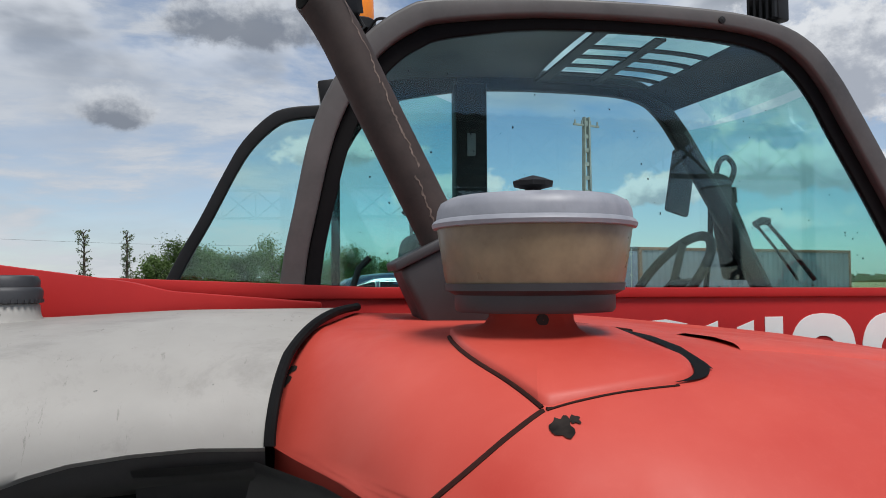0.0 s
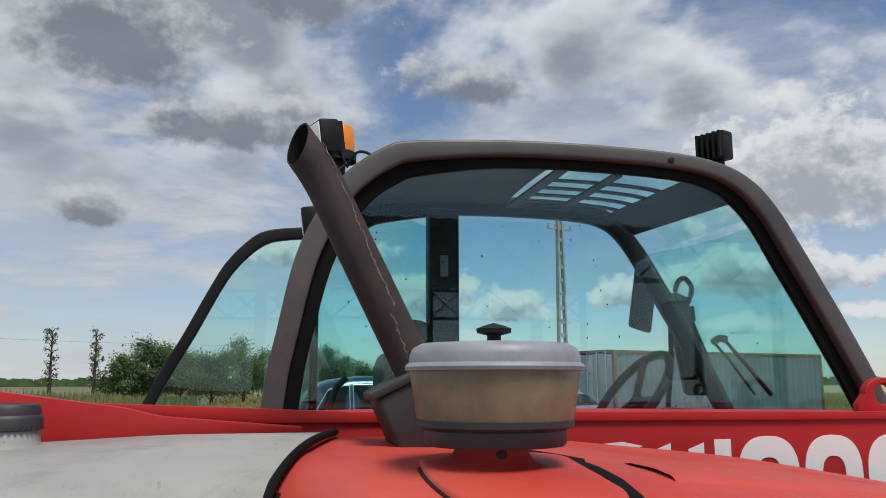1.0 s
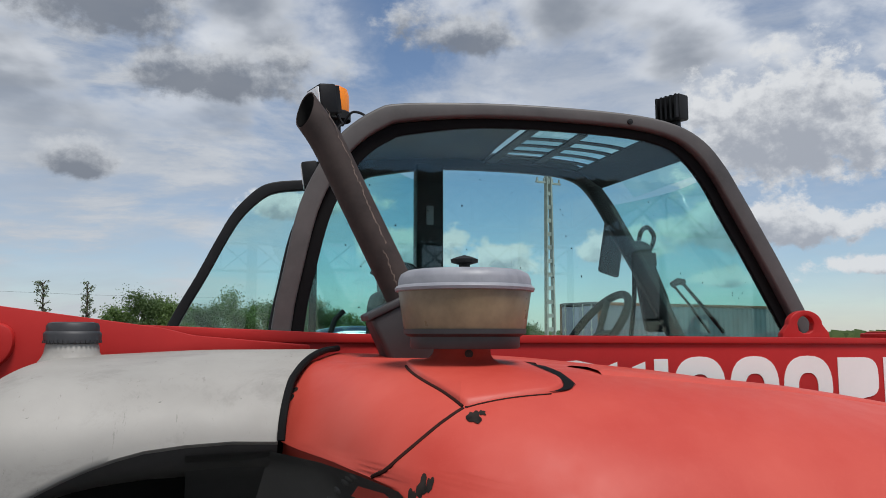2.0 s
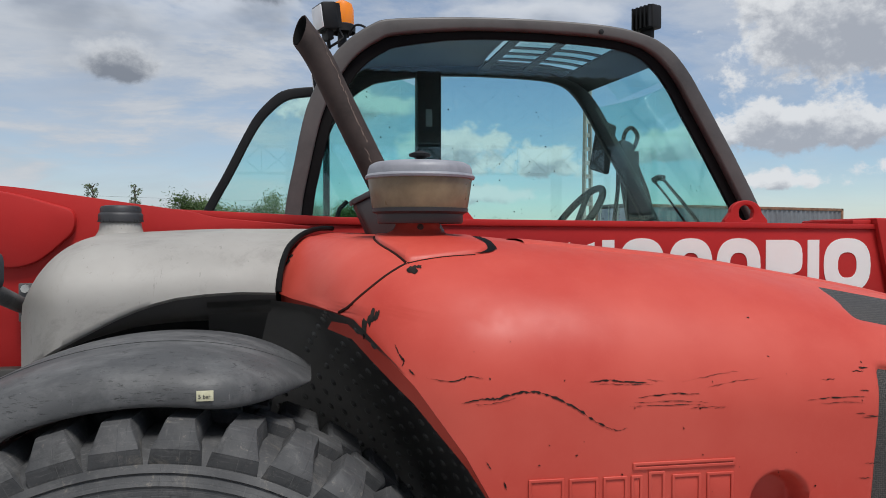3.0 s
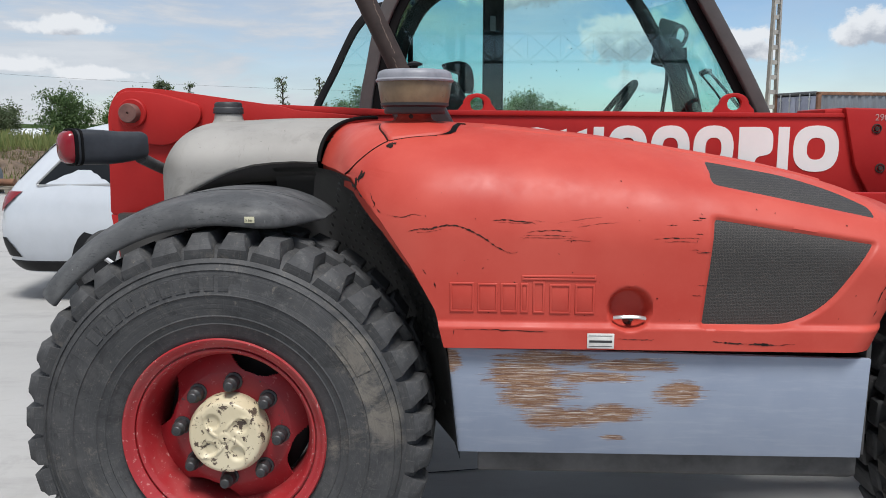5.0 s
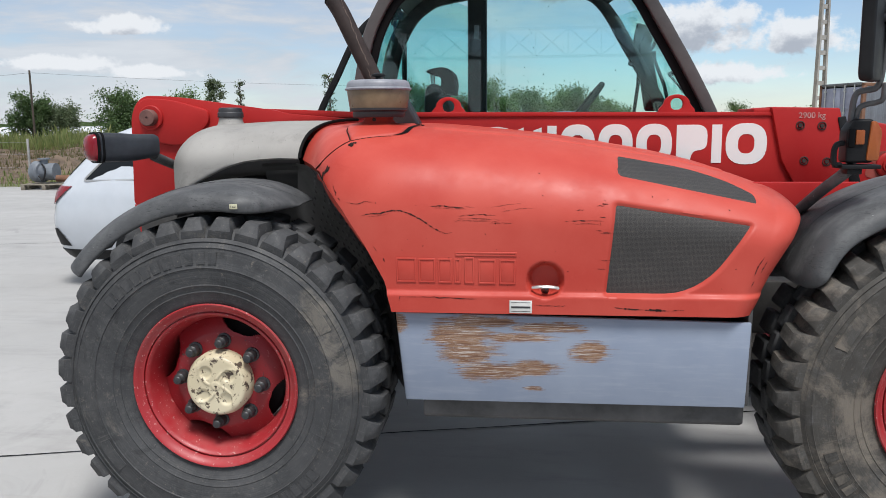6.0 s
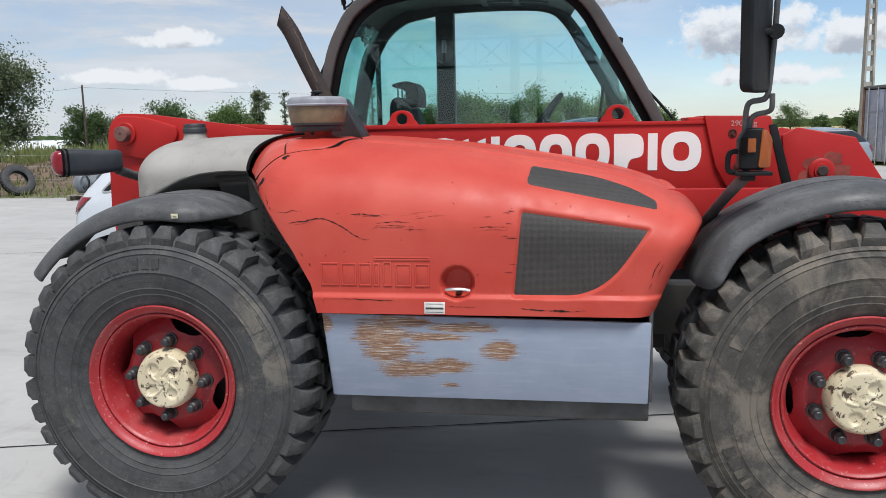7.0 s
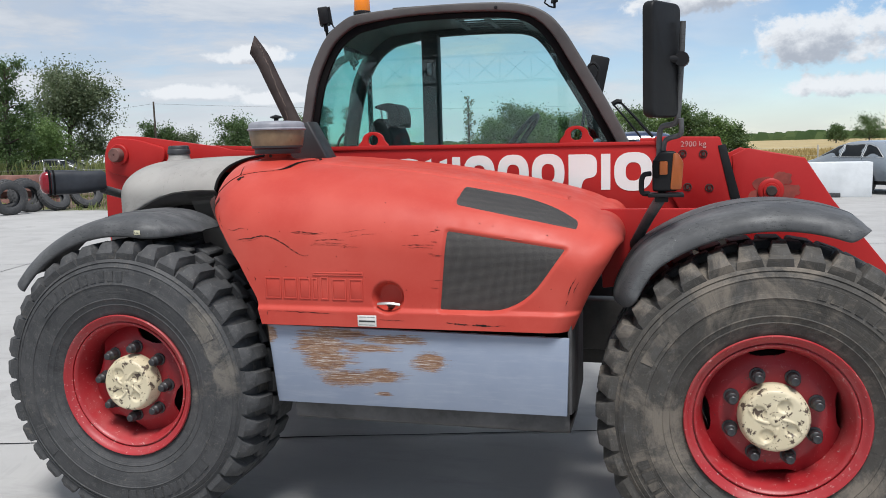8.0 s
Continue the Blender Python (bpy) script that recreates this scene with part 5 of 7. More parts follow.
pre = part("air_intake", bm, RED, machine, "red intake neck carrying a pre-cleaner bowl", smooth=50)
pc = pose(PX, PY, 1.743)
bm = lathe(bm_new(), [(0.0005, -0.178), (0.103, -0.178), (0.106, -0.174), (0.106, -0.156), (0.113, -0.152), (0.118, -0.150), (0.119, -0.141), (0.0005, -0.140)], 56, axis="z")
part("bowl_base", bm, RUBBER_RING, pre, at=pc)
bm = lathe(bm_new(), [(0.117, -0.141), (0.119, -0.134), (0.129, -0.068), (0.127, -0.062), (0.0005, -0.062)], 64, axis="z")
part("bowl", bm, BOWL, pre, "dusty tan translucent bowl", at=pc)
bm = lathe(bm_new(), [(0.127, -0.070), (0.1345, -0.069), (0.136, -0.064), (0.1335, -0.060), (0.130, -0.058), (0.1285, -0.046), (0.124, -0.036), (0.112, -0.0295), (0.06, -0.0265), (0.0005, -0.026)], 64, axis="z")
part("bowl_lid", bm, GREY_LID, pre, "grey plastic lid", at=pc)
bm = lathe(bm_new(), [(0.011, -0.028), (0.011, -0.016), (0.027, -0.012), (0.028, -0.006), (0.015, -0.001), (0.0005, 0.003)], 10, axis="z")
part("knob", bm, BLACK, pre, at=pc, smooth=20)
bm = lathe(bm_new(), [(0.008, 0.0), (0.008, -0.004), (0.0005, -0.006)], 10)
part("bolt", bm, EXHAUST, pre, at=pose(PX - 0.008, PY - 0.058, 1.556))


# -- dirt specks on the side glass --
rnd = random.Random(77)
bm = bm_new()
for k in range(150):
    x, z = rnd.uniform(0.4, 1.9), 1.58 + 0.62 * rnd.random() ** 1.5
    if poly_dist((x, z), CAB_IN) > 0.02:
        r = rnd.uniform(0.0010, 0.0032)
        ring = [bm.verts.new((x + r * rnd.uniform(0.5, 1.2) * math.cos(a), CY0 + 0.0192, z + r * rnd.uniform(0.5, 1.6) * math.sin(a))) for a in [math.tau * i / 6 for i in range(6)]]
        bm.faces.new(ring)
tagged(part("dirt_speck", bm, SEAL, cab, "small dark specks of dirt"), kind="stuff")
# -- hood details --
def on_hood(x, z, lift=0.0012):
    px, py, pz = hood_at(x, z)
    return Vector((px, py - lift + max(0.0, 0.0) - (0.016 if z < 0.925 else 0.0), pz))


def ribbon(bm, pts, width, lift=0.0012, jag=0.35, seed=0):
    """A thin torn strip on the hood's side along (x, z) points; it tapers at both ends."""
    rnd = random.Random(seed)
    line = spline(pts, 9)
    line = [(x, z + rnd.gauss(0, 0.0007)) for x, z in line]
    n = len(line)
    left, right = [], []
    for i, (x, z) in enumerate(line):
        a, b = line[max(i - 1, 0)], line[min(i + 1, n - 1)]
        t = Vector((b[0] - a[0], b[1] - a[1])).normalized()
        w = width * math.sin(math.pi * (0.06 + 0.88 * i / (n - 1))) * (1 + jag * rnd.uniform(-1, 1)) * 0.5
        left.append(on_hood(x - t.y * w, z + t.x * w, lift))
        right.append(on_hood(x + t.y * w, z - t.x * w, lift))
    grid(bm, [left, right])
    return bm


SCAR = worn("bare_dark_scrape", (0.016, 0.013, 0.012), (0.034, 0.027, 0.024), (0.008, 0.007, 0.007), rough=0.85, scale=30, fine=90, spec=0.05)
marks = (
    (((0.575, 1.212), (0.61, 1.220), (0.642, 1.221), (0.69, 1.232), (0.735, 1.228), (0.79, 1.203), (0.84, 1.170), (0.88, 1.152), (0.905, 1.155)), 0.0075),
    (((0.60, 1.209), (0.64, 1.213), (0.68, 1.221)), 0.003),
    (((0.51, 1.257), (0.56, 1.254), (0.59, 1.263), (0.617, 1.259)), 0.003),
    (((0.83, 1.247), (0.87, 1.249), (0.90, 1.246), (0.949, 1.242)), 0.006),
    (((0.84, 1.243), (0.90, 1.240), (0.96, 1.238)), 0.002),
    (((0.95, 1.249), (0.985, 1.243)), 0.002),
    (((0.93, 1.214), (1.0, 1.219), (1.06, 1.216)), 0.004), (((0.92, 1.204), (1.01, 1.204), (1.08, 1.200)), 0.003), (((0.91, 1.196), (0.99, 1.197), (1.07, 1.194)), 0.0025),
    (((1.04, 1.188), (1.08, 1.190), (1.12, 1.188)), 0.003), (((1.08, 1.229), (1.13, 1.237), (1.20, 1.243)), 0.0018), (((1.02, 1.240), (1.08, 1.250), (1.15, 1.258)), 0.0015),
    (((1.30, 1.195), (1.37, 1.199), (1.44, 1.196)), 0.004), (((1.33, 1.187), (1.40, 1.188), (1.43, 1.184)), 0.002), (((1.34, 1.235), (1.37, 1.236)), 0.003),
    (((0.715, 0.922), (0.86, 0.921), (1.02, 0.915)), 0.004), (((0.716, 0.924), (0.714, 0.905)), 0.003), (((1.20, 0.898), (1.26, 0.896), (1.31, 0.897)), 0.003),
    (((1.48, 0.893), (1.53, 0.889), (1.58, 0.887)), 0.008), (((1.585, 0.887), (1.62, 0.886), (1.66, 0.884)), 0.012), (((1.66, 0.884), (1.72, 0.888)), 0.003),
    (((0.455, 1.318), (0.462, 1.300), (0.470, 1.288), (0.466, 1.278)), 0.006), (((0.478, 1.272), (0.490, 1.262)), 0.004),
    (((1.955, 1.01), (1.965, 1.04), (1.985, 1.075)), 0.006), (((1.975, 1.02), (1.995, 1.06)), 0.004), (((1.945, 0.97), (1.955, 0.99)), 0.004),
    (((0.655, 1.06), (0.66, 1.045)), 0.005), (((0.62, 1.10), (0.63, 1.085)), 0.004),
)
bm = bm_new()
for k, (pts, w) in enumerate(marks):
    ribbon(bm, pts, w * 0.45, seed=k, jag=0.9)
rnd = random.Random(5)
for k in range(60):                 # specks
    x, z = rnd.uniform(0.6, 1.95), rnd.uniform(0.95, 1.36)
    if poly_dist((x, z), GRILLE_LOW) < -0.02 and poly_dist((x, z), GRILLE_TOP) < -0.02:
        s = rnd.uniform(0.001, 0.003)
        ribbon(bm, ((x, z), (x + s * rnd.uniform(-1, 2), z + s * rnd.uniform(-1.5, 1.5))), s * 0.8, seed=k)
for k in range(9):                 # chafing at the edge of the grille and over the arch
    z = rnd.uniform(1.0, 1.26)
    x = lerp(((0.936, 1.445), (1.264, 1.461)), z) - rnd.uniform(0.006, 0.05)
    ribbon(bm, ((x, z), (x + rnd.uniform(0.01, 0.04), z + rnd.uniform(-0.002, 0.002))), 0.0016, seed=k)
tagged(part("scratch", bm, SCAR, hood, "dark scratches and chips in the red"), kind="stuff")


def blot(bm, cx, cy, r, n, seed):
    """A ragged chip on the hood's upper side, in plan."""
    rnd = random.Random(seed)
    c = bm.verts.new((cx, cy, hood_top(cx, cy) + 0.0016))
    ring = []
    raw = [rnd.uniform(0.3, 1.4) for _ in range(n)]
    for k in range(n):
        a, q = math.tau * k / n, r * (raw[k - 1] + 2 * raw[k] + raw[(k + 1) % n]) / 4
        x, y = cx + q * math.cos(a) * 0.8, cy + q * math.sin(a)
        ring.append(bm.verts.new((x, y, hood_top(x, y) + 0.0016)))
    for k in range(n):
        bm.faces.new((c, ring[k], ring[(k + 1) % n]))


for cx, cy, r, seed in ((0.506, 0.20, 0.016, 3), (0.520, 0.203, 0.008, 8), (0.40, 0.163, 0.010, 4), (0.413, 0.158, 0.010, 5), (0.424, 0.152, 0.007, 6), (0.245, 0.60, 0.010, 9), (0.238, 0.585, 0.009, 10), (0.53, 0.315, 0.004, 11), (0.62, 0.40, 0.003, 12)):
    bm = bm_new()
    blot(bm, cx, cy, r, 22, seed)
    part("paint_chip", bm, SCAR, hood)


GAP = worn("dark_panel_gap", (0.03, 0.010, 0.008), (0.05, 0.016, 0.013), (0.016, 0.007, 0.006), rough=0.8, spec=0.1)


def seam(pts, r, name="panel_gap", lift=0.0):
    bm = bm_new()
    path = []
    for x, y in spline(pts, 8):
        path.append((x, y, hood_top(x, y) + lift))
    tube(bm, path, r, 6)
    return part(name, bm, GAP, hood)


seam(((0.352, 0.250), (0.369, 0.230), (0.388, 0.219), (0.412, 0.212), (0.438, 0.211), (0.466, 0.216), (0.495, 0.227)), 0.0036, lift=-0.0012)
seam([(PX + (x - PX) * 1.012, PY + (y - PY) * 1.012) for x, y in BASE[36:45] + BASE[:3]], 0.0030)
seam([(PX + (x - PX) * 1.012, PY + (y - PY) * 1.012) for x, y in BASE[4:11]], 0.0018)
GAP_IN = [(PX + (x - PX) * 1.0, PY + (y - PY) * 1.0) for x, y in BASE[10:20]]
GAP_WIDE = [0.002, 0.006, 0.010, 0.013, 0.015, 0.016, 0.018, 0.019, 0.020, 0.020]
bm = bm_new()                      # open slot beside the intake plate
grid(bm, [[(x + w * k, y - 0.35 * w * k, hood_top(x + w * k, y - 0.35 * w * k) + 0.0028) for (x, y), (w,) in zip(spline(GAP_IN, 3), spline([(q,) for q in GAP_WIDE], 3))] for k in (0.0, 0.5, 1.0)])
part("panel_gap", bm, SEAL, hood)
seam(((0.735, 0.56), (0.70, 0.66), (0.64, 0.74), (0.60, 0.82)), 0.005, lift=0.0)

bm = bm_new()                      # low step along the hood's crest
grid(bm, [[(x, y, hood_top(x, y) + h) for x in np.linspace(0.80, 1.92, 60)] for y, h in ((0.372, -0.001), (0.378, 0.003), (0.390, 0.0055), (0.44, 0.006), (0.52, 0.004), (0.56, -0.002))])
part("hood_rail", bm, RED, hood, "raised red step along the hood's top")

# embossed maker's mark as plain raised blocks
bm = bm_new()
blocks = [((0.703, 0.775), 0.972, 1.062), ((0.785, 0.845), 0.972, 1.060), ((0.855, 0.905), 0.971, 1.060), ((0.913, 0.937), 0.971, 1.060), ((0.950, 0.985), 0.970, 1.066), ((1.0, 1.062), 0.969, 1.058), ((1.075, 1.133), 0.969, 1.058), ((0.917, 1.137), 1.070, 1.085)]
for k, ((x0, x1), z0, z1) in enumerate(blocks):
    bm = bm_new()
    t = 0.006
    o = [(x0, z0), (x1, z0), (x1, z1), (x0, z1)]
    inn = [(x0 + t, z0 + t), (x1 - t, z0 + t), (x1 - t, z1 - t), (x0 + t, z1 - t)]
    ring_prism(bm, o, inn, -0.0035, 0.004, 0.0015)
    if k != 7 and k != 4:
        prism(bm, inn, "y", -0.0008, 0.004, 0.001)
    part("emblem_block", bm, RED, hood)

# latch, maker's plate, label
bm = bm_new()
tube(bm, spline([(LATCH[0] - 0.046, 0.006, 0.957), (LATCH[0] - 0.02, -0.004, 0.962), (LATCH[0] + 0.02, -0.004, 0.962), (LATCH[0] + 0.048, 0.004, 0.956)], 5), 0.0065, 8, flat=0.7)
latch = part("hood_latch", bm, STEEL, hood, "bright worn latch handle in a round recess")
bm = bm_new()
tube(bm, [(LATCH[0] + 0.004, 0.0, 0.958), (LATCH[0] + 0.002, 0.03, 0.945), (LATCH[0], 0.05, 0.935)], [0.009, 0.012, 0.016], 10)
part("latch_stem", bm, IRON, latch)
PAPER = worn("worn_white_label", (0.62, 0.61, 0.58), (0.7, 0.69, 0.66), (0.5, 0.48, 0.45), rough=0.6, scale=20)
INK = Mat("dark_ink", (0.03, 0.03, 0.032), 0.6).m
bm = bm_new()
box(bm, (1.112, -0.0185, 0.868), (1.192, -0.0165, 0.914), 0.0008)
lab = part("label", bm, PAPER, hood, "small white label with an unreadable line")
for x0, x1, z0, z1 in ((1.118, 1.186, 0.886, 0.893), (1.118, 1.186, 0.874, 0.8755), (1.118, 1.186, 0.906, 0.9075)):
    bm = bm_new()
    box(bm, (x0, -0.0192, z0), (x1, -0.0184, z1))
    part("print_bar", bm, INK, lab)

# -- boom marking, lugs, bolts --
def oval(cx, cz, rx, rz, n=28):
    return [(cx + rx * math.copysign(abs(math.cos(a)) ** 0.8, math.cos(a)), cz + rz * math.copysign(abs(math.sin(a)) ** 0.8, math.sin(a))) for a in [math.tau * k / n for k in range(n)]]


MZ = 1.433
for x0, x1, kind in ((0.80, 0.93, "low"), (0.95, 1.08, "low"), (1.11, 1.235, "bar2"), (1.262, 1.305, "bar"), (1.322, 1.485, "ring"), (1.50, 1.66, "ring"), (1.675, 1.84, "ring"), (1.86, 2.0, "flag"), (2.02, 2.065, "bar"), (2.083, 2.268, "ring")):
    bm = bm_new()
    cx, w = (x0 + x1) / 2, (x1 - x0) / 2
    if kind == "ring":
        ring_prism(bm, oval(cx, MZ, w, 0.095), oval(cx, MZ, w * 0.40, 0.045), 1.0482, 1.0505)
    elif kind == "bar":
        prism(bm, [(x0, 1.345), (x1, 1.345), (x1, 1.522), (x0, 1.522)], "y", 1.0482, 1.0505)
    elif kind == "bar2":
        for q0, q1 in ((x0, x0 + 0.04), (x1 - 0.04, x1)):
            prism(bm, [(q0, 1.42), (q1, 1.40), (q1, 1.515), (q0, 1.50)], "y", 1.0482, 1.0505)
    elif kind == "flag":
        prism(bm, rounded([(x0, 1.345), (x0 + 0.06, 1.345), (x0 + 0.075, 1.40), (x1, 1.41), (x1, 1.522), (x0, 1.522)], [0.002, 0.01, 0.02, 0.05, 0.05, 0.002]), "y", 1.0482, 1.0505)
    else:
        prism(bm, [(x0, 1.49), (x0 + 0.05, 1.475), (x1 - 0.03, 1.50), (x1, 1.51), (x1 - 0.05, 1.52), (x0 + 0.02, 1.515)], "y", 1.0482, 1.0505)
    part("white_marking", bm, WHITE_PAINT, boom, "worn white painted block")

for lx in (0.775, 1.885):
    bm = bm_new()
    o = [(lx + 0.062 * math.cos(a), 1.622 + 0.045 * math.sin(a)) for a in [math.pi * k / 14 for k in range(15)]] + [(lx - 0.085, 1.595), (lx - 0.09, 1.560), (lx + 0.09, 1.560), (lx + 0.085, 1.595)]
    i_ = [(lx + 0.030 * math.cos(a), 1.622 + 0.028 * math.sin(a)) for a in [math.pi * k / 14 for k in range(15)]] + [(lx - 0.026, 1.603), (lx - 0.012, 1.594), (lx + 0.012, 1.594), (lx + 0.026, 1.603)]
    ring_prism(bm, o, i_, 1.215, 1.24, 0.003)
    part("lifting_lug", bm, RED_STEEL, boom)
bm = bm_new()
prism(bm, [(-0.5, 1.585), (0.14, 1.572), (2.29, 1.560), (2.29, 1.577), (0.4, 1.594), (0.14, 1.606), (-0.2, 1.62)], "y", 1.043, 1.052, 0.002)
part("boom_flange", bm, RED_STEEL, boom)
for bx, bz in ((2.405, 1.515), (2.50, 1.512), (2.43, 1.355), (2.53, 1.350)):
    bm = lathe(bm_new(), [(0.020, 0.0), (0.020, -0.003), (0.016, -0.004), (0.014, 0.003), (0.010, 0.003), (0.009, -0.008), (0.0005, -0.008)], 12)
    part("bolt", bm, EXHAUST, boom, at=pose(bx, 1.0295, bz))
cu = bpy.data.curves.new("capacity", "FONT")
cu.body, cu.size, cu.extrude = "2900 kg", 0.037, 0.0006
tmp = bpy.data.objects.new("capacity", cu)
me = bpy.data.meshes.new_from_object(tmp)
bpy.data.objects.remove(tmp)
me.materials.append(worn("faded_white_paint", (0.42, 0.25, 0.24), (0.55, 0.42, 0.40), (0.32, 0.12, 0.11), scale=30))
cap = new("capacity_text", me)
cap.parent, cap.matrix_basis = boom, pose(2.395, 1.0292, 1.548, 90, 0, 0)
tagged(cap, "painted white load figure")
bm = bm_new()
box(bm, (2.205, 1.06, 1.565), (2.285, 1.36, 1.594), 0.006)
part("boom_cap", bm, RED_STEEL, boom)
for z in (1.245, 1.30):
    bm = bm_new()
    tube(bm, spline([(0.6, 1.04, z + 0.1), (1.2, 1.03, z + 0.05), (1.8, 1.0, z - 0.04), (2.3, 0.95, z - 0.12), (2.55, 0.9, z - 0.2)], 5), 0.014, 8)
    part("hydraulic_hose", bm, BLACK, boom)

# -- rear lamp on its arm --
LAMP_SHELL = worn("faded_blue_black_plastic", (0.020, 0.023, 0.029), (0.036, 0.040, 0.048), (0.013, 0.015, 0.019), rough=0.5, scale=7, spec=0.4)
rl = pose(-0.525, 0.41, 1.452, 0, 0, 50)


def lamp_loft(stations, n=24):
    """A rounded shell along x through (x, half depth, half height, drop) stations."""
    bm = bm_new()
    rows = []
    for x, hy, hz, dz in stations:
        ring = []
        for k in range(n + 1):
            a = math.tau * k / n
            c, q = math.cos(a), math.sin(a)
            ring.append((x, math.copysign(abs(c) ** 0.55, c) * hy, math.copysign(abs(q) ** 0.55, q) * hz + dz))
        rows.append(ring)
    grid(bm, rows)
    bmesh.ops.remove_doubles(bm, verts=bm.verts, dist=1e-5)
    return bm


lamp = part("rear_lamp", lamp_loft([(-0.105, 0.044, 0.054, 0.0), (-0.104, 0.050, 0.060, 0.0), (-0.06, 0.051, 0.061, 0.0), (0.0, 0.050, 0.060, -0.002), (0.05, 0.048, 0.056, -0.003), (0.10, 0.046, 0.052, 0.0), (0.135, 0.043, 0.050, 0.002), (0.150, 0.036, 0.042, 0.002), (0.155, 0.0005, 0.0005, 0.002)]), LAMP_SHELL, machine, "faded black rear lamp housing with a red lens", at=rl, smooth=50)
part("lens", lamp_loft([(-0.105, 0.047, 0.056, 0.0), (-0.125, 0.046, 0.055, 0.0), (-0.138, 0.040, 0.047, 0.0), (-0.147, 0.026, 0.030, 0.0), (-0.150, 0.0005, 0.0005, 0.0)]), RED_LENS, lamp)
for gx in (-0.112, -0.092):
    part("gasket", lamp_loft([(gx - 0.005, 0.048, 0.058, 0.0), (gx - 0.004, 0.0535, 0.0635, 0.0), (gx + 0.004, 0.0535, 0.0635, 0.0), (gx + 0.005, 0.048, 0.058, 0.0)]), SEAL, lamp)
bm = bm_new()
tube(bm, spline([(-0.44, 0.52, 1.41), (-0.44, 0.66, 1.375), (-0.46, 0.84, 1.345), (-0.465, 0.98, 1.34)], 4), 0.022, 10)
box(bm, (-0.52, 0.962, 1.29), (-0.42, 0.975, 1.40), 0.004)
part("lamp_arm", bm, FENDER, lamp, at=rl.inverted())
for bx, bz in ((-0.50, 1.385), (-0.44, 1.305)):
    bm = lathe(bm_new(), [(0.012, 0.0), (0.012, -0.008), (0.0005, -0.009)], 8)
    part("bolt", bm, STEEL, lamp, at=rl.inverted() @ pose(bx, 0.962, bz))

# -- front lamp, mirror and their post --
bm = bm_new()
tube(bm, spline([(2.17, 0.52, 1.10), (2.20, 0.42, 1.17), (2.25, 0.27, 1.28), (2.285, 0.16, 1.35), (2.30, 0.13, 1.38)], 5), 0.021, 12)
postl = part("lamp_post", bm, FENDER, machine, "dark post carrying lamp and mirror")
bm = bm_new()
box(bm, (2.245, 0.07, 1.372), (2.375, 0.17, 1.386), 0.004)
box(bm, (2.27, 0.09, 1.352), (2.32, 0.15, 1.376), 0.004)
tube(bm, spline([(2.25, 0.10, 1.385), (2.225, 0.09, 1.39), (2.222, 0.09, 1.43), (2.23, 0.09, 1.455), (2.255, 0.10, 1.46)], 4), 0.010, 8)
part("lamp_bracket", bm, BLACK, postl)
bm = bm_new()
prism(bm, rounded([(2.262, 1.392), (2.352, 1.392), (2.362, 1.50), (2.345, 1.542), (2.285, 1.542), (2.26, 1.50)], 0.014), "y", 0.085, 0.165, 0.010, 3)
fl = part("front_lamp", bm, BLACK, postl, "black front lamp with amber lens")
bm = bm_new()
prism(bm, rounded([(2.325, 1.40), (2.366, 1.40), (2.372, 1.50), (2.352, 1.535), (2.335, 1.535)], 0.010), "y", 0.078, 0.17, 0.006)
part("lens", bm, AMBER_DULL, fl)
bm = bm_new()
box(bm, (2.286, 0.076, 1.455), (2.316, 0.09, 1.505), 0.004)
part("lens", bm, AMBER_DULL, fl)
bm = bm_new()
box(bm, (2.262, 0.072, 1.445), (2.284, 0.09, 1.51), 0.004)
part("socket", bm, SEAL, fl)
bm = bm_new()
arm = spline([(2.285, 0.13, 1.53), (2.286, 0.12, 1.60), (2.296, 0.11, 1.632), (2.33, 0.09, 1.640), (2.343, 0.08, 1.648), (2.350, 0.07, 1.68), (2.358, 0.05, 1.85), (2.362, 0.04, 2.0)], 6)
tube(bm, arm, 0.0105, 10)
tube(bm, spline([(2.300, 0.13, 1.53), (2.305, 0.12, 1.575), (2.322, 0.11, 1.590), (2.350, 0.09, 1.597), (2.362, 0.07, 1.61), (2.360, 0.06, 1.66)], 6), 0.0095, 10)
marm = part("mirror_arm", bm, FENDER, machine, "bent tube arm of the side mirror")
bm = bm_new()
t = bm_new()
prism(t, rounded([(-0.088, -0.205), (0.088, -0.205), (0.095, 0.195), (-0.095, 0.195)], 0.035, 6), "y", -0.022, 0.022, 0.010, 3)
join(bm, t)
mir = part("side_mirror", bm, BLACK, marm, "tall black side mirror", at=pose(2.288, 0.0, 1.868, 0, 0, 58))
bm = bm_new()
prism(bm, rounded([(-0.078, -0.192), (0.078, -0.192), (0.084, 0.182), (-0.084, 0.182)], 0.03, 6), "y", 0.0215, 0.0235)
part("mirror_glass", bm, MIRROR, mir, smooth=0)
bm = bm_new()
tube(bm, [(2.30, 0.01, 1.868), (2.345, 0.035, 1.868)], 0.014, 10)
tube(bm, [(2.358, 0.02, 1.868), (2.362, 0.07, 1.868)], 0.026, 12)
part("mirror_clamp", bm, BLACK, marm)

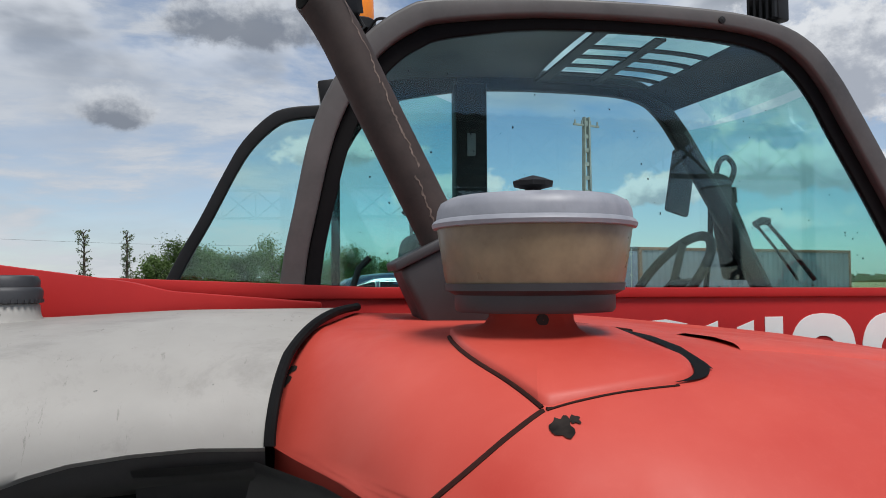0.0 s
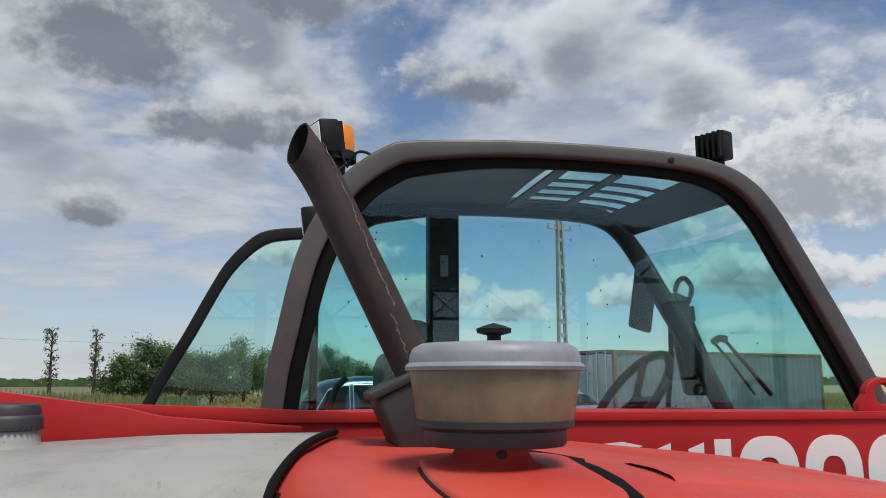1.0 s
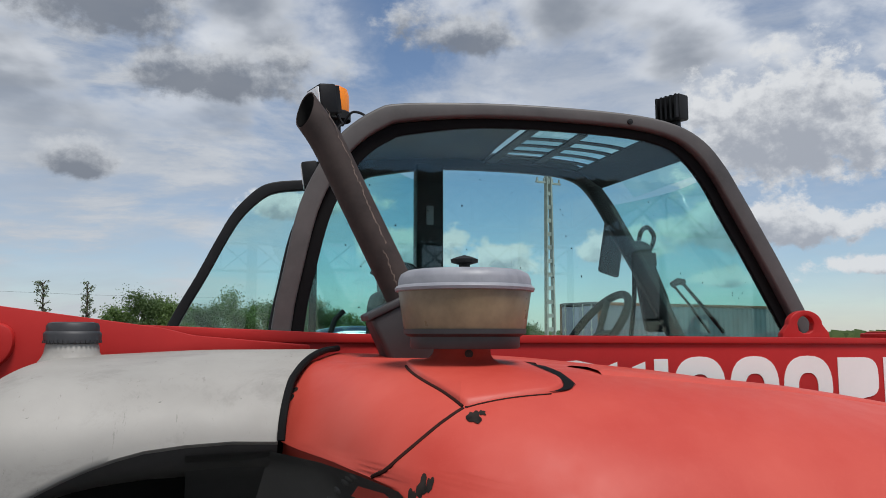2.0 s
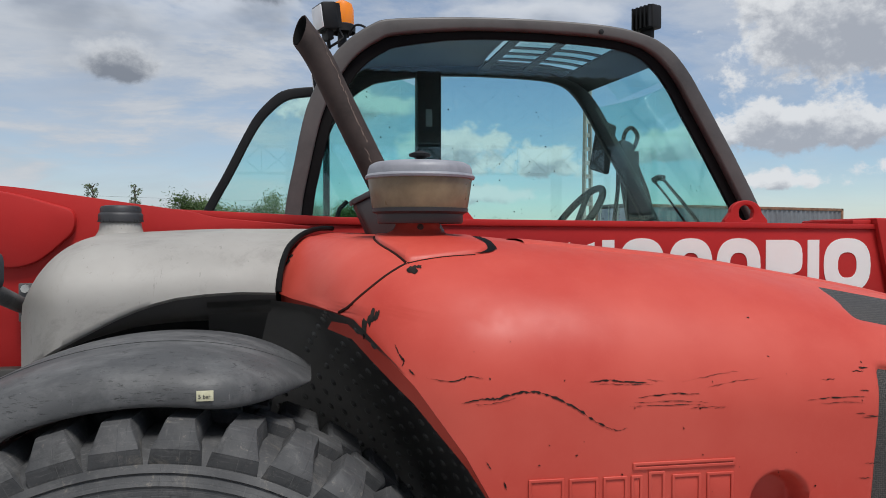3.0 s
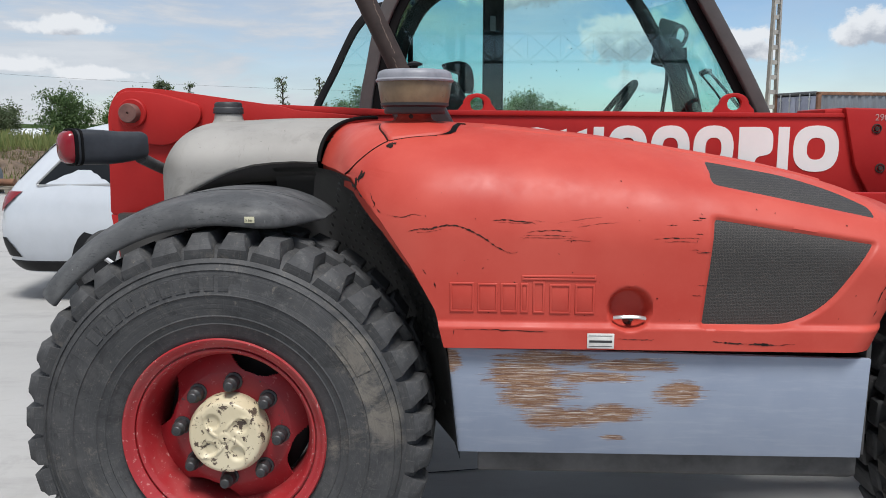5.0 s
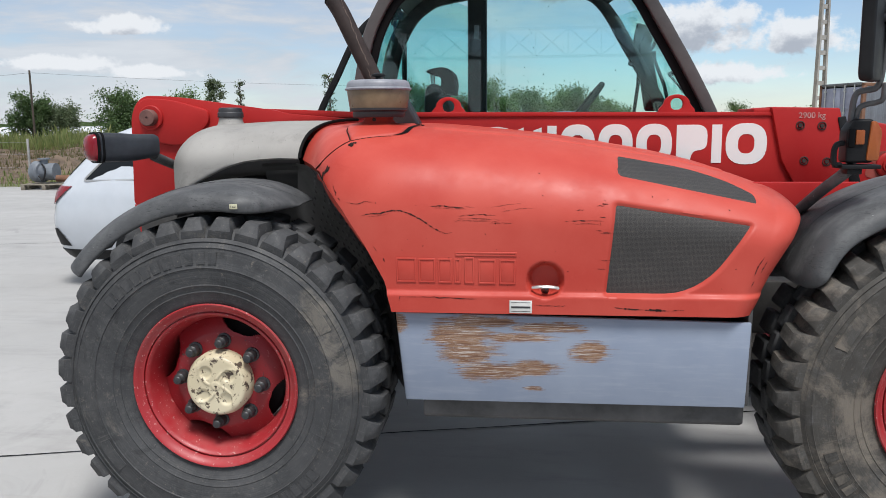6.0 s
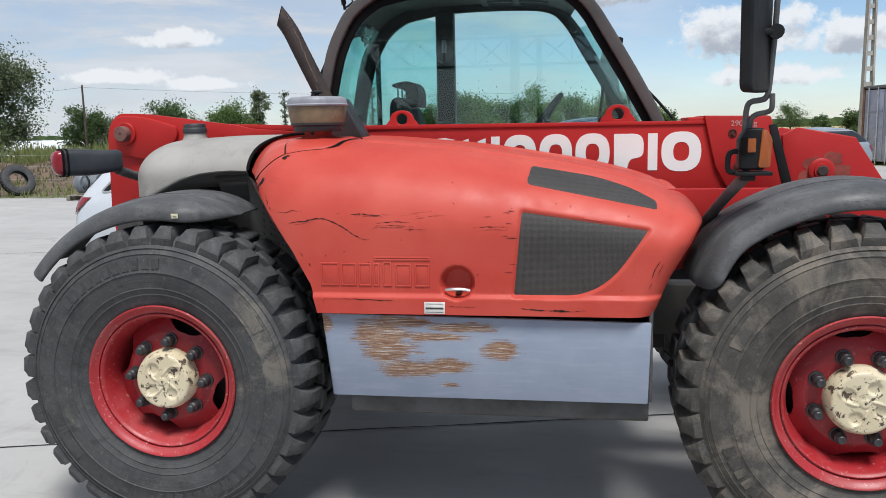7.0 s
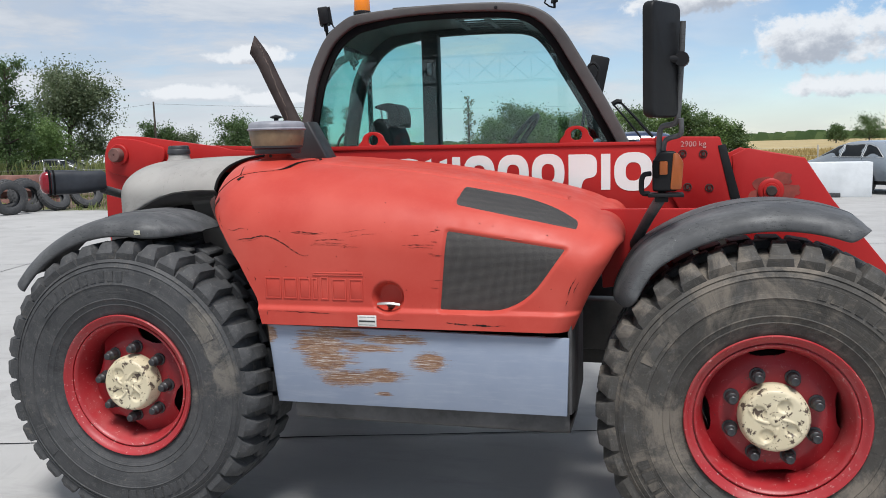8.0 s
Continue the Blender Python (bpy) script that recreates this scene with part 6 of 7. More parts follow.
# -- small things on fenders and hub --
CREAM_LABEL = worn("cream_label", (0.55, 0.52, 0.36), (0.62, 0.6, 0.44), (0.45, 0.42, 0.28), rough=0.6, scale=30)
bm = bm_new()
box(bm, (0.084, 0.0125, 1.234), (0.114, 0.0145, 1.253), 0.0006)
fl1 = part("pressure_label", bm, CREAM_LABEL, machine, "small torn cream label", at=None)
cu = bpy.data.curves.new("pressure", "FONT")
cu.body, cu.size, cu.extrude = "5 bar", 0.0105, 0.0003
tmp = bpy.data.objects.new("pressure", cu)
me = bpy.data.meshes.new_from_object(tmp)
bpy.data.objects.remove(tmp)
me.materials.append(INK)
tx = new("label_text", me)
tx.parent, tx.matrix_basis = fl1, pose(0.087, 0.0121, 1.239, 90, 0, 0)

# rust round the front pin, bolt heads and dirt stains on the bracket
for k, (cx, cz, r) in enumerate(((2.807, 1.335, 0.085), (2.86, 1.39, 0.05), (2.90, 1.33, 0.045), (2.77, 1.30, 0.06))):
    bm = bm_new()
    rnd = random.Random(30 + k)
    raw = [rnd.uniform(0.6, 1.3) for _ in range(26)]
    pts = [(cx + r * (raw[i - 1] + raw[i] + raw[(i + 1) % 26]) / 3 * math.cos(math.tau * i / 26), cz + 0.7 * r * (raw[i - 1] + raw[i] + raw[(i + 1) % 26]) / 3 * math.sin(math.tau * i / 26)) for i in range(26)]
    prism(bm, pts, "y", 1.0438 - 0.0002 * k, 1.0452)
    part("rust_stain", bm, RUST_STAIN, boom)

# ---- joints of the yard's slabs ----
for k, (x0, y0, x1, y1) in enumerate(((-9.0, -1.17, 14.0, 4.47), (-12.0, 6.0, 14.0, 12.4), (-6.0, -8.0, 14.0, -3.1), (-3.3, -8, -7.2, 8.0), (6.4, -6.0, 1.5, 14.0))):
    d = Vector((x1 - x0, y1 - y0, 0)).normalized()
    nrm = Vector((-d.y, d.x, 0)) * 0.006
    n = 60
    rows = [[], []]
    for i in range(n + 1):
        p = Vector((x0 + (x1 - x0) * i / n, y0 + (y1 - y0) * i / n, GZ + 0.004)) + nrm * random.uniform(-0.8, 0.8)
        w = random.uniform(0.5, 1.3)
        rows[0].append(p + nrm * w), rows[1].append(p - nrm * w)
    bm = bm_new()
    grid(bm, rows)
    tagged(finish("slab_joint", bm, SEAL, 0), "dark worn joint between concrete slabs", "joint", kind="structure")
# ---- ground zones, crops, earth bank ----
def leaf_mat(name, a, b):
    m = Mat(name, a, 0.6)
    info = m.t.nodes.new("ShaderNodeNewGeometry")
    c = m.mix(info.outputs["Random Per Island"], a, b)
    m.color(c)
    tl = m.node("ShaderNodeBsdfTranslucent", Color=c)
    mx = m.t.nodes.new("ShaderNodeMixShader")
    mx.inputs[0].default_value = 0.4
    outp = m.t.nodes["Material Output"]
    m.t.links.new(m.b.outputs[0], mx.inputs[1]), m.t.links.new(tl.outputs[0], mx.inputs[2])
    m.t.links.new(mx.outputs[0], outp.inputs[0])
    return m.m


LEAF = leaf_mat("leaf_green", (0.085, 0.15, 0.035), (0.16, 0.24, 0.075))
LEAF_DARK = leaf_mat("leaf_dark_green", (0.06, 0.11, 0.035), (0.12, 0.18, 0.065))
LEAF_GREY = leaf_mat("leaf_grey_green", (0.10, 0.14, 0.065), (0.17, 0.20, 0.11))
CROP = leaf_mat("crop_green", (0.13, 0.18, 0.05), (0.26, 0.27, 0.10))
BANK_WEED = leaf_mat("bank_weed", (0.10, 0.11, 0.04), (0.20, 0.15, 0.08))
STRAW = leaf_mat("dry_grass", (0.30, 0.22, 0.08), (0.42, 0.33, 0.14))
BARK = worn("bark", (0.07, 0.055, 0.04), (0.1, 0.08, 0.06), (0.045, 0.035, 0.028), rough=0.9, scale=4, fine=20)
EARTH = worn("bare_earth", (0.11, 0.075, 0.050), (0.17, 0.12, 0.082), (0.060, 0.042, 0.030), rough=0.95, scale=2.5, fine=12, bump=0.8)


def blades(name, label, category, x0, x1, y0, y1, n, h0, h1, w, mat, z=lambda x, y: GZ):
    """Upright crossed blades scattered over a rectangle."""
    verts, faces = [], []
    for _ in range(n):
        x, y, h, a = random.uniform(x0, x1), random.uniform(y0, y1), random.uniform(h0, h1), random.uniform(0, math.pi)
        dx, dy, lx, ly = math.cos(a) * w * random.uniform(0.5, 1), math.sin(a) * w * 0.5, random.uniform(-0.3, 0.3) * h, random.uniform(-0.3, 0.3) * h
        b = z(x, y)
        i = len(verts)
        verts += [(x - dx, y - dy, b - 0.02), (x + dx, y + dy, b - 0.02), (x + lx + dx * 0.5, y + ly, b + h * 0.8), (x + lx, y + ly + 0.02, b + h)]
        faces.append((i, i + 1, i + 2, i + 3))
    me = bpy.data.meshes.new(name)
    me.from_pydata(verts, [], faces)
    me.materials.append(mat)
    return tagged(new(name, me), label, category, kind="stuff")


def bank_z(x, y):
    e = smoothstep(18.0, 23.0, y) * smoothstep(44, 40, y) * smoothstep(-2.0, -9.0, x)
    return GZ + e * (0.35 + 0.45 * noise.fractal(Vector((x * 0.35, y * 0.5, 0)), 0.9, 2.0, 4))


bm = bm_new()
grid(bm, [[(x, y, bank_z(x, y) - 0.012) for x in np.linspace(-70, -1.5, 150)] for y in np.linspace(17.2, 46, 60)])
tagged(finish("earth_bank", bm, EARTH, 60), "bare brown earth bank with weeds behind the yard", "earth bank", kind="structure")
blades("weeds", "rough green weeds along the edge of the concrete", "weeds", -45, -6, 17.4, 20.5, 4500, 0.05, 0.24, 0.03, CROP, bank_z)
blades("crop", "tall green crop rows in the field", "crop", -80, -4, 33, 56, 60000, 0.4, 1.0, 0.035, CROP, bank_z)
blades("weeds", "thin weeds and dry stalks on the earth bank", "weeds", -50, -6, 20.5, 33, 16000, 0.04, 0.22, 0.035, BANK_WEED, bank_z)
blades("dry_grass", "dry golden grass of the field", "grass", -4, 70, 36, 90, 26000, 0.15, 0.45, 0.10, STRAW)
blades("weeds", "sparse green weeds beyond the yard", "weeds", -4, 30, 29, 37, 5000, 0.08, 0.3, 0.05, CROP)


# ---- trees ----
def tree(x, y, h, w, leaf, label, seed, trunk=0.25, n=2600, size=0.16, slim=False, tall0=0.22):
    rnd = random.Random(seed)
    t = thing("tree", label, "tree", pose(x, y, GZ, 0, 0, rnd.uniform(0, 360)))
    bm = bm_new()
    top = h * (0.92 if slim else 0.62)
    lean = rnd.uniform(-0.04, 0.04) * h
    spine = [(lean * q * q, lean * 0.5 * q, top * q) for q in (0, 0.2, 0.45, 0.7, 1.0)]
    r = 0.018 * h + 0.03
    tube(bm, spine, [r * 1.25, r, r * 0.75, r * 0.5, r * 0.12], 8)
    blobs = []
    limbs = 34 if slim else 26
    for k in range(limbs):
        q = rnd.uniform(tall0, 1.0) if not slim else tall0 + (1 - tall0) * (k + rnd.random()) / limbs
        base = Vector((lean * q * q, lean * 0.5 * q, top * q))
        a = k * 2.4 + rnd.uniform(-0.4, 0.4)
        reach = w * 0.5 * (rnd.uniform(0.15, 0.6) if slim else rnd.uniform(0.45, 0.95)) * (1.0 - 0.45 * abs(q - 0.55)) * (1.0 if slim else 1.12 - 0.45 * q)
        tip = base + Vector((math.cos(a) * reach, math.sin(a) * reach, (0.06 if slim else 0.20) * h * rnd.uniform(0.5, 1.3)))
        tip.z = min(tip.z, h * 0.95)
        tube(bm, [base, base.lerp(tip, 0.5) + Vector((0, 0, 0.02 * h)), tip], [r * 0.35, r * 0.22, r * 0.06], 5)
        blobs.append((tip, w * rnd.uniform(0.08, 0.2) if slim else w * rnd.uniform(0.13, 0.24)))
        if not slim:
            blobs.append((base.lerp(tip, 0.55) + Vector((0, 0, 0.03 * h)), w * rnd.uniform(0.12, 0.2)))
    part("trunk", bm, BARK, t)
    n, size = int(n * 4.2), size * 0.44
    gen = np.random.default_rng(seed)
    cen, rad = np.array([tuple(b[0]) for b in blobs]), np.array([b[1] for b in blobs])
    pick = gen.choice(len(blobs), n, p=rad ** 2 / (rad ** 2).sum())
    d = gen.normal(size=(n, 3)) * (1, 1, 0.8)
    d /= np.linalg.norm(d, axis=1, keepdims=True)
    # leaves gather in small tufts on the twigs
    tuft = gen.normal(size=(max(n // 14, 8), 3))
    tuft /= np.linalg.norm(tuft, axis=1, keepdims=True)
    d = d * 0.45 + tuft[gen.integers(0, len(tuft), n)] * 0.75
    p = cen[pick] + d * rad[pick, None] * gen.uniform(0.15, 1.1, (n, 1))
    u = gen.normal(size=(n, 3))
    u /= np.linalg.norm(u, axis=1, keepdims=True)
    v = np.cross(u, gen.normal(size=(n, 3)))
    v /= np.linalg.norm(v, axis=1, keepdims=True)
    sz = size * gen.uniform(0.5, 1.35, (n, 1))
    verts = np.stack([p - u * sz, p + v * sz * 0.55, p + u * sz, p - v * sz * 0.55], 1).reshape(-1, 3).tolist()
    faces = [(4 * k, 4 * k + 1, 4 * k + 2, 4 * k + 3) for k in range(n)]
    me = bpy.data.meshes.new("crown")
    me.from_pydata(verts, [], faces)
    me.materials.append(leaf)
    new("crown", me).parent = t
    return t


broad = "broad-leaved green tree with an uneven open crown"
slimt = "slender poplar with sparse leaves and bare twigs"
bushy = "dense dark green tree beyond the field"
tree(-35.5, 43.5, 9.0, 7.5, LEAF_GREY, "tall grey-green tree with a light broken crown", 1, n=7000, size=0.20, tall0=0.1)
tree(-32.0, 34.2, 7.0, 4.0, LEAF_DARK, "dark spruce-like tree beside the yard", 2, n=3200, size=0.16, slim=True, tall0=0.15)
tree(-34.2, 38.5, 4.4, 6.5, LEAF, "low wide bright green tree", 3, n=4000, size=0.16, tall0=0.1)
tree(-31.3, 47.3, 4.5, 3.6, LEAF_DARK, bushy, 5, n=2600, size=0.17)
tree(-29.6, 47.9, 3.4, 3.4, LEAF_GREY, broad, 6, n=1800, size=0.15)
tree(-26.7, 50.0, 4.6, 4.4, LEAF_DARK, bushy, 7, n=2600, size=0.17)
tree(-23.3, 51.7, 4.7, 3.6, LEAF, broad, 8, n=2000, size=0.16)
tree(-22.2, 52.2, 4.1, 3.8, LEAF, broad, 9, n=2000, size=0.16, tall0=0.1)
tree(-21.0, 52.6, 4.8, 2.4, LEAF_GREY, broad, 10, n=1500, size=0.16, slim=True)
tree(-19.3, 53.3, 4.8, 1.3, LEAF_GREY, slimt, 11, n=190, size=0.15, slim=True)
tree(-13.84, 57.6, 5.6, 1.7, LEAF_GREY, slimt, 12, n=190, size=0.16, slim=True)
tree(-11.2, 58.2, 5.5, 1.8, LEAF_GREY, slimt, 13, n=240, size=0.16, slim=True)
for k, (tx, ty, th, tw) in enumerate(((-9.4, 58.6, 4.4, 3.6), (-7.6, 58.8, 5.2, 4.4), (-5.6, 59.2, 4.9, 4.2), (-3.6, 60.0, 5.0, 4.2), (-1.4, 62.5, 5.2, 4.6), (0.9, 65.0, 5.3, 4.6),
                                     (3.2, 66.6, 5.5, 4.8), (5.4, 66.8, 5.1, 4.6), (7.2, 66.8, 4.2, 4.0), (9.0, 67.5, 2.9, 3.4))):
    tree(tx, ty, th, tw, LEAF_DARK if k % 2 else LEAF, bushy, 20 + k, n=2600, size=0.18, tall0=0.08)
for k, (tx, ty, th, tw) in enumerate(((49.0, 191.0, 6.0, 9.0), (38.0, 170.0, 4.0, 5.0), (33.0, 110.0, 2.6, 3.2), (37.5, 110.0, 3.4, 4.2), (70.0, 200.0, 5.0, 9.0))):
    tree(tx, ty, th, tw, LEAF_DARK, "lone round tree in the dry field", 40 + k, n=1600, size=0.3, tall0=0.1)

verts, faces = [], []
for k in range(5200):           # hedges and woods on the skyline
    a = random.uniform(-75, 75)
    d = random.uniform(330, 420)
    cx, cy, s = d * math.sin(radians(a)), d * math.cos(radians(a)), random.uniform(1.2, 3.2)
    hz = GZ + random.uniform(0.2, 4.2) * (0.4 + 0.6 * noise.noise(Vector((a * 0.15, 0, 0))) ** 2)
    i = len(verts)
    verts += [(cx - s, cy, hz - s * 0.6), (cx + s, cy, hz - s * 0.4), (cx + s * 0.6, cy, hz + s * 0.5), (cx - s * 0.5, cy, hz + s * 0.6)]
    faces.append((i, i + 1, i + 2, i + 3))
me = bpy.data.meshes.new("far_woods")
me.from_pydata(verts, [], faces)
me.materials.append(LEAF_DARK)
tagged(new("far_woods", me), "dark line of far woods on the horizon", "woods", kind="stuff")

# ---- shipping container ----
STEEL_BOX = worn("container_paint", (0.13, 0.145, 0.165), (0.17, 0.185, 0.205), (0.10, 0.10, 0.11), rough=0.6, scale=1.0, fine=14)
DOOR_BLUE = worn("container_door_paint", (0.27, 0.29, 0.38), (0.33, 0.35, 0.44), (0.2, 0.21, 0.28), rough=0.55, scale=1.2, fine=14)
RUST = worn("rusty_steel", (0.17, 0.08, 0.045), (0.24, 0.12, 0.07), (0.1, 0.05, 0.03), rough=0.9, scale=3)
CL, CW, CH = 12.19, 2.44, 2.90
cont = thing("shipping_container", "grey-blue steel shipping container with rusty edges and barred doors", "container", pose(13.0, 27.7, GZ, 0, 0, 17))
bm = bm_new()
pts = []
for k in range(40):             # corrugated side
    x = 0.15 + k * (CL - 0.3) / 40
    pts += [(x, 0.0), (x + 0.08, 0.0), (x + 0.12, 0.04), (x + 0.22, 0.04)]
pts += [(CL - 0.1, 0.0)]
grid(bm, [[(x, y + 0.02, z) for x, y in pts] for z in (0.15, CH - 0.12)])
grid(bm, [[(x, CW - 0.02 - y, z) for x, y in pts] for z in (0.15, CH - 0.12)])
box(bm, (0.06, 0.06, CH - 0.1), (CL, CW - 0.06, CH - 0.06))
box(bm, (CL - 0.1, 0.02, 0.1), (CL, CW - 0.02, CH))
part("container_wall", bm, STEEL_BOX, cont, smooth=20)
bm = bm_new()
for y in (0.0, CW - 0.12):
    for z in (0.0, CH - 0.12):
        box(bm, (0, y, z), (CL, y + 0.12, z + 0.12), 0.01)
    for x in (0.0, CL - 0.14):
        box(bm, (x, y, 0), (x + 0.14, y + 0.12, CH), 0.01)
part("container_frame", bm, RUST, cont, "rusty corner posts and rails")
for y in (0.14, CW / 2 + 0.01):
    bm = bm_new()
    box(bm, (0.01, y, 0.14), (0.06, y + CW / 2 - 0.15, CH - 0.14), 0.01)
    for z in (0.75, 1.35, 1.95):
        box(bm, (-0.005, y + 0.06, z), (0.012, y + CW / 2 - 0.21, z + 0.10), 0.004)
    dr = part("container_door", bm, DOOR_BLUE, cont, "blue-grey steel door")
    for k in (0.28, 0.78):
        bm = bm_new()
        tube(bm, [(-0.03, y + k * 1.05, 0.05), (-0.03, y + k * 1.05, CH - 0.05)], 0.022, 8)
        for z in (0.2, 1.0, 1.8, 2.6):
            box(bm, (-0.05, y + k * 1.05 - 0.05, z), (0.01, y + k * 1.05 + 0.05, z + 0.08))
        part("lock_bar", bm, STEEL, dr)
bm = bm_new()
box(bm, (-0.015, 0.14, CH - 0.06), (0.06, CW - 0.14, CH + 0.02), 0.01)
part("roof_edge", bm, STEEL_BOX, cont)

# ---- concrete pole ----
POLE = worn("pole_concrete", (0.33, 0.32, 0.3), (0.4, 0.39, 0.37), (0.25, 0.24, 0.23), rough=0.85, scale=2)
pole = thing("utility_pole", "tall grey concrete pole with ladder-like openings and a crossarm", "pole", pose(16.0, 41.0, GZ, 0, 0, 20))
bm = bm_new()
for s in (-1, 1):
    prism(bm, [(s * 0.30 - 0.05, 0), (s * 0.30 + 0.05, 0), (s * 0.14 + 0.05, 10.6), (s * 0.14 - 0.05, 10.6)], "y", -0.12, 0.12)
for k in range(14):
    z = 0.3 + k * 0.76
    w = 0.30 - 0.16 * z / 10.6
    box(bm, (-w, -0.06, z), (w, 0.06, z + 0.22))
part("pole_shaft", bm, POLE, pole)
bm = bm_new()
box(bm, (-0.9, -0.05, 10.1), (0.9, 0.05, 10.2))
for x in (-0.8, -0.3, 0.3, 0.8):
    tube(bm, [(x, 0, 10.2), (x, 0, 10.4)], 0.05, 8)
part("crossarm", bm, POLE, pole)
for px, py, ph in ((-25.8, 38.9, 4.6), (-52.0, 55.0, 5.5)):
    p2 = thing("wooden_pole", "thin dark wooden line pole in the field", "pole", pose(px, py, GZ))
    bm = bm_new()
    tube(bm, [(0, 0, -0.2), (0, 0, ph)], [0.07, 0.05], 8)
    part("pole_shaft", bm, BARK, p2)
bm = bm_new()
for off in (0.0,):
    tube(bm, [(-52 + 26.2 * q, 55 - 16.1 * q, 5.3 - off * 0.4 - 0.9 * q - 1.2 * q * (1 - q)) for q in [k / 12 for k in range(13)]], 0.007, 4)
    tube(bm, [(-25.8 + 23 * q, 38.9 + 24 * q, 4.4 - off * 0.4 - 1.0 * q * (1 - q)) for q in [k / 12 for k in range(13)]], 0.007, 4)
tagged(finish("power_line", bm, BLACK), "thin sagging power lines between the poles", "cable")

# ---- cars ----
def car_paint(name, base, rough=0.25):
    m = Mat(name, base, rough, 0.1)
    m.b.inputs["Coat Weight"].default_value = 0.6
    m.color(m.mix(m.ramp(m.noise(6, 4), 0.3, 0.7), base, tuple(c * 0.93 for c in base)))
    return m.m


DARK_GLASS = Mat("dark_car_glass", (0.012, 0.014, 0.016), 0.1, 0.0, 0.15).m
ALLOY = worn("alloy", (0.45, 0.46, 0.47), (0.5, 0.51, 0.52), (0.4, 0.4, 0.41), rough=0.35, metal=0.8)


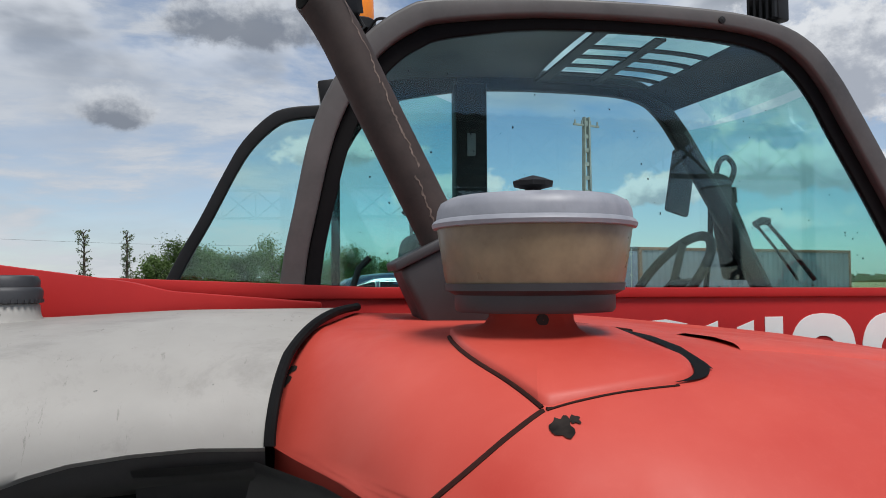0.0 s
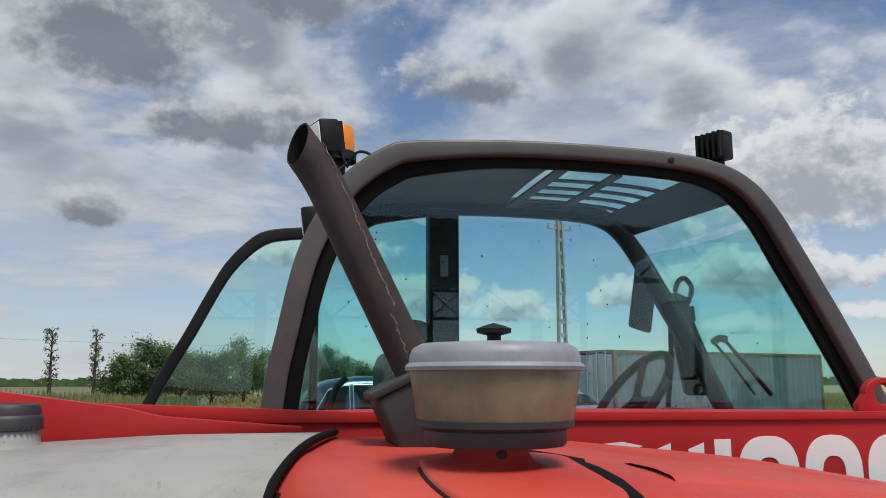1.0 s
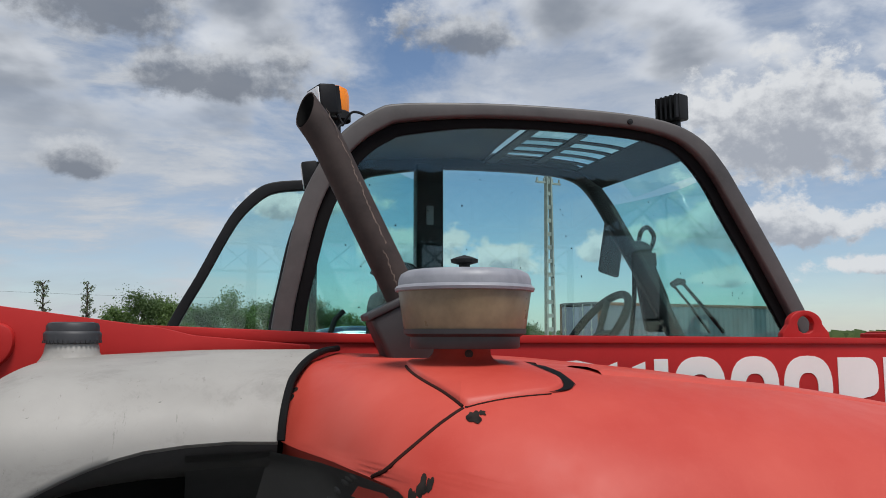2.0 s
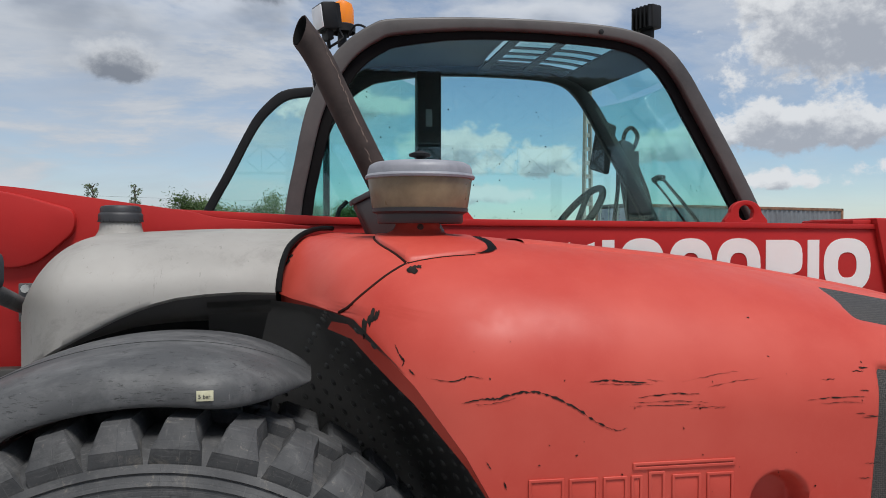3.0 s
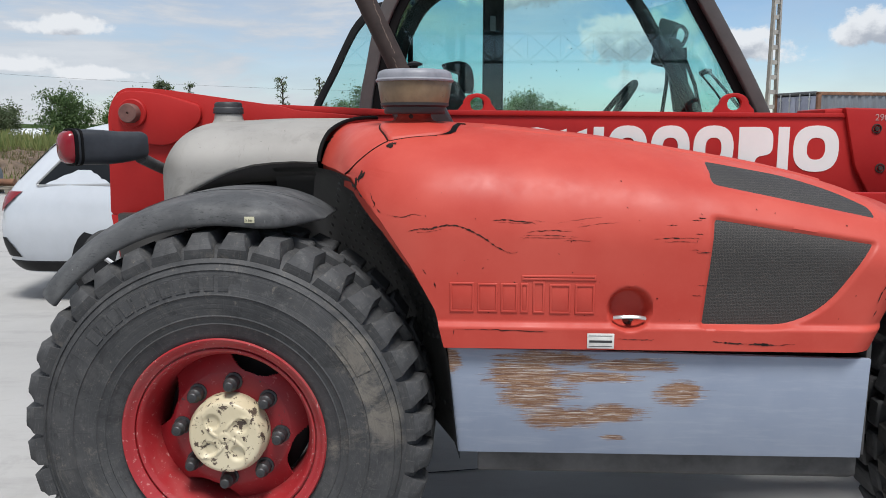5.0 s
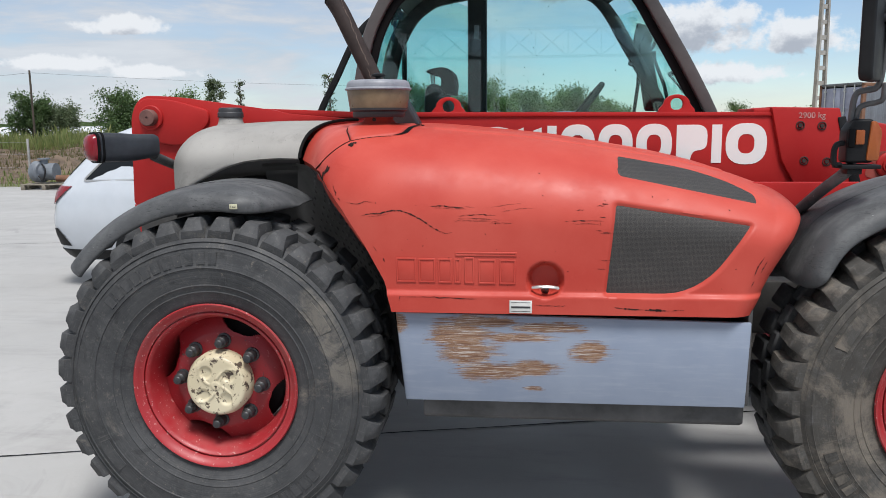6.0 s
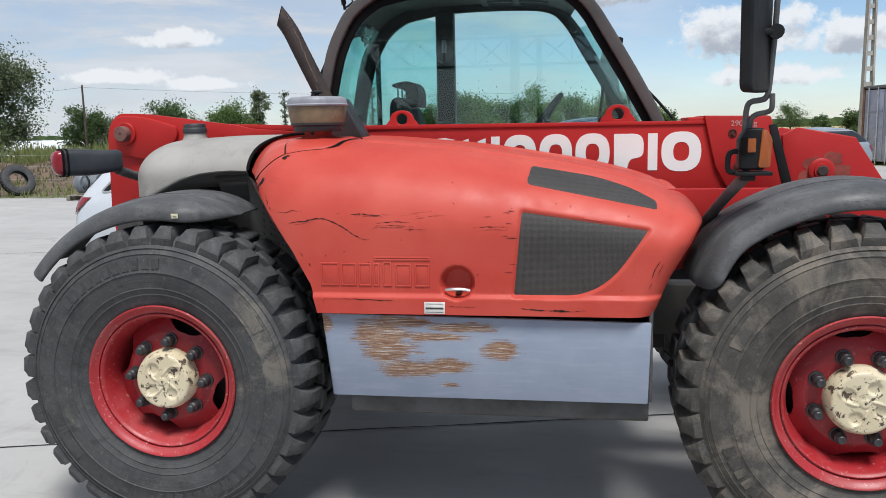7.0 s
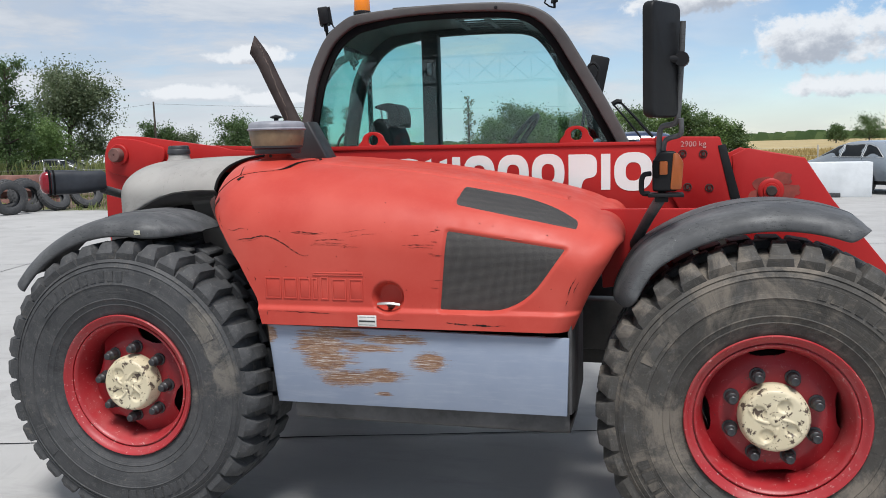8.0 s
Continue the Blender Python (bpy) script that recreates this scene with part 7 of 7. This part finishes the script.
def car(label, at, paint, L=4.6, W=1.85, H=1.66):
    """A five-door car, rear end at x 0, front at x L, resting on z 0: rounded outlines stacked from sill to roof."""
    c = thing("car", label, "car", at)
    k = L / 4.6
    up_ = (H - 1.0) / 0.43
    tail = [(0.26, 0.16), (0.34, 0.07), (0.50, 0.02), (0.62, 0.0), (0.80, 0.03), (0.92, 0.07), (0.99, 0.12)] + [(1.0 + q * up_, x) for q, x in ((0.04, 0.17), (0.14, 0.30), (0.26, 0.46), (0.36, 0.66), (0.41, 0.95), (0.43, 1.3))]
    nose = [(0.26, 4.45), (0.34, 4.54), (0.50, 4.59), (0.62, 4.57), (0.74, 4.40), (0.85, 4.0), (0.93, 3.6), (0.99, 3.38)] + [(1.0 + q * up_, x) for q, x in ((0.04, 3.28), (0.14, 3.02), (0.26, 2.72), (0.36, 2.42), (0.41, 2.2), (0.43, 1.9))]
    half = [(0.26, 0.86), (0.34, 0.92), (0.50, 0.97), (0.66, 1.0), (0.86, 0.985), (0.99, 0.94)] + [(1.0 + q * up_, h) for q, h in ((0.04, 0.92), (0.14, 0.87), (0.26, 0.80), (0.36, 0.73), (0.41, 0.66), (0.43, 0.50))]
    power = [(0.26, 7.0), (0.9, 6.0), (1.0 + 0.3 * up_, 5.0), (1.0 + 0.43 * up_, 3.0)]

    def shape(z):
        a, b = lerp(tail, z) * k, lerp(nose, z) * k
        return (a + b) / 2, (b - a) / 2, lerp(half, z) * W / 2, lerp(power, z)

    def side_y(x, z, s, off=0.0):
        xc, hl, hw, n = shape(z)
        q = min(abs((x - xc) / hl), 0.999)
        return W / 2 - s * (hw * (1 - q ** n) ** (1 / n) + off)

    def end_x(y, z, s, off=0.0):
        xc, hl, hw, n = shape(z)
        q = min(abs((y - W / 2) / hw), 0.999)
        return xc + s * (hl * (1 - q ** n) ** (1 / n) + off)

    def ring(z, off=0.0, a0=0.0, a1=math.tau, m=72):
        xc, hl, hw, n = shape(z)
        out_ = []
        for i in range(m + 1):
            a = a0 + (a1 - a0) * i / m
            ca, sa = math.cos(a), math.sin(a)
            out_.append((xc + math.copysign(abs(ca) ** (2 / n), ca) * (hl + off), W / 2 + math.copysign(abs(sa) ** (2 / n), sa) * (hw + off), z))
        return out_

    levels = [0.26, 0.30, 0.36, 0.44, 0.52, 0.60, 0.68, 0.76, 0.84, 0.91, 0.96, 0.99] + [1.0 + 0.43 * up_ * q for q in (0.06, 0.15, 0.27, 0.4, 0.53, 0.66, 0.78, 0.87, 0.94, 0.975, 1.0)]
    bm = bm_new()
    rows = [ring(z) for z in levels]
    cx = sum(p[0] for p in rows[-1]) / len(rows[-1])
    rows.append([(cx + (x - cx) * 0.5, W / 2 + (y - W / 2) * 0.5, z + 0.012) for x, y, z in rows[-1]])
    rows.append([(cx, W / 2, H + 0.014)] * 73)
    grid(bm, rows)
    bmesh.ops.remove_doubles(bm, verts=bm.verts, dist=1e-5)
    shell = part("car_body", bm, paint, c, smooth=40)
    zt = 1.0 + 0.36 * up_
    for s in (1, -1):
        for poly in ([(0.44, 1.01), (0.80, zt - 0.10), (1.12, zt - 0.02), (1.20, zt - 0.02), (1.20, 1.02)], [(1.27, 1.02), (1.27, zt - 0.01), (2.10, zt - 0.015), (2.10, 1.02)], [(2.17, 1.02), (2.17, zt - 0.02), (2.42, zt - 0.05), (3.08, 1.02)]):
            poly = [(x * k, z) for x, z in rounded(poly, 0.035, 4)]
            mx, mz = sum(p[0] for p in poly) / len(poly), sum(p[1] for p in poly) / len(poly)
            bm = bm_new()
            grid(bm, [[(mx + (x - mx) * q, side_y(mx + (x - mx) * q, mz + (z - mz) * q, s, 0.004), mz + (z - mz) * q) for x, z in poly + poly[:1]] for q in (0.001, 0.3, 0.6, 0.8, 1.0)])
            win = part("car_window", bm, DARK_GLASS, shell)
            bm = bm_new()
            tube(bm, [(x, side_y(x, z, s, 0.006), z) for x, z in poly + poly[:1]], 0.011, 6)
            part("window_trim", bm, STEEL, win)
        bm = bm_new()
        for xx in (1.22, 2.13, 3.10):
            tube(bm, [(x * k, side_y(x * k, z, s, 0.0), z) for x, z in ((xx, 1.0), (xx + 0.02, 0.8), (xx + 0.01, 0.6), (xx - 0.04, 0.38))], 0.006, 5)
        part("door_gap", bm, BLACK, shell)
        for xx in (1.36, 2.28):
            bm = bm_new()
            tube(bm, [((xx + q) * k, side_y(xx * k, 0.88, s, 0.016), 0.88) for q in (0.0, 0.1, 0.2)], 0.014, 6)
            part("door_handle", bm, paint, shell)
        a = math.pi - 0.02 if s > 0 else math.pi + 0.02
        b = math.pi + 0.86 if s > 0 else math.pi - 0.86
        bm = bm_new()
        grid(bm, [ring(z, o, math.pi + s * 0.30, math.pi + s * (0.70 + e), 28) for z, o, e in ((0.785, 0.0, -0.30), (0.79, 0.010, -0.26), (0.84, 0.014, -0.10), (0.90, 0.014, 0.05), (0.955, 0.010, 0.14), (0.96, 0.0, 0.14))])
        part("tail_light", bm, RED_LENS, shell)
        bm = bm_new()
        grid(bm, [ring(z, o, math.pi + s * 0.42, math.pi + s * (0.70 + e), 16) for z, o, e in ((0.40, 0.0, 0.08), (0.405, 0.006, 0.08), (0.50, 0.006, 0.0), (0.56, 0.006, -0.12), (0.565, 0.0, -0.12))])
        part("bumper_vent", bm, BLACK, shell)
        for wx in (1.12 * k, 3.66 * k):
            y = side_y(wx, 0.55, s, 0.0)
            bm = lathe(bm_new(), [(0.0005, 0.0), (0.385, 0.0), (0.395, 0.006), (0.40, 0.03)], 32)
            part("wheel_arch", bm, BLACK, shell, at=pose(wx, y - s * 0.006, 0.345, 0, 0, 0 if s > 0 else 180))
            bm = lathe(bm_new(), [(0.20, 0.01), (0.23, -0.005), (0.29, -0.01), (0.33, 0.01), (0.335, 0.05), (0.335, 0.18), (0.30, 0.2)], 32)
            w = part("wheel", bm, RUBBER, c, at=pose(wx, y - s * 0.02, 0.335, 0, 0, 0 if s > 0 else 180))
            bm = lathe(bm_new(), [(0.225, 0.0), (0.215, 0.02), (0.20, 0.06), (0.05, 0.055), (0.045, 0.02), (0.0005, 0.018)], 32)
            for i in range(5):
                a = math.tau * i / 5
                tube(bm, [(0.03 * math.cos(a), 0.02, 0.03 * math.sin(a)), (0.21 * math.cos(a), 0.008, 0.21 * math.sin(a))], 0.022, 6)
            part("rim", bm, ALLOY, w)
    for s, z0, z1, wide in ((-1, 1.05, 1.0 + 0.33 * up_, 0.78), (1, 1.02, 1.0 + 0.36 * up_, 0.82)):
        bm = bm_new()
        rows = []
        for i in range(9):
            z = z0 + (z1 - z0) * i / 8
            hw = shape(z)[2] * wide
            rows.append([(end_x(W / 2 + hw * q, z, s, 0.005), W / 2 + hw * q, z + 0.004) for q in np.linspace(-1, 1, 13)])
        grid(bm, rows)
        part("car_window", bm, DARK_GLASS, shell)
    bm = bm_new()
    grid(bm, [ring(z, o) for z, o in ((0.27, 0.004), (0.30, 0.008), (0.36, 0.006), (0.37, 0.0))])
    part("bumper_trim", bm, BLACK, shell)
    return c


CAR_WHITE = car_paint("white_car_paint", (0.56, 0.59, 0.63))
car("white estate car with dark windows parked behind the machine", pose(-3.62, 4.50, GZ, 0, 0, 6) @ Matrix.Diagonal((1, 1, 1.07, 1)), CAR_WHITE, L=4.7, H=1.56)
car("silver-grey hatchback parked before the field", pose(10.13, 21.6, GZ, 0, 0, 120), car_paint("grey_car_paint", (0.22, 0.25, 0.28)), L=4.2, H=1.46)
car("dark blue van behind the machine's boom", pose(0.55, 13.5, GZ, 0, 0, 4), car_paint("blue_car_paint", (0.02, 0.035, 0.08)), L=4.4, H=1.82)
car("dark car at the far edge of the yard", pose(-31.5, 34.5, GZ, 0, 0, 20), car_paint("black_car_paint", (0.03, 0.035, 0.04)), L=4.3, H=1.45)

# ---- white block, tyres, boards, pump ----
TIMBER_RED = worn("red_brown_timber", (0.22, 0.09, 0.07), (0.3, 0.16, 0.13), (0.14, 0.06, 0.05), rough=0.85, scale=2, fine=18)
WHITE_BLOCK = worn("white_block_plastic", (0.6, 0.62, 0.63), (0.68, 0.7, 0.71), (0.5, 0.52, 0.53), rough=0.6, scale=1.5)
blk = thing("white_block", "long white block barrier standing on the concrete", "barrier", pose(6.3, 20.3, GZ, 0, 0, -4))
bm = bm_new()
box(bm, (0, 0, 0), (1.66, 0.7, 0.93), 0.03)
part("block_body", bm, WHITE_BLOCK, blk)
bm = bm_new()
box(bm, (0.2, -0.06, 0.0), (0.9, -0.01, 0.12), 0.02)
part("cloth", bm, RUBBER, blk)


def loose_tyre(at, label="old worn black tyre in a pile"):
    t = thing("tyre", label, "tyre", at, group="tyres piled at the edge of the yard")
    prof = [(0.26, -0.09), (0.30, -0.115), (0.40, -0.12), (0.46, -0.10), (0.485, -0.06), (0.485, 0.06), (0.46, 0.10), (0.40, 0.12), (0.30, 0.115), (0.26, 0.09), (0.29, 0.07), (0.42, 0.09), (0.44, 0.0), (0.42, -0.09), (0.29, -0.07)]
    part("tyre_carcass", lathe(bm_new(), prof, 40, close=True), RUBBER, t)
    bm = bm_new()
    for k in range(30):
        q = bm_new()
        box(q, (0.475, -0.07, -0.03), (0.497, 0.07, 0.03), 0.004, segs=1)
        join(bm, q, Matrix.Rotation(math.tau * k / 30, 4, "Y"))
    tagged(part("tread", bm, RUBBER, t), kind="stuff")


for tx, ty, tz, rx, rz in ((-15.25, 15.9, 0.49, 4, 62), (-15.55, 17.0, 0.47, -14, 74), (-15.15, 17.55, 0.43, -32, 80), (-14.75, 18.5, 0.45, -24, 60), (-16.3, 16.9, 0.49, 6, 58), (-16.6, 18.0, 0.48, -8, 66)):
    loose_tyre(pose(tx, ty, GZ + tz, rx, 0, rz))
for k, (bx, by, bz) in enumerate(((-21.2, 18.9, 0.9), (-20.9, 18.6, 0.62), (-21.1, 19.2, 0.36), (-20.7, 18.5, 0.12))):
    b = thing("timber_beam", "red-brown weathered timber stacked by the tyres", "timber", pose(bx, by, GZ + bz, 0, 0, 8 + 2 * k), group="stacked timber")
    bm = bm_new()
    box(bm, (0, 0, -0.12), (4.4, 0.5, 0.12), 0.015)
    part("beam", bm, TIMBER_RED, b)
    bm = bm_new()
    box(bm, (0.4, -0.012, -0.1), (0.5, 0.0, 0.1), 0.003)
    part("strap", bm, RUST, b)

pal = thing("pallet", "grey wooden pallet under a pump", "pallet", pose(-11.76, 16.4, GZ, 0, 0, 3))
WOOD = worn("old_wood", (0.2, 0.17, 0.13), (0.27, 0.24, 0.19), (0.13, 0.11, 0.085), rough=0.85, scale=4, fine=30)
for k in range(5):
    bm = bm_new()
    box(bm, (0.0, 0.18 * k, 0.12), (1.2, 0.18 * k + 0.11, 0.145), 0.004)
    part("deck_board", bm, WOOD, pal)
for k in range(3):
    bm = bm_new()
    box(bm, (0.55 * k, 0.0, 0.0), (0.55 * k + 0.1, 0.83, 0.12), 0.004)
    part("bearer", bm, WOOD, pal)
PUMP = worn("pump_grey_paint", (0.16, 0.18, 0.2), (0.2, 0.22, 0.24), (0.11, 0.12, 0.14), rough=0.55)
pump = thing("pump", "grey motor pump with round casing and pipes on a pallet", "pump", pose(-11.76, 16.4, GZ + 0.147, 0, 0, 3))
bm = lathe(bm_new(), [(0.0005, -0.12), (0.24, -0.12), (0.28, -0.08), (0.28, 0.10), (0.22, 0.14), (0.0005, 0.14)], 32)
part("pump_casing", bm, PUMP, pump, at=pose(0.32, 0.4, 0.30, 0, 0, 70))
bm = bm_new()
tube(bm, [(0.35, 0.42, 0.30), (0.75, 0.42, 0.30)], 0.22, 20)
part("motor", bm, PUMP, pump)
bm = lathe(bm_new(), [(0.15, 0.0), (0.15, 0.03), (0.09, 0.035), (0.09, 0.16), (0.15, 0.165), (0.15, 0.20), (0.0005, 0.2)], 20, axis="z")
part("flange", bm, PUMP, pump, at=pose(0.45, 0.4, 0.45))
bm = bm_new()
tube(bm, [(0.75, 0.42, 0.12), (1.15, 0.42, 0.12)], 0.09, 12)
part("outlet_pipe", bm, RUST, pump)
bm = bm_new()
tube(bm, spline([(0.5, 0.2, 0.5), (0.62, 0.12, 0.35), (0.55, 0.1, 0.1), (0.42, 0.15, 0.2)], 4), 0.022, 8)
part("hose", bm, BLACK, pump)

# ---- fence, greenhouse ----
for k, (fx, fy) in enumerate(((5.2, 34.0), (9.2, 34.0), (13.2, 34.0), (-13.5, 19.5), (-17.5, 20.0), (-21.5, 20.6), (-25.5, 21.4))):
    f = thing("fence_post", "grey concrete fence post at the yard's edge", "fence post", pose(fx, fy, GZ), group="fence posts")
    bm = bm_new()
    prism(bm, [(-0.028, 0), (0.028, 0), (0.024, 1.25), (-0.024, 1.25)], "y", -0.028, 0.028, 0.006)
    part("post", bm, POLE, f)
for run in (((5.2, 34), (9.2, 34), (13.2, 34)), ((-13.5, 19.5), (-17.5, 20.0), (-21.5, 20.6), (-25.5, 21.4))):
    wire = thing("fence_wires", "thin steel wires strung between the fence posts", "fence")
    for z in (0.4, 0.8, 1.15):
        bm = bm_new()
        tube(bm, [(x, y, GZ + z) for x, y in run], 0.0045, 4)
        part("wire", bm, STEEL, wire)
rail = thing("metal_barrier", "low pale metal barrier frame before the dry field", "barrier", pose(9.4, 31.0, GZ, 0, 0, -5))
for k in range(16):
    bm = bm_new()
    tube(bm, [(0.2 * k, 0, 0.05), (0.2 * k, 0, 0.85)], 0.018, 6)
    part("bar", bm, STEEL, rail)
bm = bm_new()
for z in (0.1, 0.85):
    tube(bm, [(0, 0, z), (3.0, 0, z)], 0.03, 8)
part("rail", bm, STEEL, rail)
gh = thing("greenhouse", "long low white plastic greenhouse far behind the trees", "greenhouse", pose(-78.0, 96.0, GZ, 0, 0, 10))
bm = bm_new()
rows = [[(x, 4 * math.cos(math.pi * k / 10), 1.5 * math.sin(math.pi * k / 10)) for k in range(11)] for x in np.linspace(0, 26, 12)]
grid(bm, rows)
part("cover", bm, WHITE_BLOCK, gh)
bm = bm_new()
for x in np.linspace(0, 26, 8):
    tube(bm, [(x, 4.03 * math.cos(math.pi * k / 10), 1.53 * math.sin(math.pi * k / 10)) for k in range(11)], 0.06, 6)
part("hoop", bm, STEEL, gh)

# ---- open steel shed behind the camera, mirrored in the cab's panes ----
GALV = worn("grey_steel_section", (0.16, 0.165, 0.17), (0.21, 0.215, 0.22), (0.11, 0.113, 0.118), rough=0.5, metal=0.4, scale=2)
SHEET = worn("grey_roof_sheet", (0.22, 0.225, 0.23), (0.28, 0.285, 0.29), (0.16, 0.163, 0.168), rough=0.6, scale=1.5)
shed = thing("open_shed", "open grey steel shed with lattice roof trusses beside the yard", "shed", pose(0, 0, GZ))
SHED_X = (-14.0, -7.0, 0.0, 7.0, 14.0)
for sx in SHED_X:
    for sy in (-16.0, -30.0):
        bm = bm_new()
        box(bm, (sx - 0.12, sy - 0.12, 0.0), (sx + 0.12, sy + 0.12, 5.6), 0.01)
        part("column", bm, GALV, shed)
for sy in (-16.0, -30.0):
    bm = bm_new()
    for z in (4.4, 5.6):
        box(bm, (-14.0, sy - 0.06, z - 0.06), (14.0, sy + 0.06, z + 0.06))
    for k in range(20):
        x0, x1 = -14.0 + 1.4 * k, -12.6 + 1.4 * k
        for a, b in ((4.4, 5.6), (5.6, 4.4)):
            tube(bm, [(x0, sy, a), (x1, sy, b)], 0.04, 6)
        tube(bm, [(x1, sy, 4.4), (x1, sy, 5.6)], 0.03, 6)
    part("truss", bm, GALV, shed)
bm = bm_new()
grid(bm, [[(x + 0.11 * q, y, 5.75 + 0.9 * (1 - abs(y + 23) / 7.5) + (0.05 if q in (1, 2) else 0.0)) for x in np.arange(-14.5, 14.5, 0.44) for q in range(4)] for y in (-30.5, -23.0, -15.5)])
part("roof", thicken(bm, 0.02), SHEET, shed, "corrugated grey roof")
